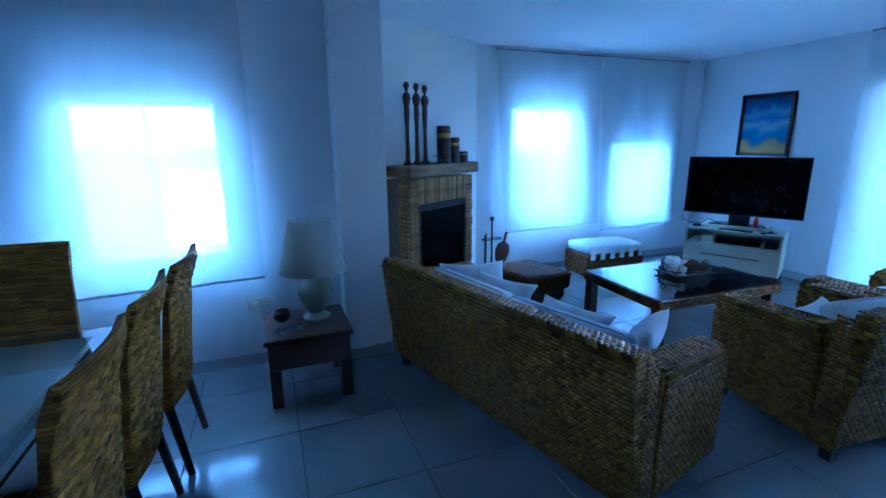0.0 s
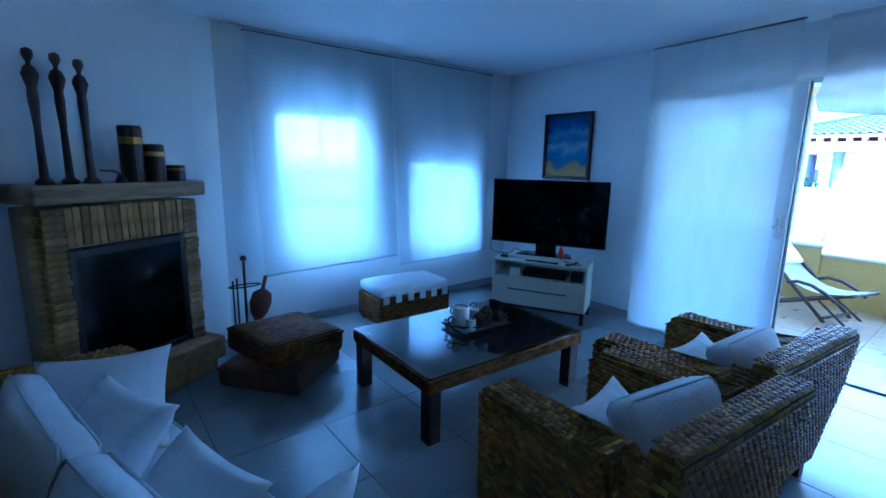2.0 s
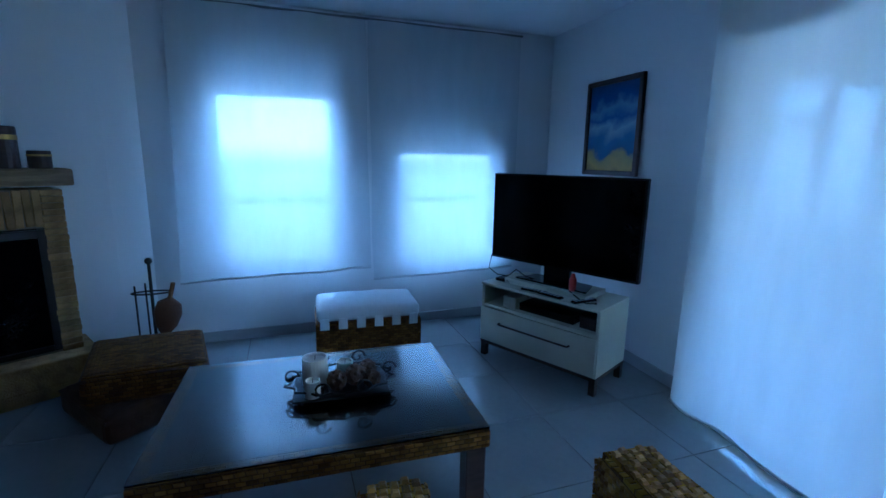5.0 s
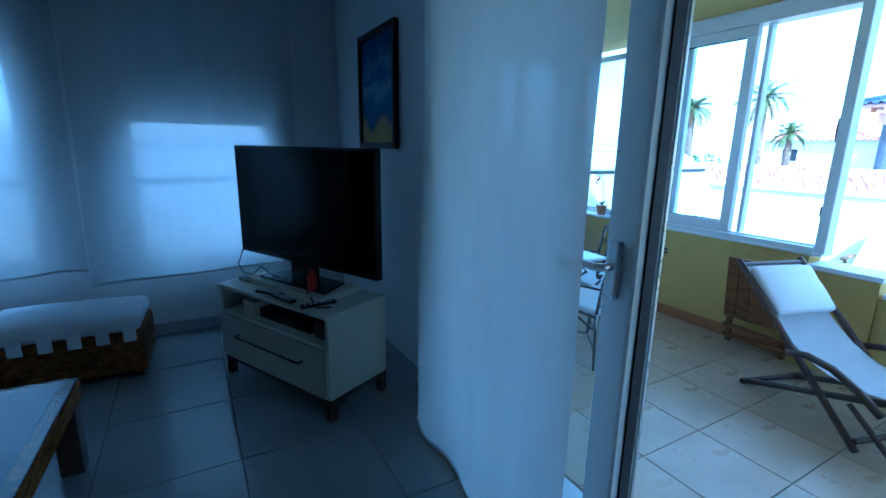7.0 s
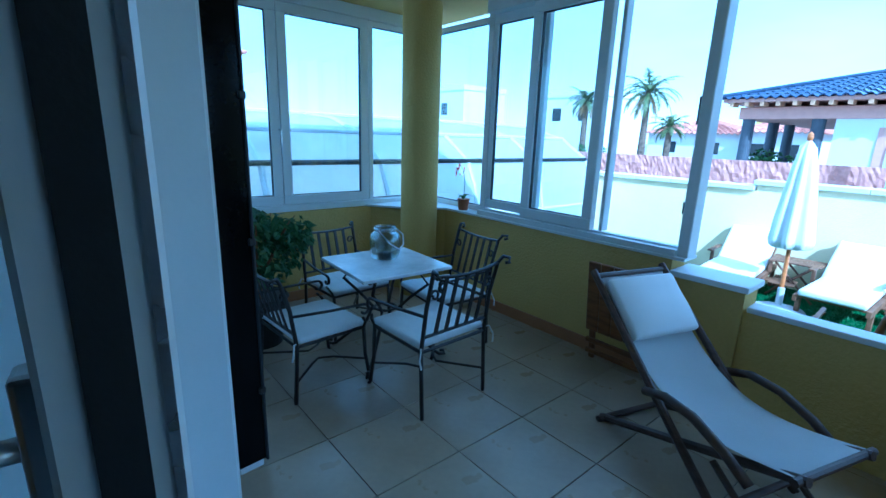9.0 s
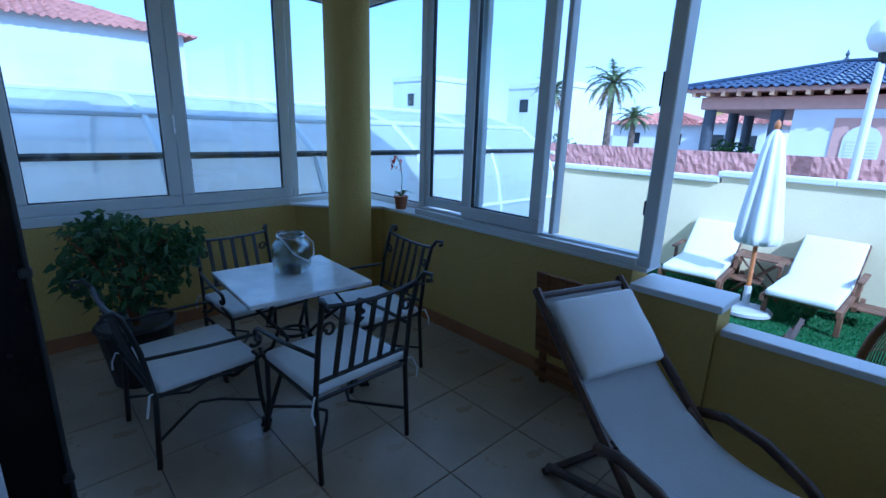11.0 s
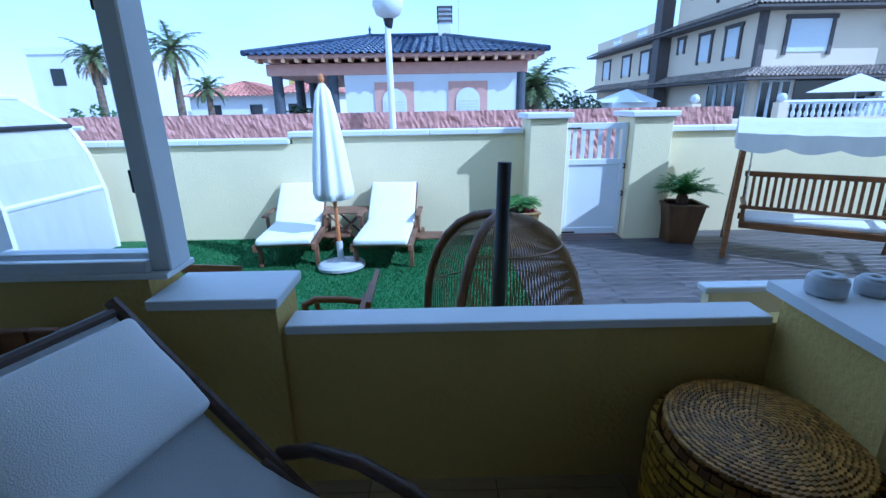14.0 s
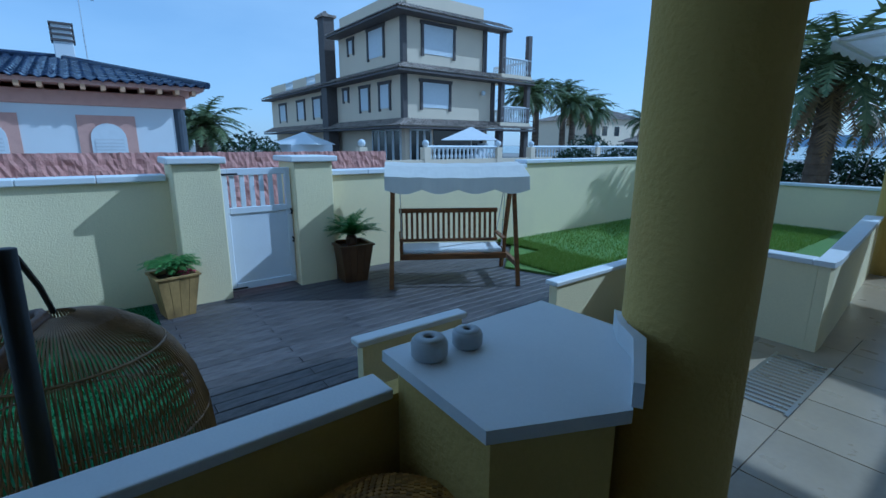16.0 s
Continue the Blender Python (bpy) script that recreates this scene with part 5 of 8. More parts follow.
bm = bmnew(); box(bm, x - 0.015, x + 0.14, 4.507, 6.18, WT - 0.015, PC - 0.002, 0.004, 1); part("head", bm, ALU, wr)
bm = bmnew(); box(bm, x + 0.005, x + 0.03, 4.505, 4.515, 1.55, 1.70, 0.003, 1); box(bm, x + 0.005, x + 0.03, 4.505, 4.515, 1.05, 1.12, 0.003, 1); part("latch", bm, RUBBER, wr)

# folded glass leaf standing out from the door's jamb
fl = thing("folded_door_leaf", pose(6.30, 5.22, 0, 0, 0, 6), "dark reflecting glass leaf folded back with chrome clips", "door")
bm = bmnew(); box(bm, 0.0, 0.13, -0.02, -0.008, 0.03, 2.2); part("glass", bm, SCREEN, fl)
bm = bmnew(); box(bm, 0.13, 0.142, -0.03, 0.002, 0.02, 2.22, 0.003, 1); part("edge_profile", bm, RUBBER, fl, "dark metal edge")
for z in (0.35, 1.0, 1.55, 2.0):
    bm = bmnew(); box(bm, 0.118, 0.146, -0.034, 0.006, z, z + 0.03, 0.004, 1); part("clip", bm, IRON, fl)
bm = bmnew(); box(bm, 0.02, 0.12, -0.018, -0.006, 0.0, 0.03); part("bottom_guide", bm, ALU, fl)

# ---- porch furniture ----
TB = pose(7.455, 5.835, 0, 0, 0, -3) @ Matrix.Diagonal((1.02, 1.02, 0.962, 1))
bt = thing("bistro_table", TB, "marble topped table on a scrolled iron base", "table")
bm = bmnew(); box(bm, -0.31, 0.31, -0.30, 0.30, 0.635, 0.66, 0.006, 2); part("tabletop", bm, MARBLE, bt, "white and grey marble slab")
bm = bmnew(); tube(bm, [(-0.24, -0.24, 0.625), (0.24, -0.24, 0.625), (0.24, 0.24, 0.625), (-0.24, 0.24, 0.625)], 0.011, 6, closed=True); part("top_ring", bm, IRON, bt)
for sx in (-1, 1):
    for sy in (-1, 1):
        bm = bmnew()
        pts = [(0.24, 0.615), (0.16, 0.59), (0.20, 0.52), (0.12, 0.42), (0.06, 0.33), (0.09, 0.22), (0.17, 0.12), (0.24, 0.03), (0.26, 0.012), (0.285, 0.02), (0.28, 0.045), (0.262, 0.04)]
        tube(bm, [(sx * a, sy * a, z) for a, z in pts], 0.011, 7)
        part("leg", bm, IRON, bt, smooth=True)
bm = bmnew(); tube(bm, [(0.07 * math.cos(a), 0.07 * math.sin(a), 0.33) for a in [2 * math.pi * i / 16 for i in range(16)]], 0.009, 6, closed=True); part("tie_ring", bm, IRON, bt)


def iron_chair(m, first=None):
    if first:
        return copy_thing(first, m)
    c = thing("iron_armchair", m, "black wrought iron armchair with a white seat pad", "chair", "iron chairs round the table")
    w, d = 0.23, 0.21
    for sx in (-1, 1):
        bm = bmnew()
        tube(bm, [(sx * w, -d - 0.02, 0), (sx * w, -d, 0.42), (sx * (w - 0.003), -d - 0.03, 0.70), (sx * w, -d - 0.075, 0.90), (sx * (w + 0.015), -d - 0.10, 0.945), (sx * (w + 0.025), -d - 0.135, 0.94), (sx * (w + 0.02), -d - 0.14, 0.915), (sx * (w + 0.012), -d - 0.12, 0.91)], 0.0115, 7)
        part("back_post", bm, IRON, c, smooth=True)
        bm = bmnew(); tube(bm, [(sx * w, d, 0.44), (sx * w, d + 0.01, 0.2), (sx * (w + 0.012), d + 0.03, 0.02), (sx * (w + 0.015), d + 0.04, 0.0)], 0.0115, 7); part("front_leg", bm, IRON, c, smooth=True)
        bm = bmnew()
        arm = [(sx * (w + 0.0), -d - 0.025, 0.655), (sx * (w + 0.03), -0.02, 0.645), (sx * (w + 0.04), d - 0.03, 0.635)]
        arm += [(sx * (w + 0.04), d - 0.03 + 0.055 * math.sin(a) * (1 - 0.09 * k), 0.58 + 0.055 * math.cos(a) * (1 - 0.09 * k)) for k, a in enumerate([0.35 * i for i in range(1, 17)][:12])]
        tube(bm, arm, 0.010, 7); part("arm", bm, IRON, c, smooth=True)
        bm = bmnew(); tube(bm, [(sx * (w + 0.04), d - 0.03, 0.53), (sx * (w + 0.02), d, 0.48), (sx * w, d, 0.43)], 0.009, 6); part("arm_support", bm, IRON, c)
    bm = bmnew(); tube(bm, [(-w, -d, 0.425), (w, -d, 0.425), (w, d, 0.425), (-w, d, 0.425)], 0.011, 6, closed=True); part("seat_frame", bm, IRON, c)
    bm = bmnew(); tube(bm, [(-w, -d - 0.075, 0.90), (-w * 0.5, -d - 0.085, 0.885), (0, -d - 0.088, 0.88), (w * 0.5, -d - 0.085, 0.885), (w, -d - 0.075, 0.90)], 0.011, 6); part("top_rail", bm, IRON, c)
    bm = bmnew(); tube(bm, [(-w, -d - 0.008, 0.52), (w, -d - 0.008, 0.52)], 0.010, 6); part("lower_rail", bm, IRON, c)
    for k in range(5):
        xx = -0.145 + 0.0725 * k
        bm = bmnew(); box(bm, xx - 0.011, xx + 0.011, -0.004, 0.004, 0, 0.365)
        bmesh.ops.transform(bm, matrix=pose(0, -d - 0.01, 0.522, 11.5, 0, 0), verts=bm.verts)
        part("slat", bm, IRON, c)
    for sx in (-1, 1):
        bm = bmnew(); tube(bm, [(sx * (0.19 + 0.028 * (1 - 0.05 * k) * math.cos(0.6 * k)), -d - 0.05, 0.78 + 0.035 * (1 - 0.05 * k) * math.sin(0.6 * k)) for k in range(12)], 0.007, 6); part("scroll", bm, IRON, c)
        bm = bmnew(); tube(bm, [(sx * w, -d - 0.012, 0.16), (sx * 0.1, -0.06, 0.17), (sx * 0.06, 0.0, 0.17), (sx * 0.1, 0.08, 0.17), (sx * w, d + 0.01, 0.16)], 0.008, 6); part("stretcher", bm, IRON, c)
    bm = bmnew(); soft_slab(bm, -0.235, 0.235, -0.20, 0.225, 0.437, 0.485, 0.012, 3.0); part("seat_pad", bm, CUSHION, c, "white cotton seat pad with ties", smooth=True)
    for sx in (-1, 1):
        bm = bmnew(); tube(bm, [(sx * 0.22, -0.20, 0.45), (sx * 0.25, -0.235, 0.46), (sx * 0.27, -0.25, 0.40), (sx * 0.262, -0.255, 0.35)], 0.005, 5); part("tie", bm, CUSHION, c)
    return c


LOW = Matrix.Diagonal((1, 1, 0.88, 1))
ch = iron_chair(pose(7.40, 5.29, 0, 0, 0, 2) @ LOW)
iron_chair(pose(6.93, 5.82, 0, 0, 0, -86) @ LOW, ch)
iron_chair(pose(7.46, 6.38, 0, 0, 0, 183) @ LOW, ch)
iron_chair(pose(7.90, 5.76, 0, 0, 0, 84) @ Matrix.Diagonal((1, 1, 0.95, 1)), ch)

# glass jar with a rope handle
jar = thing("glass_jar", pose(7.50, 5.91, 0.636), "ribbed clear glass jar lantern with rope handle", "jar")
JG = mat("jar_glass", (0.90, 0.95, 0.95), 0.03, var=0.01, bump=0.0)
nodes_of(JG)[0]["Principled BSDF"].inputs["Transmission Weight"].default_value = 1.0
bm = bmnew()
rg = lathe(bm, [(0, 0.004), (0.085, 0.004), (0.10, 0.03), (0.103, 0.12), (0.095, 0.16), (0.068, 0.185), (0.066, 0.205), (0.076, 0.215)], 36)
for ring in rg[2:5]:
    for k, v in enumerate(ring):
        if k % 2:
            v.co.x *= 0.97
            v.co.y *= 0.97
bmesh.ops.solidify(bm, geom=bm.faces[:], thickness=0.003)
jb = part("body", bm, JG, jar, smooth=True)
jb.visible_shadow = False
bm = bmnew(); tube(bm, [(0.073 * math.cos(a), 0.073 * math.sin(a), 0.2) for a in [2 * math.pi * i / 18 for i in range(18)]], 0.004, 6, closed=True); part("neck_wire", bm, STEEL, jar)
bm = bmnew(); tube(bm, [(0.07, -0.02, 0.2), (0.10, -0.06, 0.16), (0.085, -0.09, 0.10), (0.04, -0.11, 0.075), (-0.03, -0.10, 0.12), (-0.07, -0.03, 0.2)], 0.005, 7); part("rope_handle", bm, CANVAS, jar, "white rope handle", smooth=True)
bm = bmnew(); lathe(bm, [(0, 0.008), (0.03, 0.008), (0.03, 0.05), (0.022, 0.055), (0, 0.05)], 14); part("tealight", bm, IRON, jar)

LEAF = foliage("glossy_green_leaf", (0.035, 0.085, 0.025), (0.10, 0.17, 0.05))
PALM = foliage("palm_frond", (0.09, 0.13, 0.05), (0.20, 0.23, 0.10))
DRY = foliage("dry_frond", (0.22, 0.15, 0.07), (0.30, 0.20, 0.09))
TERRA = mat("terracotta_pot", (0.36, 0.14, 0.06), 0.7, var=0.12)


def leaves(bm, centre, spread, count, size, seed, droop=0.3):
    rnd = random.Random(seed)
    for _ in range(count):
        p = Vector((rnd.gauss(0, 1), rnd.gauss(0, 1), rnd.gauss(0, 1)))
        p = p.normalized() * (0.35 + 0.65 * rnd.random() ** 0.5)
        p = Vector(centre) + Vector((p.x * spread[0], p.y * spread[1], p.z * spread[2]))
        d = Vector((rnd.uniform(-1, 1), rnd.uniform(-1, 1), rnd.uniform(-0.6, 0.5) - droop)).normalized()
        s = d.cross(Vector((rnd.uniform(-1, 1), rnd.uniform(-1, 1), rnd.uniform(-1, 1)))).normalized()
        L = size * rnd.uniform(0.7, 1.3)
        up = d.cross(s) * L * 0.08
        a, b, c, e = p, p + d * L * 0.45 + s * L * 0.24 + up, p + d * L, p + d * L * 0.45 - s * L * 0.24 + up
        vs = [bm.verts.new(q) for q in (a, b, c, e)]
        bm.faces.new((vs[0], vs[1], vs[2]))
        bm.faces.new((vs[0], vs[2], vs[3]))


fic = thing("potted_fig", pose(6.83, 6.45, 0) @ Matrix.Scale(0.92, 4), "bushy green weeping fig in a dark pot", "plant")
bm = bmnew(); lathe(bm, [(0, 0), (0.15, 0), (0.20, 0.34), (0.215, 0.36), (0.2, 0.38), (0.18, 0.36), (0, 0.34)], 24); part("pot", bm, IRON, fic)
for k in range(7):
    a = k * 0.9
    bm = bmnew()
    tube(bm, [(0, 0, 0.34), (0.08 * math.cos(a), 0.06 * math.sin(a), 0.6), (0.22 * math.cos(a), 0.18 * math.sin(a), 0.85), (0.3 * math.cos(a), 0.24 * math.sin(a), 0.95)], 0.012, 5, taper=0.3)
    part("stem", bm, BROWNWOOD, fic)
bm = bmnew()
leaves(bm, (0, 0, 0.74), (0.34, 0.30, 0.28), 900, 0.075, 4, 0.5)
leaves(bm, (0.22, -0.05, 0.84), (0.20, 0.18, 0.14), 260, 0.07, 5, 0.5)
leaves(bm, (-0.08, 0.0, 0.93), (0.2, 0.2, 0.12), 220, 0.07, 6, 0.4)
part("foliage", bm, LEAF, fic)
orc = thing("potted_orchid", pose(8.66, 6.42, 0.80), "small orchid with dark red flowers in terracotta pot", "plant")
bm = bmnew(); lathe(bm, [(0, 0), (0.04, 0), (0.055, 0.09), (0.06, 0.1), (0.05, 0.1), (0, 0.09)], 16); part("pot", bm, TERRA, orc)
bm = bmnew()
for a in (0.4, 2.2, 3.6, 5.2):
    d = Vector((math.cos(a), math.sin(a), 0))
    s = Vector((-d.y, d.x, 0)) * 0.018
    q = [bm.verts.new(v) for v in (Vector((0, 0, 0.09)), d * 0.05 + s + Vector((0, 0, 0.14)), d * 0.13 + Vector((0, 0, 0.12)), d * 0.05 - s + Vector((0, 0, 0.14)))]
    bm.faces.new(q)
part("leaves", bm, LEAF, orc)
bm = bmnew(); tube(bm, [(0, 0, 0.1), (0.01, 0, 0.25), (0.0, 0.02, 0.36), (-0.04, 0.04, 0.42)], 0.003, 5); part("stem", bm, LEAF, orc)
bm = bmnew(); leaves(bm, (-0.02, 0.03, 0.36), (0.05, 0.05, 0.06), 26, 0.035, 9); part("flowers", bm, RED, orc, "dark red blossoms")

# folding table leaning on the wall
ft = thing("folding_table", pose(8.52, 4.73, 0, 0, -6, 0), "brown wooden folding table leaning on the wall", "table")
for k in range(5):
    bm = bmnew(); box(bm, -0.02, 0.005, -0.22 + 0.089 * k, -0.135 + 0.089 * k, 0.22, 0.70, 0.004, 1); part("slat", bm, BROWNWOOD, ft)
for s in (-1, 1):
    bm = bmnew(); box(bm, 0.006, 0.03, s * 0.19 - 0.02, s * 0.19 + 0.02, 0.0, 0.66, 0.004, 1); part("leg", bm, BROWNWOOD, ft)
for z in (0.05, 0.13):
    bm = bmnew(); box(bm, -0.02, 0.005, -0.22, 0.22, z, z + 0.03, 0.003, 1); part("stretcher", bm, BROWNWOOD, ft)

# sling deck chair
DCM = Matrix.Translation((8.175, 4.54, 0)) @ Matrix.Rotation(math.radians(180 - 17.3), 4, "Z")
dc = thing("deck_chair", DCM, "dark wooden deck chair with a white sling", "chair")
HW = 0.235
GREYWOOD = mat("dark_oiled_wood", (0.075, 0.045, 0.03), 0.5, var=0.25, scale=8, stretch=(1, 1, 5), bump=0.15)
for s in (-1, 1):
    bm = bmnew(); tube(bm, [(s * HW, -0.02, 0.79), (s * HW, 0.42, 0.38), (s * HW, 0.84, 0.0)], 0.019, 8); part("back_rail", bm, GREYWOOD, dc)
    bm = bmnew(); tube(bm, [(s * (HW - 0.045), 0.12, 0.012), (s * (HW - 0.045), 0.55, 0.17), (s * (HW - 0.045), 1.06, 0.36)], 0.019, 8); part("seat_rail", bm, GREYWOOD, dc)
    bm = bmnew(); tube(bm, [(s * (HW + 0.035), 0.43, 0.36), (s * (HW + 0.04), 0.54, 0.395), (s * (HW + 0.04), 0.68, 0.385), (s * (HW + 0.04), 0.82, 0.33), (s * (HW + 0.035), 0.93, 0.26)], 0.020, 8); part("armrest", bm, GREYWOOD, dc, smooth=True)
    bm = bmnew(); tube(bm, [(s * (HW - 0.02), 0.42, 0.38), (s * (HW - 0.02), 0.95, 0.0)], 0.014, 8) if s < 0 else tube(bm, [(s * (HW - 0.02), 0.75, 0.22), (s * (HW - 0.02), 1.02, 0.02)], 0.014, 8); part("brace", bm, GREYWOOD, dc)
for yy, zz in ((0.0, 0.765), (1.04, 0.355), (0.14, 0.02), (0.82, 0.05)):
    bm = bmnew(); tube(bm, [(-HW, yy, zz), (HW, yy, zz)], 0.016, 8); part("crossbar", bm, GREYWOOD, dc)
bm = bmnew()
g = []
for i in range(25):
    v = i / 24
    yy = 0.0 + 1.04 * v
    zz = 0.775 * (1 - v) ** 1.0 + 0.365 * v - 0.26 * math.sin(math.pi * v) * (1 - 0.12 * v)
    row = []
    for j in range(9):
        u = j / 8 * 2 - 1
        row.append(bm.verts.new((u * (HW - 0.02) * (1 - 0.05 * math.sin(math.pi * v)), yy, zz + 0.012 * u * u * math.sin(math.pi * v))))
    g.append(row)
for i in range(24):
    for j in range(8):
        bm.faces.new((g[i][j], g[i][j + 1], g[i + 1][j + 1], g[i + 1][j]))
bmesh.ops.solidify(bm, geom=bm.faces[:], thickness=0.004)
part("sling", bm, CANVAS, dc, "white canvas sling", smooth=True)
bm = bmnew()
soft_slab(bm, -HW + 0.02, HW - 0.02, -0.17, 0.15, 0.0, 0.055, 0.03, 6.0)
for v in bm.verts:
    v.co.z += 0.006 * noise.noise(Vector((v.co.x * 16, v.co.y * 11, 2.0)))
bmesh.ops.transform(bm, matrix=pose(0, 0.155, 0.615, -46, 0, 0), verts=bm.verts)
part("head_pillow", bm, CANVAS, dc, "white head pillow sewn to the sling", smooth=True)

# round woven pouffe, made as coiled rows
pf = thing("woven_pouffe", pose(8.265, 2.73, 0) @ Matrix.Diagonal((1.03, 1.03, 1.03, 1)), "round coiled seagrass pouffe beside the wall", "pouffe")
bm = bmnew(); lathe(bm, [(0, 0.0), (0.21, 0.0), (0.245, 0.06), (0.255, 0.2), (0.245, 0.36), (0.20, 0.425), (0, 0.432)], 36); part("core", bm, WICKER_D, pf, smooth=True)
bm = bmnew()
for k in range(18):
    r = 0.010 + 0.0127 * k
    z = 0.435 - max(0, r - 0.15) ** 2 * 2.2
    n = max(6, int(2 * math.pi * r / 0.0165))
    for i in range(n):
        a = 2 * math.pi * (i + 0.5 * (k % 2)) / n
        bmesh.ops.create_cube(bm, size=1, matrix=pose(r * math.cos(a), r * math.sin(a), z, 0, 0, math.degrees(a) + 90 + 20) @ Matrix.Diagonal((0.0165, 0.0095, 0.010, 1)))
tp = part("coiled_top", bm, KNOT, pf, "coiled seagrass top")
tp["kind"] = "stuff"
for k in range(14):
    bm = bmnew(); z = 0.03 + 0.027 * k
    r = 0.25 + 0.008 * math.sin(math.pi * z / 0.43)
    tube(bm, [(r * math.cos(a), r * math.sin(a), z) for a in [2 * math.pi * i / 32 for i in range(32)]], 0.012, 5, closed=True); part("coil", bm, WICKER, pf)

# two stone ashtrays
CONC = mat("pale_grey_stoneware", (0.50, 0.51, 0.53), 0.6, var=0.08, bump=0.15)
ash = None
for x, yy in ((8.483, 2.45), (8.476, 2.315)):
    if ash:
        copy_thing(ash, pose(x, yy, 0.737) @ Matrix.Scale(0.87, 4))
        continue
    ash = thing("ashtray", pose(x, yy, 0.737) @ Matrix.Scale(0.87, 4), "round grey stoneware ashtray on the counter", "ashtray", "counter ashtrays")
    bm = bmnew(); lathe(bm, [(0, 0), (0.052, 0), (0.06, 0.01), (0.061, 0.05), (0.056, 0.062), (0.05, 0.064)], 28); part("bowl", bm, CONC, ash, smooth=True)
    bm = bmnew(); lathe(bm, [(0.05, 0.058), (0.048, 0.07), (0.02, 0.073), (0.016, 0.066)], 28); part("lid", bm, CONC, ash, smooth=True)
    # black disc closes the lid's ring, as the dark inside it
    bm = bmnew(); lathe(bm, [(0.016, 0.064), (0, 0.062)], 16); part("hole", bm, RUBBER, ash)
bm = bmnew(); prism(bm, [(8.29, 1.84), (8.22, 1.93), (8.13, 2.0), (7.995, 2.23), (7.974, 2.217), (8.105, 1.975), (8.20, 1.915), (8.255, 1.84)], 0.7375, 0.80); solid("counter_upstand", bm, COPING, "pale stone upstand between counter and column", "trim", "structure")


# ---- garden: ground, walls, gate ----
GZ = -0.36
GWX = 13.12
bm = bmnew(); box(bm, -400, 900, -700, 700, -1.2, -0.62); solid("ground", bm, ROAD, "pale sandy ground reaching the horizon", "ground", "structure")
bm = bmnew(); box(bm, 8.80, GWX, 2.80, 9.0, -0.6, GZ - 0.012); solid("turf_bed", bm, ARTGRASS, "green artificial turf lawn", "ground", "structure")
bm = bmnew(); box(bm, 8.80, GWX, -2.9, 2.80, -0.6, GZ - 0.03); deck = solid("deck", bm, RUBBER, "grey weathered timber garden deck", "deck", "structure")
bm = bmnew(); prism(bm, [(8.9, -2.6), (10.95, -2.6), (11.12, -1.55), (11.85, -1.28), (12.8, -2.4), (GWX, -2.6), (GWX, -8.5), (8.9, -8.5)], -0.6, GZ + 0.03); solid("lawn_bed", bm, LAWN, "sunlit green lawn beside the deck", "ground", "structure")


def blades(name, spots, count, h, material, seed, label, z):
    """Short upright blades over a stretch of ground."""
    rnd = random.Random(seed)
    vs, fs = [], []
    for _ in range(count):
        x0, x1, y0, y1 = spots[rnd.randrange(len(spots))]
        x, y = rnd.uniform(x0, x1), rnd.uniform(y0, y1)
        a = rnd.uniform(0, 6.28)
        hh = h * rnd.uniform(0.5, 1.3)
        w = 0.006
        lx, ly = rnd.uniform(-1, 1) * hh * 0.5, rnd.uniform(-1, 1) * hh * 0.5
        k = len(vs)
        vs += [(x - w * math.cos(a), y - w * math.sin(a), z), (x + w * math.cos(a), y + w * math.sin(a), z), (x + lx, y + ly, z + hh)]
        fs.append((k, k + 1, k + 2))
    me = bpy.data.meshes.new(name)
    me.from_pydata(vs, [], fs)
    me.materials.append(material)
    tagged(new(name, me), label, "grass", "", "stuff")


GB1 = foliage("turf_fibre", (0.03, 0.12, 0.035), (0.06, 0.19, 0.05))
GB2 = foliage("lawn_blade", (0.15, 0.25, 0.025), (0.28, 0.36, 0.06))
blades("turf_fibres", [(8.8, GWX - 0.02, 2.82, 7.4)], 60000, 0.022, GB1, 3, "short green artificial turf fibres", GZ - 0.012)
blades("lawn_blades", [(9.7, GWX - 0.02, -8.4, -2.6), (11.12, 12.1, -2.6, -1.55), (12.1, 13.1, -2.7, -2.35), (9.7, 11.2, -8.4, -2.6)], 75000, 0.05, GB2, 4, "green mown grass blades", GZ + 0.028)

bm = bmnew()
box(bm, GWX, GWX + 0.2, 5.42, 9.4, -0.7, 0.86)
box(bm, GWX, GWX + 0.2, 2.5, 5.42, -0.7, 0.94)
box(bm, GWX, GWX + 0.2, -3.0, 0.80, -0.7, 0.93)
box(bm, GWX, GWX + 0.2, -8.6, -3.0, -0.7, 1.0)
bmesh.ops.remove_doubles(bm, verts=bm.verts, dist=0.0005)
solid("garden_wall_east", bm, CREAM, "cream rendered garden wall, sunlit and stained", "wall", "structure")
bm = bmnew(); box(bm, 8.0, GWX, -8.75, -8.55, -0.7, 0.50); solid("garden_wall_south", bm, CREAM, "cream rendered low garden wall by the road", "wall", "structure")
bm = bmnew()
for y0, y1, z in ((5.44, 9.4, 0.862), (2.52, 5.46, 0.942), (-3.0, 0.79, 0.932), (-8.6, -2.98, 1.002)):
    n = max(1, round((y1 - y0) / 0.6))
    for k in range(n):
        a, b = y0 + (y1 - y0) * k / n, y0 + (y1 - y0) * (k + 1) / n
        box(bm, GWX - 0.05, GWX + 0.25, a + 0.002, b - 0.002, z, z + 0.065, 0.008, 1)
box(bm, 8.0, GWX - 0.052, -8.82, -8.5, 0.502, 0.56, 0.008, 1)
solid("wall_coping", bm, COPING, "white coping stones along the garden wall", "trim", "structure")
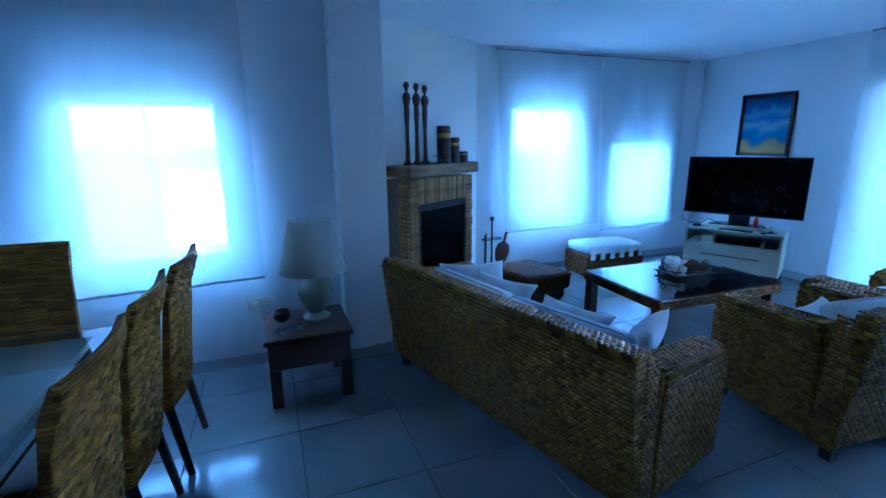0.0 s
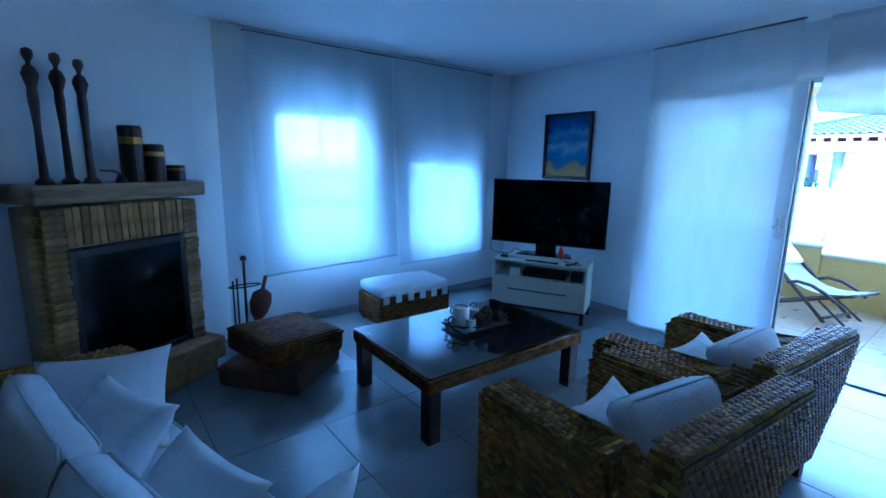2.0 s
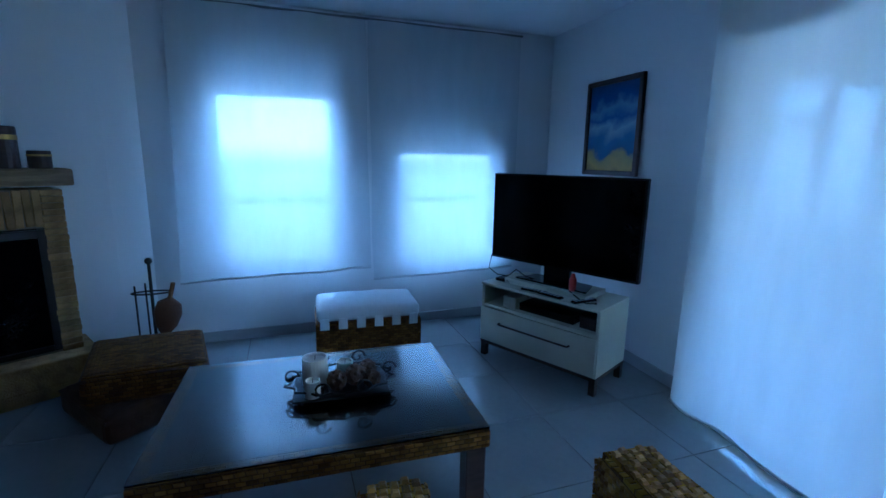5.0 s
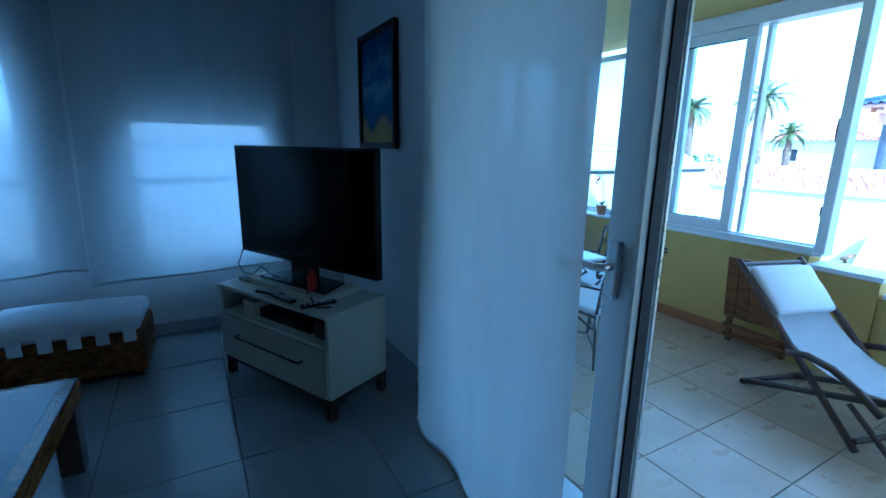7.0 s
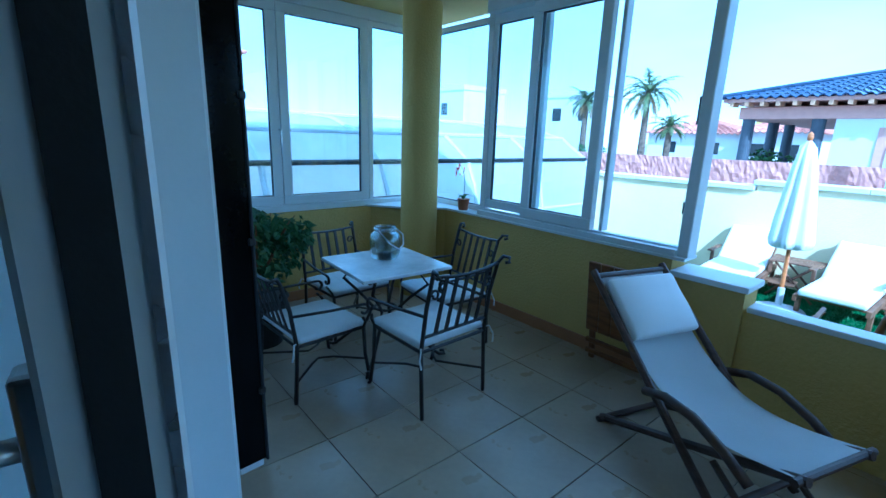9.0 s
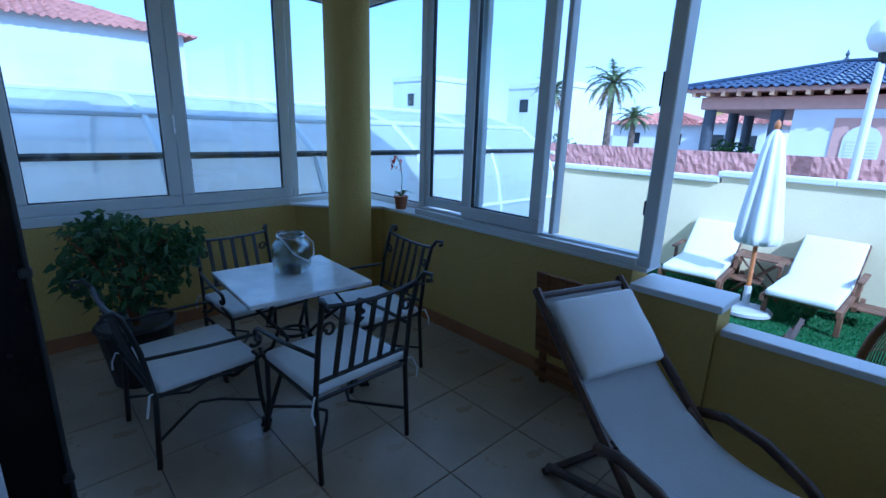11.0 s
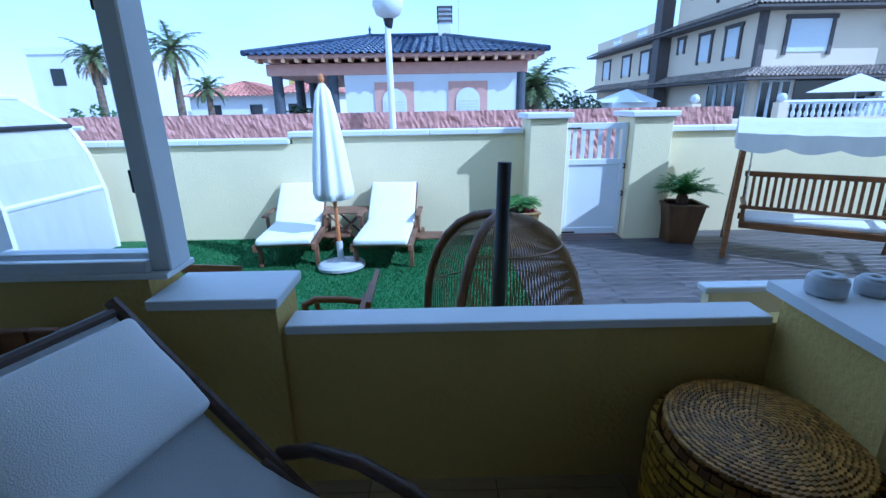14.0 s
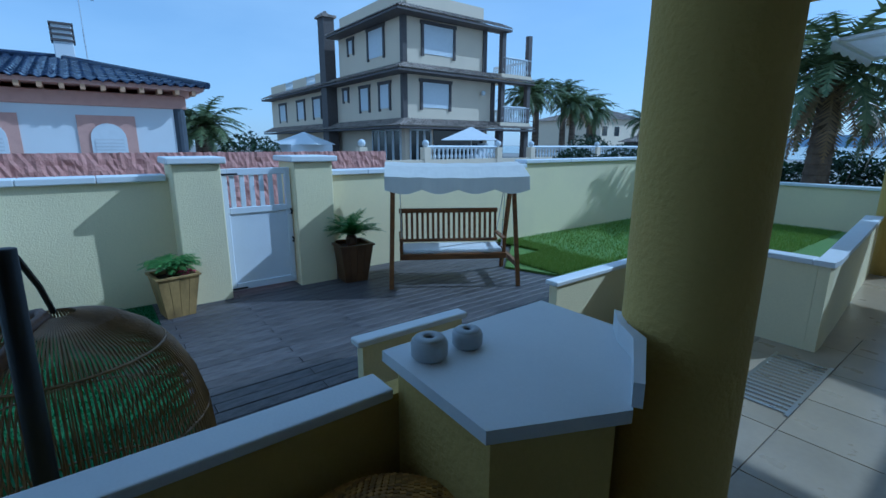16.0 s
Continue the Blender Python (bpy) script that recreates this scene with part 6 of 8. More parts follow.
for nm, y0, y1 in (("gate_pier_1", 2.05, 2.50), ("gate_pier_2", 0.80, 1.27)):
    bm = bmnew(); box(bm, 12.78, GWX + 0.2, y0, y1, -0.7, 1.12, 0.012, 2); solid(nm, bm, CREAM, "cream rendered gate pier with white cap", "pier", "structure")
    bm = bmnew(); box(bm, 12.73, GWX + 0.25, y0 - 0.05, y1 + 0.05, 1.122, 1.19, 0.012, 2); solid(nm + "_cap", bm, COPING, "white stone cap on the gate pier", "trim", "structure")
gt = thing("garden_gate", pose(12.93, 0, 0), "white lacquered garden gate with slatted top", "gate")
bm = bmnew()
for a in ((1.285, 1.345, GZ + 0.04, 1.06), (1.975, 2.035, GZ + 0.04, 1.06), (1.345, 1.975, 0.985, 1.06), (1.345, 1.975, 0.56, 0.63), (1.345, 1.975, GZ + 0.04, GZ + 0.12)):
    box(bm, -0.025, 0.025, a[0], a[1], a[2], a[3], 0.004, 1)
part("gate_frame", bm, GATEPAINT, gt)
bm = bmnew(); box(bm, -0.008, 0.008, 1.345, 1.975, GZ + 0.12, 0.56); part("panel", bm, GATEPAINT, gt)
for k in range(6):
    yy = 1.40 + 0.104 * k
    bm = bmnew(); box(bm, -0.012, 0.012, yy - 0.025, yy + 0.025, 0.63, 0.985, 0.003, 1); part("slat", bm, GATEPAINT, gt)
for z in (0.18, 0.52):
    bm = bmnew(); tube(bm, [(-0.03, 1.30, z), (-0.06, 1.30, z), (-0.065, 1.30, z + 0.04), (-0.03, 1.30, z + 0.05)], 0.01, 7); part("handle", bm, RUBBER, gt, "dark metal latch handle")
bm = bmnew(); box(bm, -0.035, -0.024, 1.86, 2.05, 0.99, 1.01); box(bm, -0.035, -0.024, 1.86, 2.05, GZ + 0.05, GZ + 0.07); part("hinge", bm, RUBBER, gt)

# low walls by the steps, outer terrace
bm = bmnew()
box(bm, 9.47, 9.53, 1.5, 2.16, -0.6, 0.315)
box(bm, 9.53, 9.60, -1.62, 0.54, -0.6, 0.315)
box(bm, 8.28, 9.528, -0.56, -0.47, -0.6, 0.578)
prism(bm, [(8.215, -0.47), (8.278, -0.47), (8.278, -0.56), (8.55, -3.3), (8.45, -3.3), (8.215, -0.60)], -0.6, 0.578)
solid("planter_wall", bm, CREAM, "low cream rendered wall beside the steps", "wall", "structure")
bm = bmnew()
box(bm, 9.455, 9.545, 1.47, 2.19, 0.317, 0.352, 0.006, 1)
box(bm, 9.51, 9.62, -1.66, 0.57, 0.317, 0.352, 0.006, 1)
box(bm, 8.305, 9.55, -0.58, -0.45, 0.58, 0.615, 0.006, 1)
prism(bm, [(8.195, -0.45), (8.303, -0.45), (8.303, -0.60), (8.57, -3.3), (8.43, -3.3), (8.195, -0.62)], 0.58, 0.615)
solid("planter_coping", bm, COPING, "pale stone coping on the low wall", "trim", "structure")
bm = bmnew(); box(bm, 6.28, 8.9, -4.2, -1.0, -0.36, -0.01); box(bm, 8.86, 9.42, -1.46, 1.6, -0.5, -0.18); solid("terrace", bm, TILE_PORCH, "beige tiled outer terrace and step", "floor", "structure")
bm = bmnew(); cyl(bm, (8.36, -3.48, -0.01), (8.36, -3.48, PC), 0.16, seg=32); solid("far_column", bm, YELLOW, "round yellow column on the outer terrace", "column", "structure", smooth=True)
grate = thing("drain_grate", pose(8.22, 0.12, 0.0), "perforated metal drain grate in the terrace floor", "grate")
for k in range(16):
    bm = bmnew(); box(bm, -0.13, 0.13, -0.38 + 0.05 * k, -0.355 + 0.05 * k, 0.001, 0.006); part("bar", bm, STEEL, grate)
for s in (-1, 1):
    bm = bmnew(); box(bm, s * 0.14 - 0.01, s * 0.14 + 0.01, -0.4, 0.42, 0.001, 0.007); part("edge_rail", bm, STEEL, grate)
aw_ = thing("terrace_awning", pose(6.06, -4.2, 2.42), "cream fabric awning with scalloped valance on the house", "awning")
bm = bmnew(); box(bm, 0.0, 0.14, -0.98, 0.98, 0.27, 0.42, 0.02, 2); part("cassette", bm, ALU, aw_)
bm = bmnew()
lo = []
for i in range(41):
    yy = -0.9 + 1.8 * i / 40
    lo.append([bm.verts.new((x, yy, z - 0.03 * math.sin(math.pi * x / 3.1))) for x, z in ((0.14, 0.34), (0.9, 0.255), (1.7, 0.165), (2.5, 0.075), (3.06, 0.01))] + [bm.verts.new((3.075, yy, -0.07 - 0.035 * abs(math.sin(i / 40 * math.pi * 5))))])
for p_, q_ in zip(lo, lo[1:]):
    for k in range(5):
        bm.faces.new((p_[k], p_[k + 1], q_[k + 1], q_[k]))
bmesh.ops.solidify(bm, geom=bm.faces[:], thickness=0.004)
part("cloth", bm, CANVAS, aw_, "cream awning cloth", smooth=True)
bm = bmnew(); box(bm, 3.02, 3.07, -0.95, 0.95, -0.02, 0.03, 0.01, 1); part("front_bar", bm, ALU, aw_)
for s_ in (-0.8, 0.8):
    bm = bmnew(); tube(bm, [(0.1, s_, 0.27), (1.5, s_ * 0.75, 0.10), (3.03, s_, -0.01)], 0.02, 8); part("folding_arm", bm, ALU, aw_)

# ---- garden furniture ----
def lounger(m, first=None):
    if first:
        return copy_thing(first, m)
    o = thing("sun_lounger", m, "wooden sun lounger with white mattress, back raised", "lounger", "sun loungers")
    for s in (-1, 1):
        bm = bmnew(); box(bm, 0, 1.32, s * 0.30 - 0.02, s * 0.30 + 0.02, 0.22, 0.29, 0.004, 1); part("side_rail", bm, TEAK, o)
        for xx in (0.18, 1.18):
            bm = bmnew(); box(bm, xx - 0.025, xx + 0.025, s * 0.30 - 0.022, s * 0.30 + 0.022, 0, 0.22, 0.004, 1); part("leg", bm, TEAK, o)
        bm = bmnew(); box(bm, 0.62, 1.08, s * 0.34 - 0.03, s * 0.34 + 0.03, 0.44, 0.465, 0.006, 1); part("armrest", bm, TEAK, o)
        bm = bmnew(); box(bm, 0.70, 0.74, s * 0.33 - 0.018, s * 0.33 + 0.018, 0.29, 0.44, 0.003, 1); part("arm_post", bm, TEAK, o)
    for k in range(11):
        bm = bmnew(); box(bm, 0.01 + 0.075 * k, 0.065 + 0.075 * k, -0.28, 0.28, 0.27, 0.288, 0.003, 1); part("slat", bm, TEAK, o)
    B = pose(0.82, 0, 0.29, 0, -37, 0)
    bm = bmnew()
    for k in range(9):
        box(bm, 0.01 + 0.075 * k, 0.065 + 0.075 * k, -0.28, 0.28, -0.02, -0.002, m=B)
    for s in (-1, 1):
        box(bm, 0, 0.72, s * 0.27 - 0.02, s * 0.27 + 0.02, -0.05, -0.021, m=B)
    part("backrest_frame", bm, TEAK, o)
    bm = bmnew(); soft_slab(bm, -0.02, 0.83, -0.28, 0.28, 0.29, 0.36, 0.012, 1.0); part("mattress", bm, CANVAS, o, "white mattress pad", smooth=True)
    bm = bmnew(); soft_slab(bm, -0.0, 0.66, -0.28, 0.28, 0.003, 0.07, 0.012, 5.0, m=B); part("back_mattress", bm, CANVAS, o, "white raised mattress pad", smooth=True)
    bm = bmnew(); box(bm, 0.55, 0.85, -0.62, -0.36, 0.19, 0.205, 0.003, 1); box(bm, 0.6, 0.8, -0.36, -0.3, 0.19, 0.205); part("side_tray", bm, TEAK, o)
    for s in (-1, 1):
        bm = bmnew(); cyl(bm, (1.22, s * 0.33, 0.08), (1.22, s * 0.37, 0.08), 0.08, seg=16); part("wheel", bm, TEAK, o)
    return o


lg = lounger(pose(11.80, 5.22, GZ, 0, 0, 5))
lounger(pose(11.72, 4.20, GZ, 0, 0, -2), lg)
sm = thing("folding_side_table", pose(12.72, 4.72, GZ), "small dark slatted folding table between the loungers", "table")
for k in range(7):
    bm = bmnew(); box(bm, -0.2 + 0.058 * k, -0.15 + 0.058 * k, -0.26, 0.26, 0.44, 0.456, 0.003, 1); part("slat", bm, TEAK, sm)
for s in (-1, 1):
    bm = bmnew(); tube(bm, [(s * 0.17, -0.24, 0.0), (s * 0.17, 0.2, 0.44)], 0.014, 6); part("leg", bm, TEAK, sm)
    bm = bmnew(); tube(bm, [(s * 0.14, 0.24, 0.0), (s * 0.14, -0.2, 0.44)], 0.014, 6); part("leg", bm, TEAK, sm)

um = thing("closed_parasol", pose(11.91, 4.655, GZ, -2, 3, 0) @ Matrix.Diagonal((1, 1, 0.93, 1)), "closed white parasol on an orange wooden pole", "parasol")
bm = bmnew(); cyl(bm, (0, 0, 0.06), (0, 0, 2.05), 0.022, seg=12); part("pole", bm, ORANGEWOOD, um, "orange varnished pole")
bm = bmnew(); lathe(bm, [(0, 0.0), (0.25, 0.0), (0.255, 0.035), (0.23, 0.06), (0.05, 0.085), (0.035, 0.10), (0.034, 0.30), (0.028, 0.31)], 32); part("base", bm, CONC, um, "round grey concrete base")
bm = bmnew()
prof = [(0.025, 2.02), (0.07, 1.94), (0.10, 1.7), (0.135, 1.4), (0.165, 1.1), (0.185, 0.88), (0.17, 0.80), (0.11, 0.78), (0.05, 0.80)]
rg = lathe(bm, prof, 48)
for i, ring in enumerate(rg):
    for k, v in enumerate(ring):
        f = 1 + 0.18 * math.sin(k / 48 * 2 * math.pi * 8 + i * 0.25) * min(1, i / 2) + 0.05 * noise.noise(Vector((k * 0.7, i * 0.9, 1)))
        v.co.x *= f
        v.co.y *= f
part("canopy", bm, CANVAS, um, "folded white canvas canopy", smooth=True)
bm = bmnew(); lathe(bm, [(0, 2.13), (0.025, 2.10), (0.03, 2.06), (0.02, 2.02)], 12); part("finial", bm, ORANGEWOOD, um)

# swing seat with canopy
SW = pose(11.98, -0.42, GZ, 0, 0, 238.5)
sw = thing("garden_swing", SW, "brown wooden garden swing with white canopy", "swing")
HWS, DS = 0.77, 0.46
for s in (-1, 1):
    bm = bmnew(); tube(bm, [(s * HWS, -DS, 0), (s * (HWS - 0.04), -0.2, 1.32)], 0.035, 4); part("front_leg", bm, BROWNWOOD, sw)
    bm = bmnew(); tube(bm, [(s * HWS, DS, 0), (s * (HWS - 0.04), -0.12, 1.30)], 0.03, 4); part("back_leg", bm, BROWNWOOD, sw)
    bm = bmnew(); box(bm, s * HWS - 0.02, s * HWS + 0.02, -0.40, 0.38, 0.22, 0.28); part("side_brace", bm, BROWNWOOD, sw)
    bm = bmnew(); tube(bm, [(s * (HWS - 0.12), -0.16, 1.28), (s * (HWS - 0.14), -0.1, 0.42)], 0.006, 5); tube(bm, [(s * (HWS - 0.12), -0.16, 1.28), (s * (HWS - 0.14), 0.24, 0.5)], 0.006, 5); part("chain", bm, STEEL, sw)
    bm = bmnew(); box(bm, s * 0.64 - 0.025, s * 0.64 + 0.025, -0.24, 0.28, 0.53, 0.56, 0.004, 1); part("seat_arm", bm, BROWNWOOD, sw)
    bm = bmnew(); box(bm, s * 0.64 - 0.02, s * 0.64 + 0.02, -0.22, -0.18, 0.33, 0.53); part("arm_post", bm, BROWNWOOD, sw)
bm = bmnew(); box(bm, -HWS, HWS, -0.2, -0.13, 1.30, 1.37, 0.004, 1); part("top_beam", bm, BROWNWOOD, sw)
bm = bmnew(); box(bm, -0.66, 0.66, -0.26, -0.22, 0.30, 0.37, 0.004, 1); box(bm, -0.66, 0.66, 0.22, 0.26, 0.30, 0.37, 0.004, 1); part("seat_frame", bm, BROWNWOOD, sw)
for k in range(5):
    bm = bmnew(); box(bm, -0.64, 0.64, -0.2 + 0.085 * k, -0.14 + 0.085 * k, 0.345, 0.362); part("seat_slat", bm, BROWNWOOD, sw)
bm = bmnew(); box(bm, -0.66, 0.66, 0.29, 0.33, 0.80, 0.86, 0.004, 1); part("back_top_rail", bm, BROWNWOOD, sw)
bm = bmnew(); box(bm, -0.66, 0.66, 0.24, 0.28, 0.42, 0.46, 0.004, 1); part("back_low_rail", bm, BROWNWOOD, sw)
for k in range(19):
    xx = -0.63 + 0.07 * k
    bm = bmnew(); box(bm, xx - 0.016, xx + 0.016, -0.008, 0.008, 0, 0.37, m=pose(0, 0.265, 0.44, -6, 0, 0)); part("back_slat", bm, BROWNWOOD, sw)
bm = bmnew(); soft_slab(bm, -0.62, 0.62, -0.22, 0.2, 0.364, 0.42, 0.012, 2.0); part("seat_pad", bm, CANVAS, sw, "thin white seat pad", smooth=True)
CLOTH_Y = fabric_blind("cream_canopy_cloth", (0.88, 0.86, 0.80), 0.3, 0.0)
bm = bmnew()
g = []
for i in range(33):
    u = i / 32 * 2 - 1
    row = []
    for j, (yy, zz) in enumerate(((-0.62, 1.19), (-0.60, 1.34), (-0.3, 1.45), (0.0, 1.48), (0.35, 1.44), (0.52, 1.34), (0.54, 1.20))):
        sc_ = 0.0
        if j in (0, 6):
            sc_ = -0.045 * abs(math.sin(u * 2 * math.pi))
        row.append(bm.verts.new((u * 0.82, yy, zz + sc_ - 0.02 * (1 - u * u) * (0 < j < 6) + 0.01 * noise.noise(Vector((u * 4, yy * 4, 0))))))
    g.append(row)
for i in range(32):
    for j in range(6):
        bm.faces.new((g[i][j], g[i + 1][j], g[i + 1][j + 1], g[i][j + 1]))
for s, row in ((-1, g[0]), (1, g[-1])):
    low = [bm.verts.new((v.co.x, v.co.y, 1.19 - 0.02 * (k % 2))) for k, v in enumerate(row[1:6])]
    for k in range(4):
        bm.faces.new((row[1 + k], row[2 + k], low[k + 1], low[k]))
part("canopy", bm, CLOTH_Y, sw, "white canopy with scalloped valance")
for s in (-1, 1):
    bm = bmnew(); tube(bm, [(s * 0.78, -0.59, 1.33), (s * 0.78, 0.0, 1.44), (s * 0.78, 0.51, 1.32)], 0.012, 6); part("canopy_rib", bm, BROWNWOOD, sw)
bm = bmnew(); tube(bm, [(-0.78, -0.1, 1.37), (0.78, -0.1, 1.37)], 0.014, 6); part("canopy_bar", bm, BROWNWOOD, sw)

# hanging egg chair on a black mast
EGM = pose(8.98, 3.336, GZ)
eg = thing("egg_chair", EGM, "rattan hanging egg chair on a black pole", "chair")
CANE = mat("pale_rattan_cane", (0.30, 0.19, 0.08), 0.5, var=0.25, bump=0.3, bscale=60)
RATTAN = mat("brown_rattan_cane", (0.15, 0.075, 0.03), 0.5, var=0.25, bump=0.3, bscale=60)
bm = bmnew(); tube(bm, [(0.0, 0.03, 0.02), (0.0, 0.02, 0.4), (0.0, 0.01, 0.9), (0.0, 0.0, 1.44)], 0.027, 12); part("mast", bm, RUBBER, eg, "black steel mast", smooth=True)
bm = bmnew(); cyl(bm, (0.2, 0.0, 0), (0.2, 0.0, 0.03), 0.34, seg=32); part("base_plate", bm, RUBBER, eg)
bm = bmnew(); tube(bm, [(0.0, 0.0, 1.42), (0.10, -0.01, 1.40), (0.24, -0.03, 1.28), (0.36, -0.04, 1.165)], 0.008, 6); part("hanger", bm, RUBBER, eg)
CX, CY, CZE = 0.36, -0.04, 0.62
def egg(a, b):
    r = 0.41 * math.sin(b) ** 0.85
    return Vector((CX + r * math.cos(a) * 0.9, CY + r * math.sin(a), CZE - 0.55 * math.cos(b) * (1.0 if math.cos(b) > 0 else 0.98)))
OPEN0, OPEN1 = math.radians(62), math.radians(148)
bm = bmnew()
NR = 110
for k in range(NR):
    a = OPEN1 + (2 * math.pi - (OPEN1 - OPEN0)) * k / (NR - 1)
    tube(bm, [egg(a, math.pi * (0.03 + 0.94 * i / 12)) for i in range(13)], 0.0035, 4)
cane = part("cane_weave", bm, CANE, eg, "upright rattan canes")
cane["kind"] = "stuff"
for i in range(1, 5):
    b = math.pi * i / 5.2
    bm = bmnew(); tube(bm, [egg(OPEN1 + (2 * math.pi - (OPEN1 - OPEN0)) * k / 24, b) * 1.0 for k in range(25)], 0.005, 5); part("hoop", bm, CANE, eg)
bm = bmnew(); tube(bm, [egg(OPEN1, math.pi * (0.02 + 0.96 * i / 14)) for i in range(15)] + [egg(OPEN0, math.pi * (0.98 - 0.96 * i / 14)) for i in range(15)], 0.022, 8, closed=True); part("rim", bm, RATTAN, eg, "thick bound rim", smooth=True)

# wooden garden chairs below the wall
for m in (pose(9.50, 4.95, GZ, 0, 0, 82), pose(9.35, 4.12, GZ, 0, 0, 2)):
    gc = thing("garden_chair", m, "folding wooden garden chair on the turf", "chair", "garden chairs")
    for s in (-1, 1):
        bm = bmnew(); tube(bm, [(s * 0.22, 0.2, 0), (s * 0.22, -0.2, 0.78)], 0.016, 5); part("back_leg", bm, BROWNWOOD, gc)
        bm = bmnew(); tube(bm, [(s * 0.20, -0.22, 0), (s * 0.20, 0.18, 0.42)], 0.016, 5); part("front_leg", bm, BROWNWOOD, gc)
    for k in range(5):
        bm = bmnew(); box(bm, -0.22, 0.22, -0.2 + 0.085 * k, -0.14 + 0.085 * k, 0.415, 0.43); part("seat_slat", bm, BROWNWOOD, gc)
    for s in (-1, 1):
        bm = bmnew(); tube(bm, [(s * 0.24, -0.15, 0.60), (s * 0.245, 0.0, 0.625), (s * 0.245, 0.16, 0.63), (s * 0.24, 0.22, 0.60), (s * 0.235, 0.215, 0.55)], 0.02, 7); part("armrest", bm, BROWNWOOD, gc, smooth=True)
        bm = bmnew(); tube(bm, [(s * 0.225, 0.13, 0.43), (s * 0.235, 0.15, 0.62)], 0.014, 6); part("arm_post", bm, BROWNWOOD, gc)
    for z in (0.62, 0.69, 0.76):
        bm = bmnew(); box(bm, -0.22, 0.22, -0.012, 0.012, 0, 0.05, m=pose(0, -0.2 + (0.78 - z) * 0.51, z, 12, 0, 0)); part("back_slat", bm, BROWNWOOD, gc)


# ---- planters with cycads ----
def frond(bm, base, yaw, length, lift, droop, leaflet, pairs, width=0.012, rnd=random):
    """One feather leaf: a bent rib with paired leaflets."""
    pts = []
    p = Vector(base)
    el = lift
    for i in range(9):
        pts.append(p.copy())
        step = length / 8
        p = p + Vector((math.cos(yaw) * math.cos(el), math.sin(yaw) * math.cos(el), math.sin(el))) * step
        el -= droop / 8
    for i in range(8):
        a, b = pts[i], pts[i + 1]
        s = Vector((-math.sin(yaw), math.cos(yaw), 0)) * (width * (1 - i / 9))
        q = [bm.verts.new(v) for v in (a - s, a + s, b + s * 0.9, b - s * 0.9)]
        bm.faces.new(q)
    side = Vector((-math.sin(yaw), math.cos(yaw), 0))
    for k in range(pairs):
        t = 0.08 + 0.92 * k / (pairs - 1)
        i = min(7, int(t * 8))
        f = t * 8 - i
        c = pts[i].lerp(pts[i + 1], f)
        along = (pts[i + 1] - pts[i]).normalized()
        L = leaflet * (math.sin(math.pi * min(1, 0.15 + t * 0.85)) * 0.85 + 0.15)
        for sg in (-1, 1):
            d = (side * sg * 0.85 + along * 0.55 + Vector((0, 0, rnd.uniform(-0.55, 0.05)))).normalized()
            w = along * (0.10 * leaflet)
            q = [bm.verts.new(v) for v in (c - w, c + w, c + d * L)]
            bm.faces.new(q)


WOODBOX = mat("varnished_planter_wood", (0.42, 0.28, 0.10), 0.5, var=0.25, scale=6, stretch=(1, 1, 0.4), bump=0.15)
CYC = foliage("cycad_green", (0.05, 0.15, 0.03), (0.14, 0.26, 0.06))
SOIL = mat("dark_soil", (0.05, 0.035, 0.025), 0.95, var=0.3, bump=0.8)


DARKBOX = mat("dark_stained_planter_wood", (0.13, 0.065, 0.022), 0.5, var=0.25, scale=6, stretch=(1, 1, 0.4), bump=0.15)


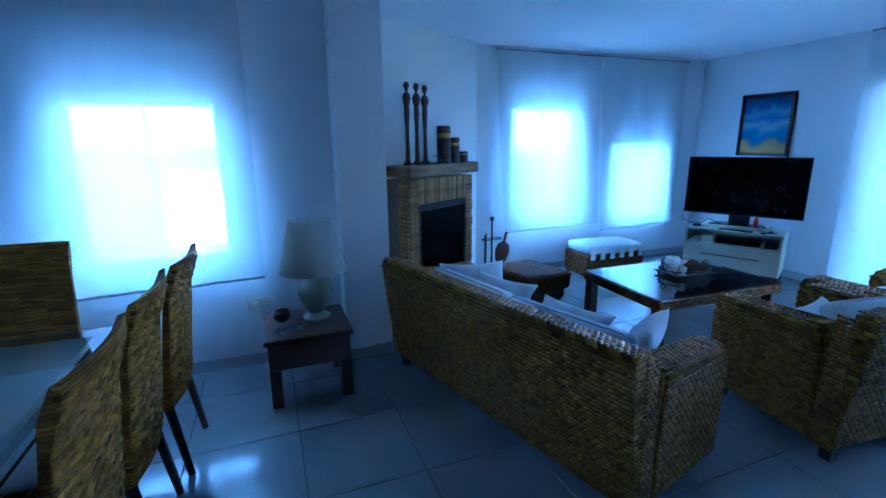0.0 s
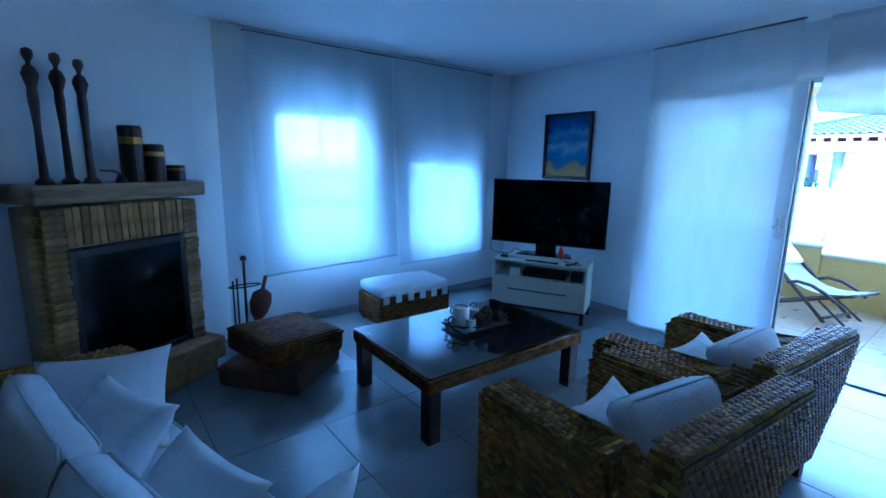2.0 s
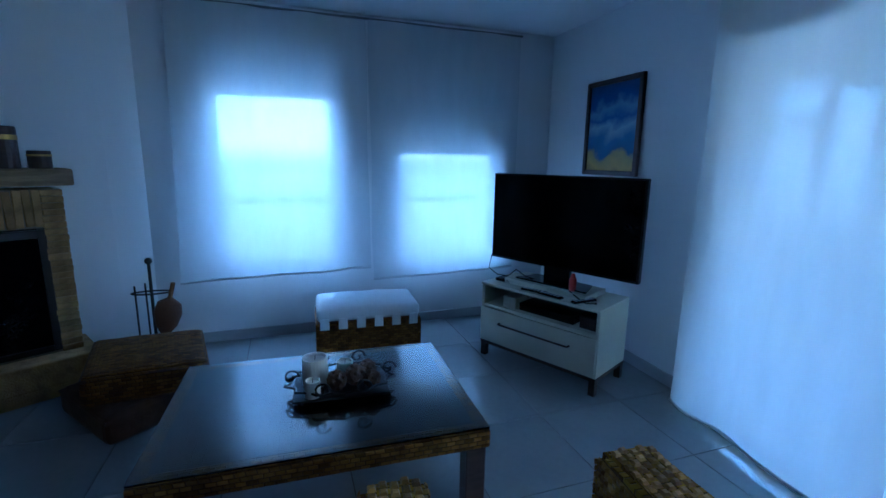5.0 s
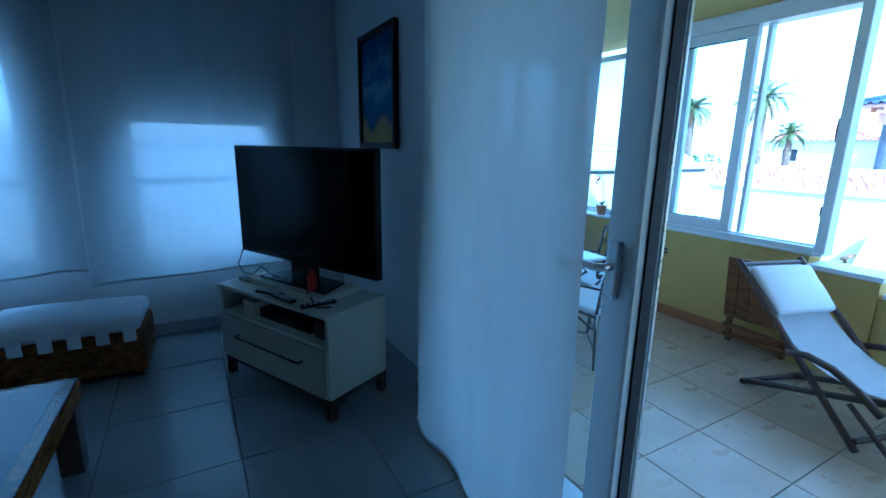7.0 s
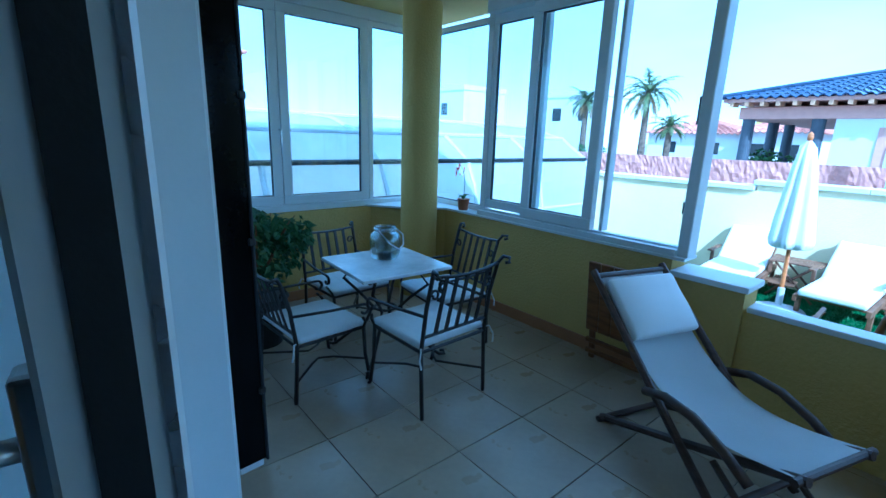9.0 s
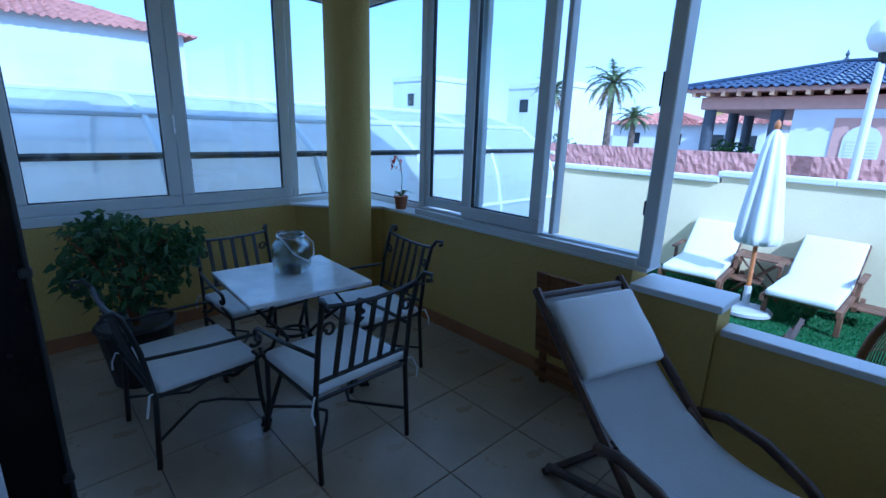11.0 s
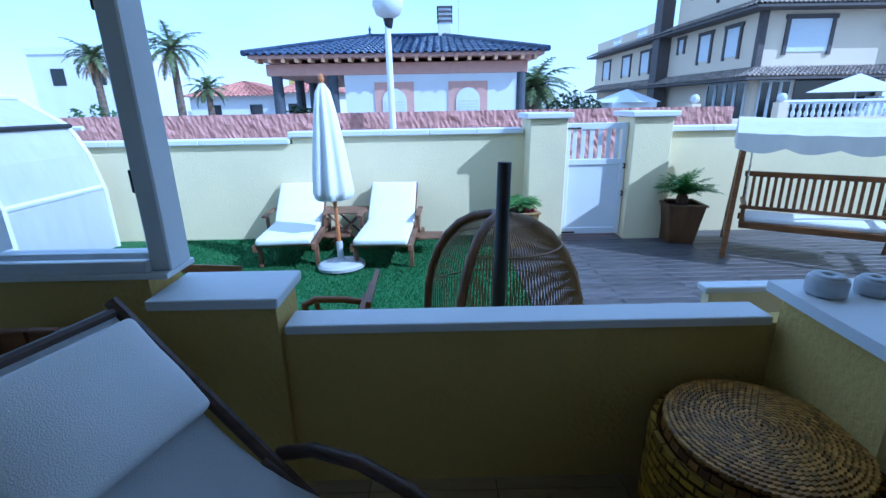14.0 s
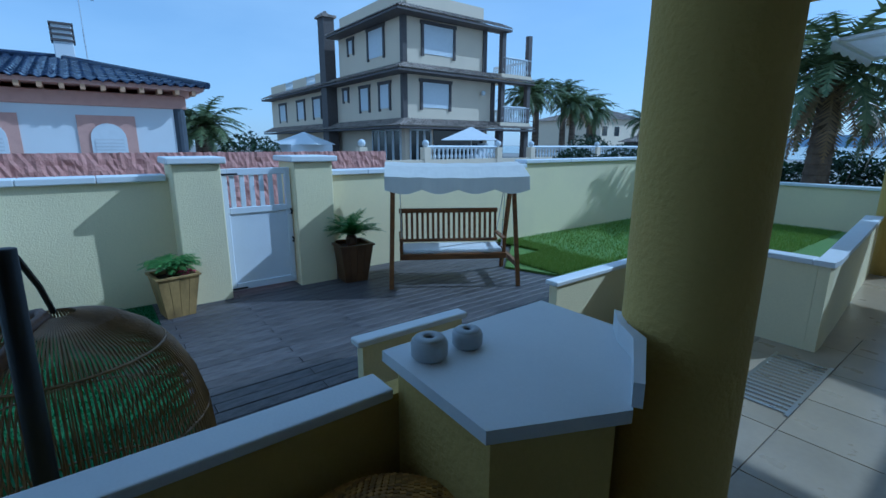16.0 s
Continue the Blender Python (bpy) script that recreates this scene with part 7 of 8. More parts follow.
def planter(m, spread, lift, flowers):
    o = thing("cycad_planter", m, "green cycad and pink flowers in a pale wooden planter" if flowers else "bushy green cycad in a dark tapered wooden planter", "planter", "cycad planters")
    for r in range(4):
        R = pose(0, 0, 0, 0, 0, 90 * r)
        for k in range(4):
            bm = bmnew()
            x0, x1 = -1 + 0.5 * k + 0.01, -0.5 + 0.5 * k - 0.01
            lo, hi = 0.155, 0.225
            vs = [bm.verts.new(R @ Vector(v)) for v in ((x0 * lo, -lo, 0), (x1 * lo, -lo, 0), (x1 * hi, -hi, 0.5), (x0 * hi, -hi, 0.5), (x0 * lo, -lo + 0.02, 0), (x1 * lo, -lo + 0.02, 0), (x1 * hi, -hi + 0.02, 0.5), (x0 * hi, -hi + 0.02, 0.5))]
            for f in ((0, 1, 2, 3), (5, 4, 7, 6), (0, 4, 5, 1), (3, 2, 6, 7), (1, 5, 6, 2), (4, 0, 3, 7)):
                bm.faces.new([vs[i] for i in f])
            part("stave", bm, WOODBOX if flowers else DARKBOX, o)
    bm = bmnew()
    for a in ((-0.245, 0.245, -0.245, -0.2), (-0.245, 0.245, 0.2, 0.245), (-0.245, -0.2, -0.2, 0.2), (0.2, 0.245, -0.2, 0.2)):
        box(bm, *a, 0.50, 0.525, 0.003, 1)
    part("rim", bm, WOODBOX if flowers else DARKBOX, o)
    bm = bmnew(); box(bm, -0.2, 0.2, -0.2, 0.2, 0.44, 0.47); part("soil", bm, SOIL, o)
    bm = bmnew(); lathe(bm, [(0.06, 0.46), (0.075, 0.52), (0.07, 0.60), (0.04, 0.64), (0, 0.65)], 14); part("stem", bm, CONE, o)
    bm = bmnew()
    rnd = random.Random(int(spread * 100))
    for k in range(46):
        frond(bm, (0, 0, 0.62), k * 2.399 + rnd.uniform(-0.1, 0.1), spread * rnd.uniform(0.85, 1.1), lift * rnd.uniform(0.5, 1.25), 1.0, 0.10, 20, 0.006, rnd)
    part("fronds", bm, CYC, o)
    if flowers:
        PINK = foliage("pink_petal", (0.55, 0.04, 0.16), (0.6, 0.12, 0.25))
        bm = bmnew(); leaves(bm, (-0.1, -0.12, 0.53), (0.13, 0.1, 0.05), 90, 0.035, 12); part("flowers", bm, PINK, o, "small pink flowers")
        bm = bmnew(); leaves(bm, (-0.08, -0.05, 0.50), (0.15, 0.13, 0.04), 120, 0.04, 13); part("flower_leaves", bm, CYC, o)
    return o


planter(pose(12.62, 2.62, GZ, 0, 0, 8) @ Matrix.Scale(0.82, 4), 0.34, 0.55, True)
planter(pose(12.66, 0.645, GZ, 0, 0, -6) @ Matrix.Scale(0.92, 4), 0.46, 1.0, False)


# ---- beyond the garden ----
bm = bmnew()
rnd = random.Random(8)
nx, nz = 330, 26
for x in (14.9,):
    g = []
    for i in range(nx + 1):
        row = []
        for j in range(nz + 1):
            yy = -1.2 + 13.2 * i / nx
            zz = -0.7 + 1.90 * j / nz
            row.append(bm.verts.new((x - 0.022 * rnd.random() - 0.02 * noise.noise(Vector((yy * 5, zz * 9, 2))), yy, zz + (0.01 * rnd.random() if j == nz else 0))))
        g.append(row)
    for i in range(nx):
        for j in range(nz):
            bm.faces.new((g[i][j], g[i + 1][j], g[i + 1][j + 1], g[i][j + 1]))
box(bm, 14.92, 15.1, -1.2, 12.0, -0.7, 1.20)
solid("lane_wall", bm, PINKSTONE, "rough pink split stone wall across the lane", "wall", "structure")
WHITEWALL = mat("whitewashed_house_wall", (0.74, 0.75, 0.76), 0.85, var=0.06, scale=0.7, bump=0.2)
PINKTRIM = mat("salmon_pink_trim", (0.60, 0.36, 0.29), 0.8, var=0.08)
BLUETILE = mat("glazed_blue_roof_tile", (0.035, 0.05, 0.10), 0.18, var=0.25, scale=4, bump=0.1, rand=0.1)
CLAYTILE = mat("weathered_clay_tile", (0.36, 0.30, 0.25), 0.8, var=0.3, scale=3, bump=0.4)
REDTILE = mat("red_clay_roof", (0.50, 0.22, 0.16), 0.8, var=0.2, scale=2)
RAFTER = mat("varnished_rafter_wood", (0.52, 0.33, 0.19), 0.6, var=0.15)
GREYPOST = mat("dark_slate_column", (0.07, 0.08, 0.10), 0.6, var=0.15)
BEIGE = mat("beige_house_render", (0.76, 0.64, 0.47), 0.85, var=0.05, scale=0.6, bump=0.2)
DARKTRIM = mat("dark_brown_grey_trim", (0.10, 0.085, 0.08), 0.7, var=0.12)
WINWHITE = mat("white_roller_shutter", (0.70, 0.72, 0.74), 0.5, var=0.05)
DARKGLASS = mat("dark_window_glass", (0.02, 0.024, 0.028), 0.08, var=0.1, bump=0)


def tiled_slope(bm, a, b, c, d, pitch=0.24, amp=0.045, rows=10):
    """A roof slope of curved tiles: eave a to b, top d to c; ribs run up the slope, rows step down it."""
    a, b, c, d = (Vector(v) for v in (a, b, c, d))
    n = max(2, int((b - a).length / pitch)) * 4
    nrm = (b - a).cross(d - a).normalized()
    if nrm.z < 0:
        nrm = -nrm
    g = []
    for i in range(n + 1):
        u = i / n
        row = []
        for j in range(rows + 1):
            v = j / rows
            p = a.lerp(b, u).lerp(d.lerp(c, u), v)
            s = (p - a).dot((b - a).normalized()) / pitch
            row.append((bm.verts.new(p + nrm * (amp * math.sin(2 * math.pi * s) + 0.03)), bm.verts.new(p + nrm * (amp * math.sin(2 * math.pi * s)))))
        g.append(row)
    for i in range(n):
        for j in range(rows):
            bm.faces.new((g[i][j][0], g[i + 1][j][0], g[i + 1][j + 1][1], g[i][j + 1][1]))
            bm.faces.new((g[i][j][1], g[i + 1][j][1], g[i + 1][j][0], g[i][j][0]))


# single storey house with a blue tiled hip roof
hs = thing("bungalow", pose(22.5, 0, -0.6), "white bungalow with a glossy blue tiled roof", "house")
E0, E1, EX0, EX1, EZ, RZ = 0.25, 9.35, -0.6, 9.4, 3.42, 4.5
bm = bmnew(); box(bm, 0, 8, 1.05, 6.5, 0, 2.85); part("wall", bm, WHITEWALL, hs, "whitewashed wall")
bm = bmnew()
tiled_slope(bm, (EX0, E0, EZ), (EX0, E1, EZ), (4.4, 6.2, RZ), (4.4, 3.4, RZ))
roof = part("roof", bm, BLUETILE, hs, "glossy blue glazed roof tiles")
bm = bmnew(); tiled_slope(bm, (EX1, E0, EZ), (EX0, E0, EZ), (4.4, 3.4, RZ), (4.4, 3.4, RZ)); tiled_slope(bm, (EX0, E1, EZ), (EX1, E1, EZ), (4.4, 6.2, RZ), (4.4, 6.2, RZ)); tiled_slope(bm, (EX1, E1, EZ), (EX1, E0, EZ), (4.4, 3.4, RZ), (4.4, 6.2, RZ)); part("roof_sides", bm, BLUETILE, hs)
bm = bmnew()
for p0, p1 in (((EX0, E0, EZ + 0.05), (4.4, 3.4, RZ + 0.05)), ((EX0, E1, EZ + 0.05), (4.4, 6.2, RZ + 0.05)), ((4.4, 3.4, RZ + 0.05), (4.4, 6.2, RZ + 0.05))):
    tube(bm, [p0, p1], 0.09, 8)
part("ridge_tiles", bm, BLUETILE, hs)
bm = bmnew(); box(bm, -0.05, 9.0, 0.75, 8.9, 2.85, 3.2, 0.02, 1); part("fascia", bm, PINKTRIM, hs, "salmon pink fascia beam")
bm = bmnew(); box(bm, EX0 + 0.1, EX1 - 0.1, E0 + 0.1, E1 - 0.1, 3.32, 3.42); part("eave_board", bm, PINKTRIM, hs)
for k in range(22):
    yy = 0.6 + 0.4 * k
    bm = bmnew(); box(bm, EX0 + 0.08, -0.05, yy - 0.05, yy + 0.05, 3.2, 3.32); part("rafter_tail", bm, RAFTER, hs)
for x, yy in ((0.15, 8.65), (2.6, 8.65), (0.15, 6.9), (0.1, 0.95), (4.5, 8.65)):
    bm = bmnew(); cyl(bm, (x, yy, 0), (x, yy, 2.86), 0.17, seg=14); part("post", bm, GREYPOST, hs)
for yy in (2.62, 4.95):
    bm = bmnew(); box(bm, -0.03, 0.02, yy - 0.62, yy + 0.62, 1.05, 2.62); sur = part("window_surround", bm, PINKTRIM, hs)
    bm = bmnew()
    pts = [(-0.38, 1.2), (0.38, 1.2)] + [(0.38 * math.cos(a), 2.05 + 0.38 * math.sin(a)) for a in [math.pi * i / 10 for i in range(11)]]
    lo = [bm.verts.new((-0.06, yy + p, z)) for p, z in pts]
    hi = [bm.verts.new((-0.031, yy + p, z)) for p, z in pts]
    bm.faces.new(lo)
    for k in range(len(pts)):
        bm.faces.new((lo[k], lo[(k + 1) % len(pts)], hi[(k + 1) % len(pts)], hi[k]))
    part("window", bm, WINWHITE, hs, "white arched window frame")
    bm = bmnew()
    for k in range(9):
        box(bm, -0.075, -0.062, yy - 0.3, yy + 0.3, 1.26 + 0.085 * k, 1.26 + 0.085 * k + 0.05)
    part("louvre", bm, WINWHITE, hs, "white louvred shutter slats")
    bm = bmnew(); box(bm, -0.068, -0.061, yy - 0.31, yy + 0.31, 1.25, 2.04); part("shutter_panel", bm, SHUTTER, hs)
bm = bmnew(); box(bm, 4.2, 4.75, 3.0, 3.5, 4.2, 5.5, 0.02, 1); ch_ = part("chimney", bm, WHITEWALL, hs, "white chimney with louvres")
bm = bmnew()
for k in range(4):
    box(bm, 4.15, 4.8, 2.95, 3.55, 5.0 + 0.16 * k, 5.06 + 0.16 * k)
part("louvre", bm, DARKTRIM, ch_)
bm = bmnew(); tube(bm, [(4.6, 2.7, 4.3), (4.6, 2.7, 6.6)], 0.02, 5); tube(bm, [(4.6, 2.3, 6.4), (4.6, 3.1, 6.45)], 0.015, 5); part("antenna", bm, STEEL, hs)
for yy in (3.4, 6.2):
    bm = bmnew(); lathe(bm, [(0.07, 4.55), (0.09, 4.62), (0.03, 4.7), (0.06, 4.78), (0, 4.95)], 10, (4.4, yy, 0)); part("finial", bm, GREYPOST, hs)
bm = bmnew(); tube(bm, [(0.2, 6.6, 0.9), (0.2, 8.6, 0.9)], 0.03, 6); tube(bm, [(0.2, 6.6, 0.6), (0.2, 8.6, 0.6)], 0.03, 6); part("porch_rail", bm, GREYPOST, hs)

# three storey house
vl = thing("villa", pose(31.0, -12.0, -0.6), "beige three storey house with tiled eaves", "house")
bm = bmnew(); box(bm, 0, 24, -7.2, 0, 3.3, 6.4); part("first_floor_wall", bm, BEIGE, vl)
bm = bmnew(); box(bm, 0.4, 24, -7.0, -0.3, 0, 3.3); part("ground_floor_wall", bm, BEIGE, vl)
bm = bmnew(); box(bm, 0, 8.4, -6.4, 0, 6.4, 9.5); part("second_floor_wall", bm, BEIGE, vl)


def eave(z, x1, y1, out=1.0):
    bm = bmnew()
    tiled_slope(bm, (-out, out, z - 0.35), (-out, y1 - 0.2, z - 0.35), (0.05, y1 - 0.2, z + 0.12), (0.05, 0.0, z + 0.12), 0.22, 0.045, 5)
    tiled_slope(bm, (x1, out, z - 0.35), (-out, out, z - 0.35), (0.0, -0.05, z + 0.12), (x1, -0.05, z + 0.12), 0.3, 0.045, 5)
    part("eave_tiles", bm, CLAYTILE, vl, "weathered clay eave tiles")
    bm = bmnew()
    box(bm, -out + 0.04, -0.005, y1 - 0.2, out - 0.04, z - 0.52, z - 0.4)
    box(bm, -0.005, x1, 0.005, out - 0.04, z - 0.52, z - 0.4)
    part("eave_band", bm, DARKTRIM, vl)


eave(3.35, 24, -10.2)
eave(6.45, 24, -10.0)
eave(9.55, 8.4, -7.6)
for z0, z1 in ((3.45, 6.0), (6.55, 9.1)):
    for yy in (0.0, -7.0 if z0 < 5 else -6.2):
        bm = bmnew(); box(bm, -0.12, 0.18, yy - 0.18, yy + 0.12, z0, z1); part("corner_pilaster", bm, DARKTRIM, vl)


def villa_window(face, a0, a1, z0, z1):
    bm = bmnew()
    if face == "w":
        for q in ((a0 - 0.18, a0, z0 - 0.15, z1), (a1, a1 + 0.18, z0 - 0.15, z1), (a0 - 0.25, a1 + 0.25, z1, z1 + 0.2)):
            box(bm, -0.09, -0.002, q[0], q[1], q[2], q[3])
    else:
        for q in ((a0 - 0.18, a0, z0 - 0.15, z1), (a1, a1 + 0.18, z0 - 0.15, z1), (a0 - 0.25, a1 + 0.25, z1, z1 + 0.2)):
            box(bm, q[0], q[1], 0.002, 0.09, q[2], q[3])
    w = part("window", bm, DARKTRIM, vl, "dark framed window")
    bm = bmnew()
    if face == "w":
        box(bm, -0.04, -0.003, a0, a1, z0, z1)
    else:
        box(bm, a0, a1, 0.003, 0.04, z0, z1)
    part("shutter", bm, WINWHITE, w, "lowered white roller shutter")


villa_window("w", -3.3, -1.3, 4.1, 5.55)
villa_window("w", -3.6, -1.4, 7.15, 8.75)
for a0, a1 in ((1.6, 2.7), (4.2, 5.3)):
    villa_window("n", a0, a1, 4.1, 5.5)
villa_window("n", 2.2, 4.0, 7.2, 8.8)
villa_window("n", 6.2, 6.8, 7.9, 8.7)
villa_window("n", 7.2, 7.8, 4.9, 5.6)
for a0, a1 in ((12, 13.4), (15.5, 17), (20, 21.6)):
    villa_window("n", a0, a1, 4.0, 5.4)
bm = bmnew(); box(bm, 9.0, 10.0, 0.0, 0.8, 0, 10.6); st_ = part("chimney", bm, DARKTRIM, vl, "dark tiled chimney stack")
bm = bmnew(); prism(bm, [(8.85, -0.15), (10.15, -0.15), (10.15, 0.95), (8.85, 0.95)], 10.6, 10.75); cyl(bm, (9.5, 0.4, 10.75), (9.5, 0.4, 11.1), 0.6, 0.05, 4); part("chimney_cap", bm, CLAYTILE, st_)
for q in ((10.2, 13, -0.3, -0.05, 6.5, 7.3), (15, 18, -0.3, -0.05, 6.5, 7.3), (20, 24, -0.3, -0.05, 6.5, 7.3), (0.2, 8.2, -0.3, -0.05, 9.6, 10.4), (0.1, 0.35, -6.2, -0.31, 9.6, 10.4)):
    bm = bmnew()
    box(bm, *q)
    part("parapet", bm, BEIGE, vl)


def balusters(parent, p0, p1, z, h, step=0.22):
    p0, p1 = Vector(p0), Vector(p1)
    n = int((p1 - p0).length / step)
    bm = bmnew()
    for k in range(n + 1):
        p = p0.lerp(p1, k / n)
        lathe(bm, [(0.04, z), (0.075, z + h * 0.25), (0.035, z + h * 0.55), (0.06, z + h * 0.8), (0.05, z + h)], 6, (p.x, p.y, 0))
    b = part("balustrade", bm, WINWHITE, parent, "white turned balustrade")
    b["kind"] = "stuff"
    bm = bmnew(); tube(bm, [(p0.x, p0.y, z + h + 0.04), (p1.x, p1.y, z + h + 0.04)], 0.08, 4); part("handrail", bm, WINWHITE, b)


for z in (3.42, 6.52):
    balusters(vl, (-0.6, -7.4, 0), (-0.6, -10.0, 0), z, 0.95)
    balusters(vl, (-0.6, -10.0, 0), (3.0, -10.0, 0), z, 0.95)
    bm = bmnew(); box(bm, -0.7, 4, -10.1, -7.2, z - 0.25, z - 0.02); part("balcony_slab", bm, BEIGE, vl)
    for x, yy in ((-0.5, -7.4), (-0.5, -9.9)):
        bm = bmnew(); box(bm, x - 0.16, x + 0.16, yy - 0.16, yy + 0.16, z, z + 2.6); part("balcony_post", bm, DARKTRIM, vl)
for a, b in ((13, 15), (18, 20)):
    balusters(vl, (a, -0.15, 0), (b, -0.15, 0), 6.5, 0.7)
for z0, yy in ((0, -7.4), (0, -9.9)):
    bm = bmnew(); box(bm, -0.6, -0.2, yy - 0.2, yy + 0.2, 0, 3.0); part("ground_post", bm, DARKTRIM, vl)
# flat dark sheet on the wall stands for a shaded opening
bm = bmnew(); box(bm, 0.36, 0.39, -6.6, -2.4, 0.1, 2.9); part("dark_opening", bm, DARKGLASS, vl)
for a0, a1 in ((-2.2, -0.6),):
    for k in range(3):
        y0 = a0 + (a1 - a0) * k / 3
        y1 = a0 + (a1 - a0) * (k + 1) / 3
        bm = bmnew()
        for q in ((y0, y1, 0.1, 0.2), (y0, y1, 2.75, 2.85), (y0, y0 + 0.08, 0.2, 2.75), (y1 - 0.08, y1, 0.2, 2.75)):
            box(bm, 0.30, 0.38, *q)
        f = part("glazed_door", bm, WINWHITE, vl)
        bm = bmnew(); box(bm, 0.34, 0.36, y0 + 0.08, y1 - 0.08, 0.2, 2.75); part("pane", bm, DARKGLASS, f)
for k in range(4):
    x0 = 0.8 + 0.9 * k
    bm = bmnew()
    for q in ((x0, x0 + 0.85, 0.1, 0.2), (x0, x0 + 0.85, 2.75, 2.85), (x0, x0 + 0.09, 0.2, 2.75), (x0 + 0.76, x0 + 0.85, 0.2, 2.75)):
        box(bm, q[0], q[1], -0.3, -0.2, q[2], q[3])
    f = part("glazed_door", bm, WINWHITE, vl)
    bm = bmnew(); box(bm, x0 + 0.09, x0 + 0.76, -0.26, -0.24, 0.2, 2.75); part("pane", bm, DARKGLASS, f)
bm = bmnew(); bmesh.ops.create_uvsphere(bm, u_segments=12, v_segments=8, radius=0.16, matrix=Matrix.Translation((-0.25, -6.0, 5.2))); part("wall_lamp", bm, WINWHITE, vl)
for k in range(8):
    bm = bmnew(); box(bm, -0.4 + 0.0, 0.34, -6.4 + 0.28 * k, -6.12 + 0.28 * k, 0, 2.0 - 0.24 * k); part("outer_step", bm, WHITEWALL, vl)

# fence of the villa's plot, open parasol
fe = thing("plot_fence", pose(24.5, 0, -0.6), "white balustrade fence on a low beige wall", "fence")
bm = bmnew(); box(bm, 0, 0.25, -40, -5.5, 0, 1.25); part("plinth", bm, BEIGE, fe)
balusters(fe, (0.12, -40, 0), (0.12, -16, 0), 1.26, 0.5, 0.25)
balusters(fe, (0.12, -13.5, 0), (0.12, -9, 0), 1.26, 0.5, 0.25)
for yy in (-5.8, -9, -13.5, -16, -22, -28):
    bm = bmnew(); box(bm, -0.05, 0.3, yy - 0.17, yy + 0.17, 0, 1.8); part("pier", bm, BEIGE, fe)
    bm = bmnew(); bmesh.ops.create_uvsphere(bm, u_segments=10, v_segments=8, radius=0.16, matrix=Matrix.Translation((0.12, yy, 1.97))); part("ball_finial", bm, WINWHITE, fe)
op = thing("open_parasol", pose(26.8, -13.6, -0.6), "open white square parasol on the neighbour's terrace", "parasol")
bm = bmnew(); cyl(bm, (0, 0, 0), (0, 0, 2.75), 0.035, seg=8); part("pole", bm, WINWHITE, op)
bm = bmnew(); cyl(bm, (0, 0, 2.15), (0, 0, 2.85), 2.1, 0.05, 4); part("canopy", bm, CANVAS, op)
sh_ = thing("garden_shed", pose(34, -7.0, -0.6), "small white garden shed with pointed roof", "shed")
bm = bmnew(); box(bm, -1.2, 1.2, -1.2, 1.2, 0, 1.9); part("wall", bm, WHITEWALL, sh_)
bm = bmnew(); cyl(bm, (0, 0, 1.9), (0, 0, 2.6), 2.0, 0.05, 4); part("roof", bm, WINWHITE, sh_)

# street lamp
sl = thing("street_lamp", pose(14.6, 4.28, -0.62), "white street lamp with a round globe", "street lamp")
bm = bmnew(); cyl(bm, (0, 0, 0), (0, 0.02, 3.02), 0.06, 0.045, 12); part("post", bm, GATEPAINT, sl)
bm = bmnew(); lathe(bm, [(0.045, 3.0), (0.06, 3.05), (0.075, 3.12), (0.07, 3.14)], 14); part("collar", bm, RUBBER, sl)
bm = bmnew(); lathe(bm, [(0.07, 3.13), (0.17, 3.18), (0.225, 3.30), (0.225, 3.34)], 20); part("globe_lower", bm, WINWHITE, sl, smooth=True)
bm = bmnew(); lathe(bm, [(0.226, 3.34), (0.21, 3.44), (0.15, 3.53), (0.07, 3.57), (0, 3.58)], 20); part("globe", bm, CANVAS, sl, "milky white globe", smooth=True)


# ---- palms and hedges ----
BARK = mat("fibrous_palm_bark", (0.16, 0.12, 0.085), 0.9, var=0.25, scale=4, bump=0.8, bscale=14)


def palm(m, h, length, n, seed, dead=10, trunk=0.22, leaflet=0.5):
    rnd = random.Random(seed)
    o = thing("palm_tree", m, "tall palm with feathery drooping green fronds", "tree", "palms")
    bm = bmnew()
    prof = []
    k = max(6, int(h / 0.25))
    for i in range(k + 1):
        z = h * i / k
        prof.append((trunk * (1.25 - 0.4 * i / k), z))
        prof.append((trunk * (1.12 - 0.4 * i / k), z + h / k * 0.85))
    lathe(bm, prof, 10)
    part("trunk", bm, BARK, o)
    bm = bmnew()
    for i in range(n):
        lift = 1.25 - 1.5 * (i / n) + rnd.uniform(-0.12, 0.12)
        frond(bm, (0, 0, h + 0.1), i * 2.399 + rnd.uniform(-0.2, 0.2), length * rnd.uniform(0.85, 1.1), lift, rnd.uniform(1.2, 1.9), leaflet, 34, 0.035, rnd)
    part("crown", bm, PALM, o)
    if dead:
        bm = bmnew()
        for i in range(dead):
            frond(bm, (0, 0, h - 0.05), i * 2.399 + 1, length * 0.8, -0.5 + rnd.uniform(-0.3, 0.2), 0.9, leaflet * 0.7, 24, 0.03, rnd)
        part("dry_skirt", bm, DRY, o, "hanging dry fronds")
    return o


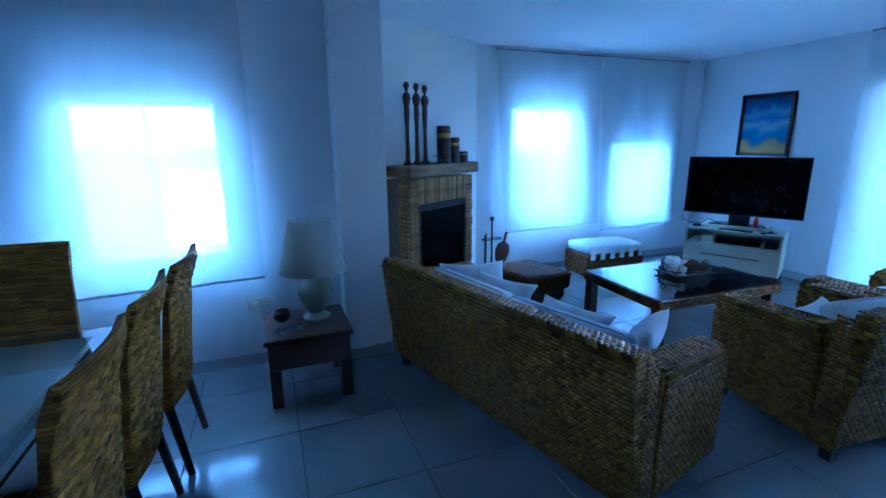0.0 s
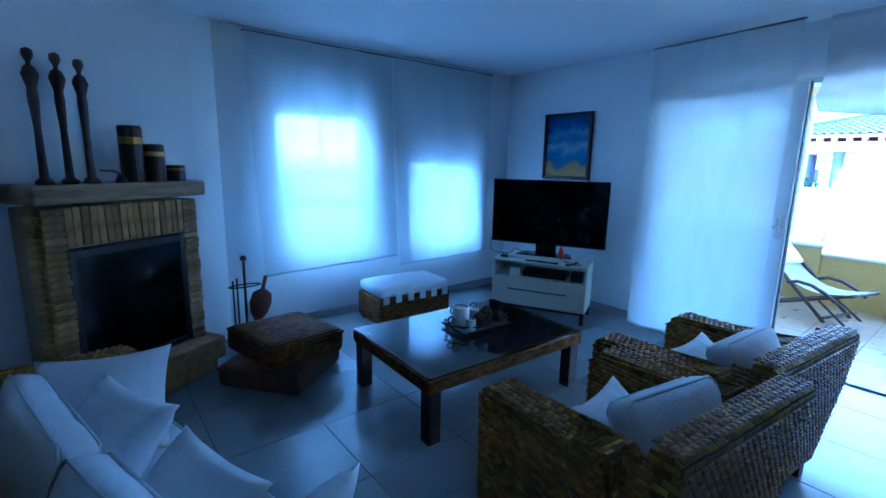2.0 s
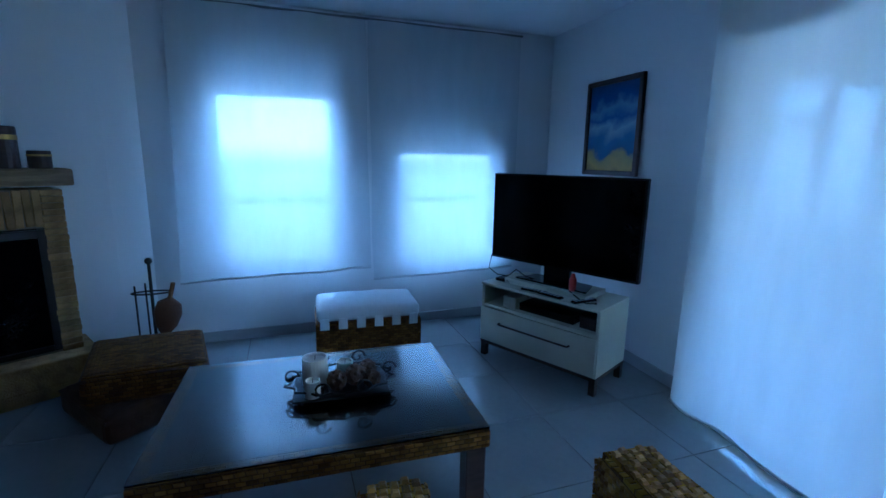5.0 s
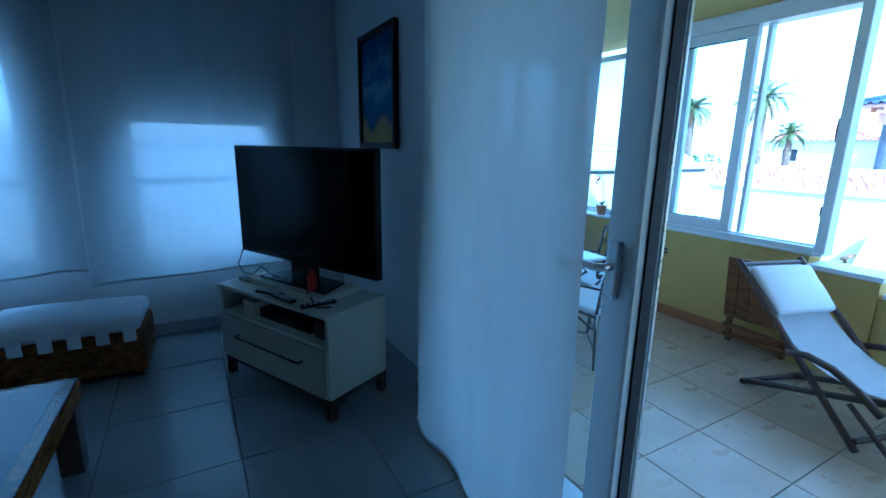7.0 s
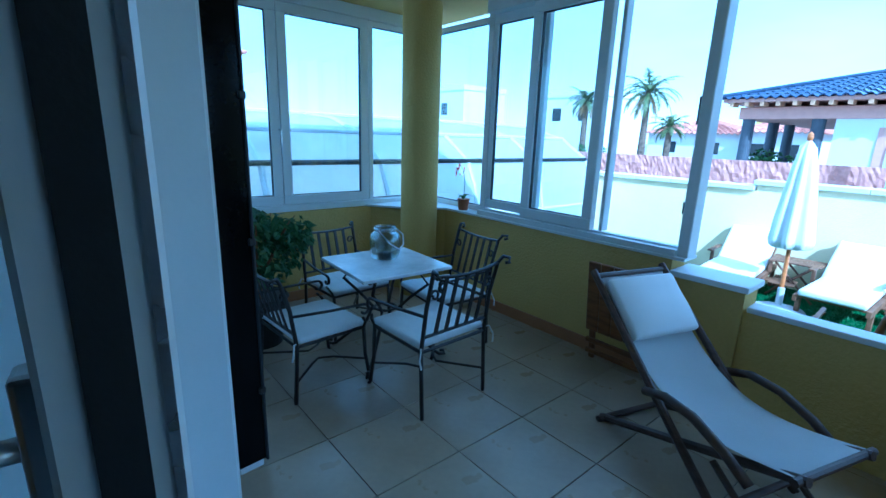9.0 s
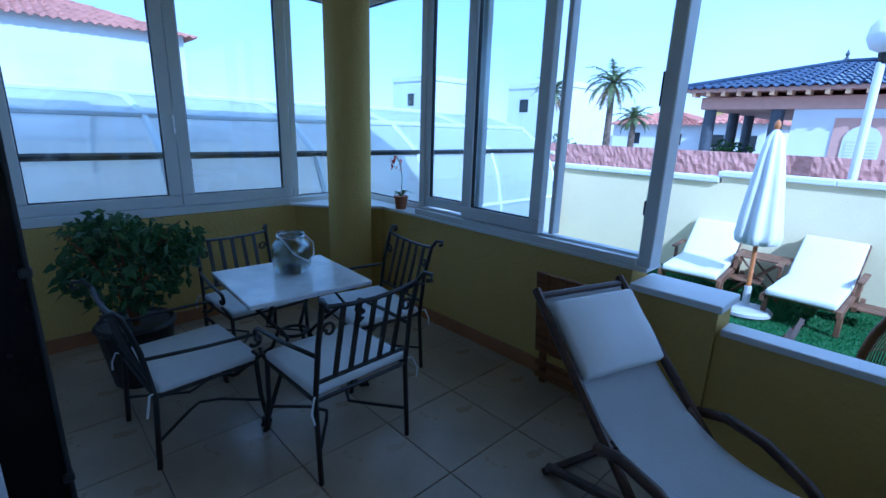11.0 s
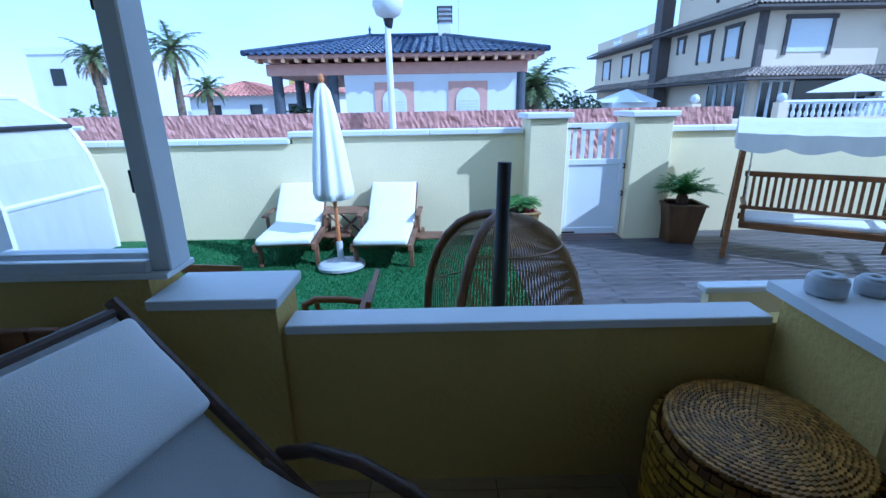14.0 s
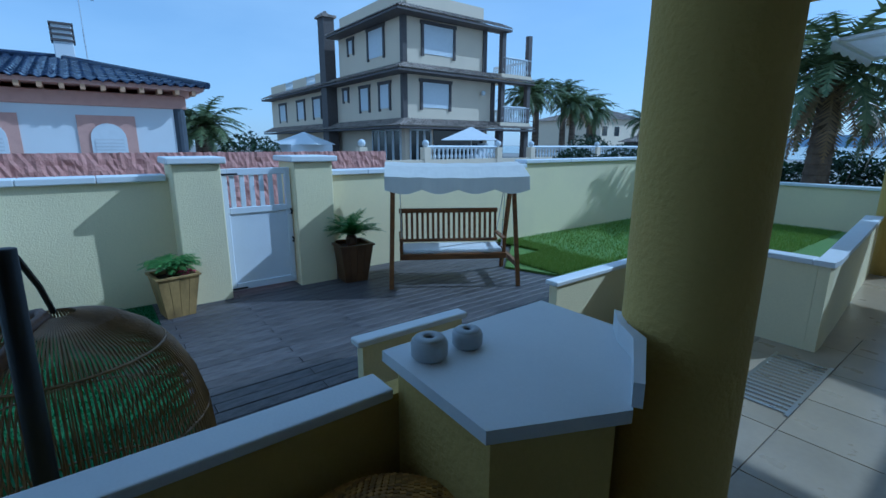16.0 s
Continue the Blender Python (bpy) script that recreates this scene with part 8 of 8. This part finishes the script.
palm(pose(33.1, 17.4, -0.6), 4.8, 2.1, 26, 1, 8, 0.2, 0.38)
palm(pose(36.0, 17.2, -0.6), 2.9, 1.5, 20, 2, 0, 0.2, 0.34)
palm(pose(32.3, 21.0, -0.6), 4.4, 1.5, 24, 3, 14, 0.2, 0.34)
palm(pose(33.0, -1.6, -0.6), 2.6, 2.4, 40, 4, 0, 0.4)
palm(pose(44, -3.2, -0.6), 3.0, 1.6, 26, 5, 0)
for k, (x, y, h) in enumerate(((33.5, -25.0, 4.6), (34.5, -27.5, 5.2), (33, -30.5, 4.2), (36, -33, 5.6), (35, -36.5, 4.0), (38, -40, 5.0), (34, -44, 3.4))):
    palm(pose(x, y, -0.6), h + 0.9, 2.6, 36, 10 + k, 6, 0.28, 0.55)
palm(pose(10.9, -11.0, -0.6), 3.5, 2.6, 40, 31, 14, 0.26, 0.5)
palm(pose(9.6, -14.2, -0.6), 2.9, 2.4, 36, 33, 10, 0.26, 0.5)
HEDGE = foliage("dark_hedge_leaf", (0.012, 0.03, 0.012), (0.04, 0.07, 0.025))


def bush(m, size, count, leaf, seed, name="shrub", label="dense dark green shrub", mt=None):
    o = thing(name, m, label, "hedge" if name == "hedge" else "shrub")
    bm = bmnew()
    leaves(bm, (0, 0, size[2] * 0.5), (size[0] / 2, size[1] / 2, size[2] * 0.55), count, leaf, seed)
    part("foliage", bm, mt or HEDGE, o)
    bm = bmnew()
    for k in range(6):
        a = k * 1.05
        tube(bm, [(0, 0, 0), (size[0] * 0.3 * math.cos(a), size[1] * 0.3 * math.sin(a), size[2] * 0.6)], 0.05, 5, taper=0.4)
    part("branch", bm, BARK, o)


for k in range(7):
    bush(pose(6.5 + 2.6 * k, -16.5, -0.6), (3.0, 1.4, 1.75), 1500, 0.22, 50 + k, "hedge", "dark clipped hedge along the road")
bush(pose(27, -24.5, -0.6), (3.5, 3, 2.6), 1500, 0.25, 70)
bush(pose(27.5, -30, -0.6), (4, 3, 2.0), 1500, 0.25, 71)
bush(pose(24, 8.4, -0.6), (3, 2, 1.9), 1200, 0.22, 72, label="green garden shrub by the porch", mt=LEAF)
bush(pose(15.7, 9.6, -0.2), (2.0, 0.8, 1.6), 900, 0.12, 73, label="green creeper growing over the lane wall", mt=LEAF)
bush(pose(31, -3.2, -0.6), (3, 3, 2.4), 1500, 0.22, 74)

# stop sign by the sea road
ss = thing("stop_sign", pose(12.9, -19.5, -0.6, 0, 0, 12), "red octagonal road sign with white lettering", "sign")
REDSIGN = mat("red_sign_enamel", (0.45, 0.02, 0.02), 0.4, var=0.05)
bm = bmnew(); cyl(bm, (0, 0, 0), (0, 0, 2.2), 0.04, seg=8); part("post", bm, STEEL, ss)
bm = bmnew(); cyl(bm, (0, 0.045, 1.95), (0, 0.075, 1.95), 0.36, seg=8); part("plate", bm, REDSIGN, ss)
fc = bpy.data.curves.new("lettering", "FONT")
fc.body = "STOP"
fc.size = 0.27
fc.align_x, fc.align_y = "CENTER", "CENTER"
fc.extrude = 0.002
fc.materials.append(WINWHITE)
fo = new("lettering", fc)
fo.parent = ss
fo.matrix_local = pose(0, 0.079, 1.95, 90, 0, 180)

# ---- pool enclosure next door ----
POLY = fabric_blind("clear_polycarbonate", (0.90, 0.91, 0.92), 0.5, 0.2)
pe = thing("pool_enclosure", pose(0, 0, 0), "long arched translucent pool enclosure with white ribs", "pool cover")
arc = [(7.75, -0.6), (7.75, 0.35), (7.85, 0.8), (8.0, 1.12), (8.5, 1.44), (9.2, 1.62), (10.0, 1.68), (10.8, 1.62), (11.5, 1.44), (12.0, 1.12), (12.2, 0.6), (12.25, -0.6)]
xs = [0.5 + 1.38 * k for k in range(10)]
for a, b in zip(xs, xs[1:]):
    bm = bmnew()
    A = [bm.verts.new((a + 0.03, y, z)) for y, z in arc]
    B = [bm.verts.new((b - 0.03, y, z)) for y, z in arc]
    for k in range(len(arc) - 1):
        bm.faces.new((A[k], B[k], B[k + 1], A[k + 1]))
    p = part("panel", bm, POLY, pe)
for x in xs:
    bm = bmnew(); tube(bm, [(x, y, z) for y, z in arc], 0.035, 6); part("rib", bm, WINWHITE, pe)
for y, z, mt in ((7.98, 1.13, RUBBER), (7.76, 0.40, WINWHITE), (12.0, 1.12, WINWHITE), (10.0, 1.70, WINWHITE), (8.5, 1.46, WINWHITE)):
    bm = bmnew(); tube(bm, [(xs[0], y, z), (xs[-1], y, z)], 0.03, 6); part("rail", bm, mt, pe)
bm = bmnew()
vs = [bm.verts.new((xs[-1], y, z)) for y, z in arc]
bm.faces.new(vs)
part("end_panel", bm, POLY, pe)
for z0 in (0.4, 1.1):
    bm = bmnew(); tube(bm, [(xs[-1] + 0.02, 7.85, z0), (xs[-1] + 0.02, 12.1, z0)], 0.03, 6); part("end_bar", bm, WINWHITE, pe)
for yy in (9.2, 10.8):
    bm = bmnew(); tube(bm, [(xs[-1] + 0.02, yy, -0.6), (xs[-1] + 0.02, yy, 1.6)], 0.03, 6); part("end_post", bm, WINWHITE, pe)
bm = bmnew(); box(bm, -2, 14.6, 14.0, 14.2, -0.7, 1.0); solid("neighbour_wall", bm, CREAM, "cream rendered wall behind the pool enclosure", "wall", "structure")

# neighbouring houses to the north
def plain_house(x0, x1, y0, y1, h, wallmat, roofmat, rh, label, wins, face, pane_mat=None):
    o = thing("house", pose((x0 + x1) / 2, (y0 + y1) / 2, -0.6), label, "house", "distant houses")
    w, d = (x1 - x0) / 2, (y1 - y0) / 2
    bm = bmnew(); box(bm, -w, w, -d, d, 0, h); part("wall", bm, wallmat, o)
    if roofmat:
        bm = bmnew()
        e = 0.5
        tiled_slope(bm, (-w - e, -d - e, h - 0.1), (w + e, -d - e, h - 0.1), (w * 0.4, 0, h + rh), (-w * 0.4, 0, h + rh), 0.35, 0.06, 6)
        tiled_slope(bm, (w + e, d + e, h - 0.1), (-w - e, d + e, h - 0.1), (-w * 0.4, 0, h + rh), (w * 0.4, 0, h + rh), 0.35, 0.06, 6)
        tiled_slope(bm, (-w - e, d + e, h - 0.1), (-w - e, -d - e, h - 0.1), (-w * 0.4, 0, h + rh), (-w * 0.4, 0, h + rh), 0.35, 0.06, 6)
        tiled_slope(bm, (w + e, -d - e, h - 0.1), (w + e, d + e, h - 0.1), (w * 0.4, 0, h + rh), (w * 0.4, 0, h + rh), 0.35, 0.06, 6)
        part("roof", bm, roofmat, o)
    else:
        bm = bmnew(); box(bm, -w - 0.1, w + 0.1, -d - 0.1, d + 0.1, h, h + 0.5); part("parapet", bm, wallmat, o)
    for a, z, ww, hh in wins:
        bm = bmnew()
        if face == "w":
            box(bm, -w - 0.03, -w + 0.02, a - ww / 2, a + ww / 2, z, z + hh)
        else:
            box(bm, a - ww / 2, a + ww / 2, -d - 0.03, -d + 0.02, z, z + hh)
        part("window", bm, pane_mat or DARKGLASS, o)


plain_house(2, 13.7, 30, 40, 6.0, WHITEWALL, REDTILE, 1.6, "white two storey house with a red tiled roof", [(0.5, 3.3, 1.6, 1.3), (3.6, 3.3, 1.6, 1.3), (-3, 3.3, 1.6, 1.3)], "s", WINWHITE)
plain_house(40, 47, 10.8, 14.2, 3.0, WHITEWALL, REDTILE, 1.0, "low white house with a red tiled roof", [(-0.9, 1.4, 0.8, 0.8), (0.9, 1.4, 0.8, 0.8)], "w")
plain_house(42, 49, 15.0, 21.5, 2.9, WHITEWALL, REDTILE, 1.0, "low white house with a pale red roof", [(-1.5, 1.4, 0.9, 0.8), (1.5, 1.4, 0.9, 0.8)], "w")
plain_house(56, 64, 13.5, 18.5, 6.0, YELLOW, None, 0, "far yellow house with a roof terrace", [(-1, 3.5, 0.9, 1.2), (1.2, 3.5, 0.9, 1.2)], "w")
plain_house(44, 52, 27, 34, 6.0, WHITEWALL, None, 0, "far white flat roofed house", [(-1.5, 3.8, 1.0, 1.2), (1.5, 3.8, 1.0, 1.2)], "w")
plain_house(38, 44, 39, 45, 6.6, WHITEWALL, None, 0, "far white flat roofed house with chimney pots", [(0, 4.2, 1.0, 1.2)], "w")
plain_house(46, 58, -66, -54, 5.6, BEIGE, CLAYTILE, 1.6, "far beige house under a clay tiled roof", [(2, 3.2, 1.2, 1.3), (5, 3.2, 1.2, 1.3)], "w")
plain_house(34, 38, -52, -47, 2.4, DARKTRIM, CLAYTILE, 0.9, "tiled garden pavilion on dark posts", [], "w")
SEA = mat("blue_sea_water", (0.05, 0.12, 0.18), 0.12, var=0.1, scale=0.05, bump=0.2, bscale=0.6)
bm = bmnew(); box(bm, -800, 500, -1600, -75, -0.62, -0.58); solid("water", bm, SEA, "calm blue sea beyond the road", "water", "structure")
# distance haze over the hills is put into their flat blue
HILL = mat("haze_tinted_hills", (0.16, 0.22, 0.30), 1.0, var=0.1, scale=0.005, bump=0)
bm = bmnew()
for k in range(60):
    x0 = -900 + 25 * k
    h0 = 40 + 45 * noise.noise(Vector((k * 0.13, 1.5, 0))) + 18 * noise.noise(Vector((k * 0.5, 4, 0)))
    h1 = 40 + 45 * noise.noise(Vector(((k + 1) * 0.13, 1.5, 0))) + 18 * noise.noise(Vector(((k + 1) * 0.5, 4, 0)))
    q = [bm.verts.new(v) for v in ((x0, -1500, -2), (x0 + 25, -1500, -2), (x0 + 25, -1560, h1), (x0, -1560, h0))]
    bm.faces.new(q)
solid("backdrop", bm, HILL, "hills across the bay, distance haze put into their blue", "backdrop", "structure")


# ---- floor tiles and deck boards, piece by piece ----
def tile_field(parent, name, x0, x1, y0, y1, size, ox, oy, material, z, gap=0.0022):
    bm = bmnew()
    h = size / 2 - gap
    box(bm, -h, h, -h, h, -0.008, 0, 0.0015, 1)
    me = link(name, bm, material)
    i0, i1 = math.floor((x0 - ox) / size), math.ceil((x1 - ox) / size)
    j0, j1 = math.floor((y0 - oy) / size), math.ceil((y1 - oy) / size)
    for i in range(i0, i1):
        for j in range(j0, j1):
            ax, bx = max(x0, ox + i * size), min(x1, ox + (i + 1) * size)
            ay, by = max(y0, oy + j * size), min(y1, oy + (j + 1) * size)
            if bx - ax < 0.01 or by - ay < 0.01:
                continue
            o = new(name, me)
            o.parent = parent
            o.matrix_local = Matrix.Translation(((ax + bx) / 2, (ay + by) / 2, z)) @ Matrix.Diagonal(((bx - ax) / size, (by - ay) / size, 1, 1))


tile_field(floor, "tile", -3.0, 6.28, -1.6, 7.06, 0.60, 2.58, 5.2, TILE_IN, 0.0)
tile_field(porch_floor, "tile", 6.285, 8.62, -1.0, 7.1, 0.45, 7.17, 4.30, TILE_PORCH, 0.0)
plank = bmnew()
box(plank, -0.056, 0.056, -1.0, 1.0, -0.025, 0, 0.004, 1)
ME_P = link("plank", plank, DECK)
x = 8.9
k = 0
while x < GWX - 0.06:
    y = -2.9 + (0.0 if k % 2 else -0.7)
    while y < 2.80:
        a, b = max(y, -2.9), min(y + 1.4, 2.80)
        if b - a > 0.05:
            o = new("plank", ME_P)
            o.parent = deck
            o.matrix_local = Matrix.Translation((x + 0.06, (a + b) / 2, GZ + random.uniform(-0.002, 0.001))) @ Matrix.Diagonal((1, (b - a) / 2 - 0.002, 1, 1))
        y += 1.4
    x += 0.12
    k += 1
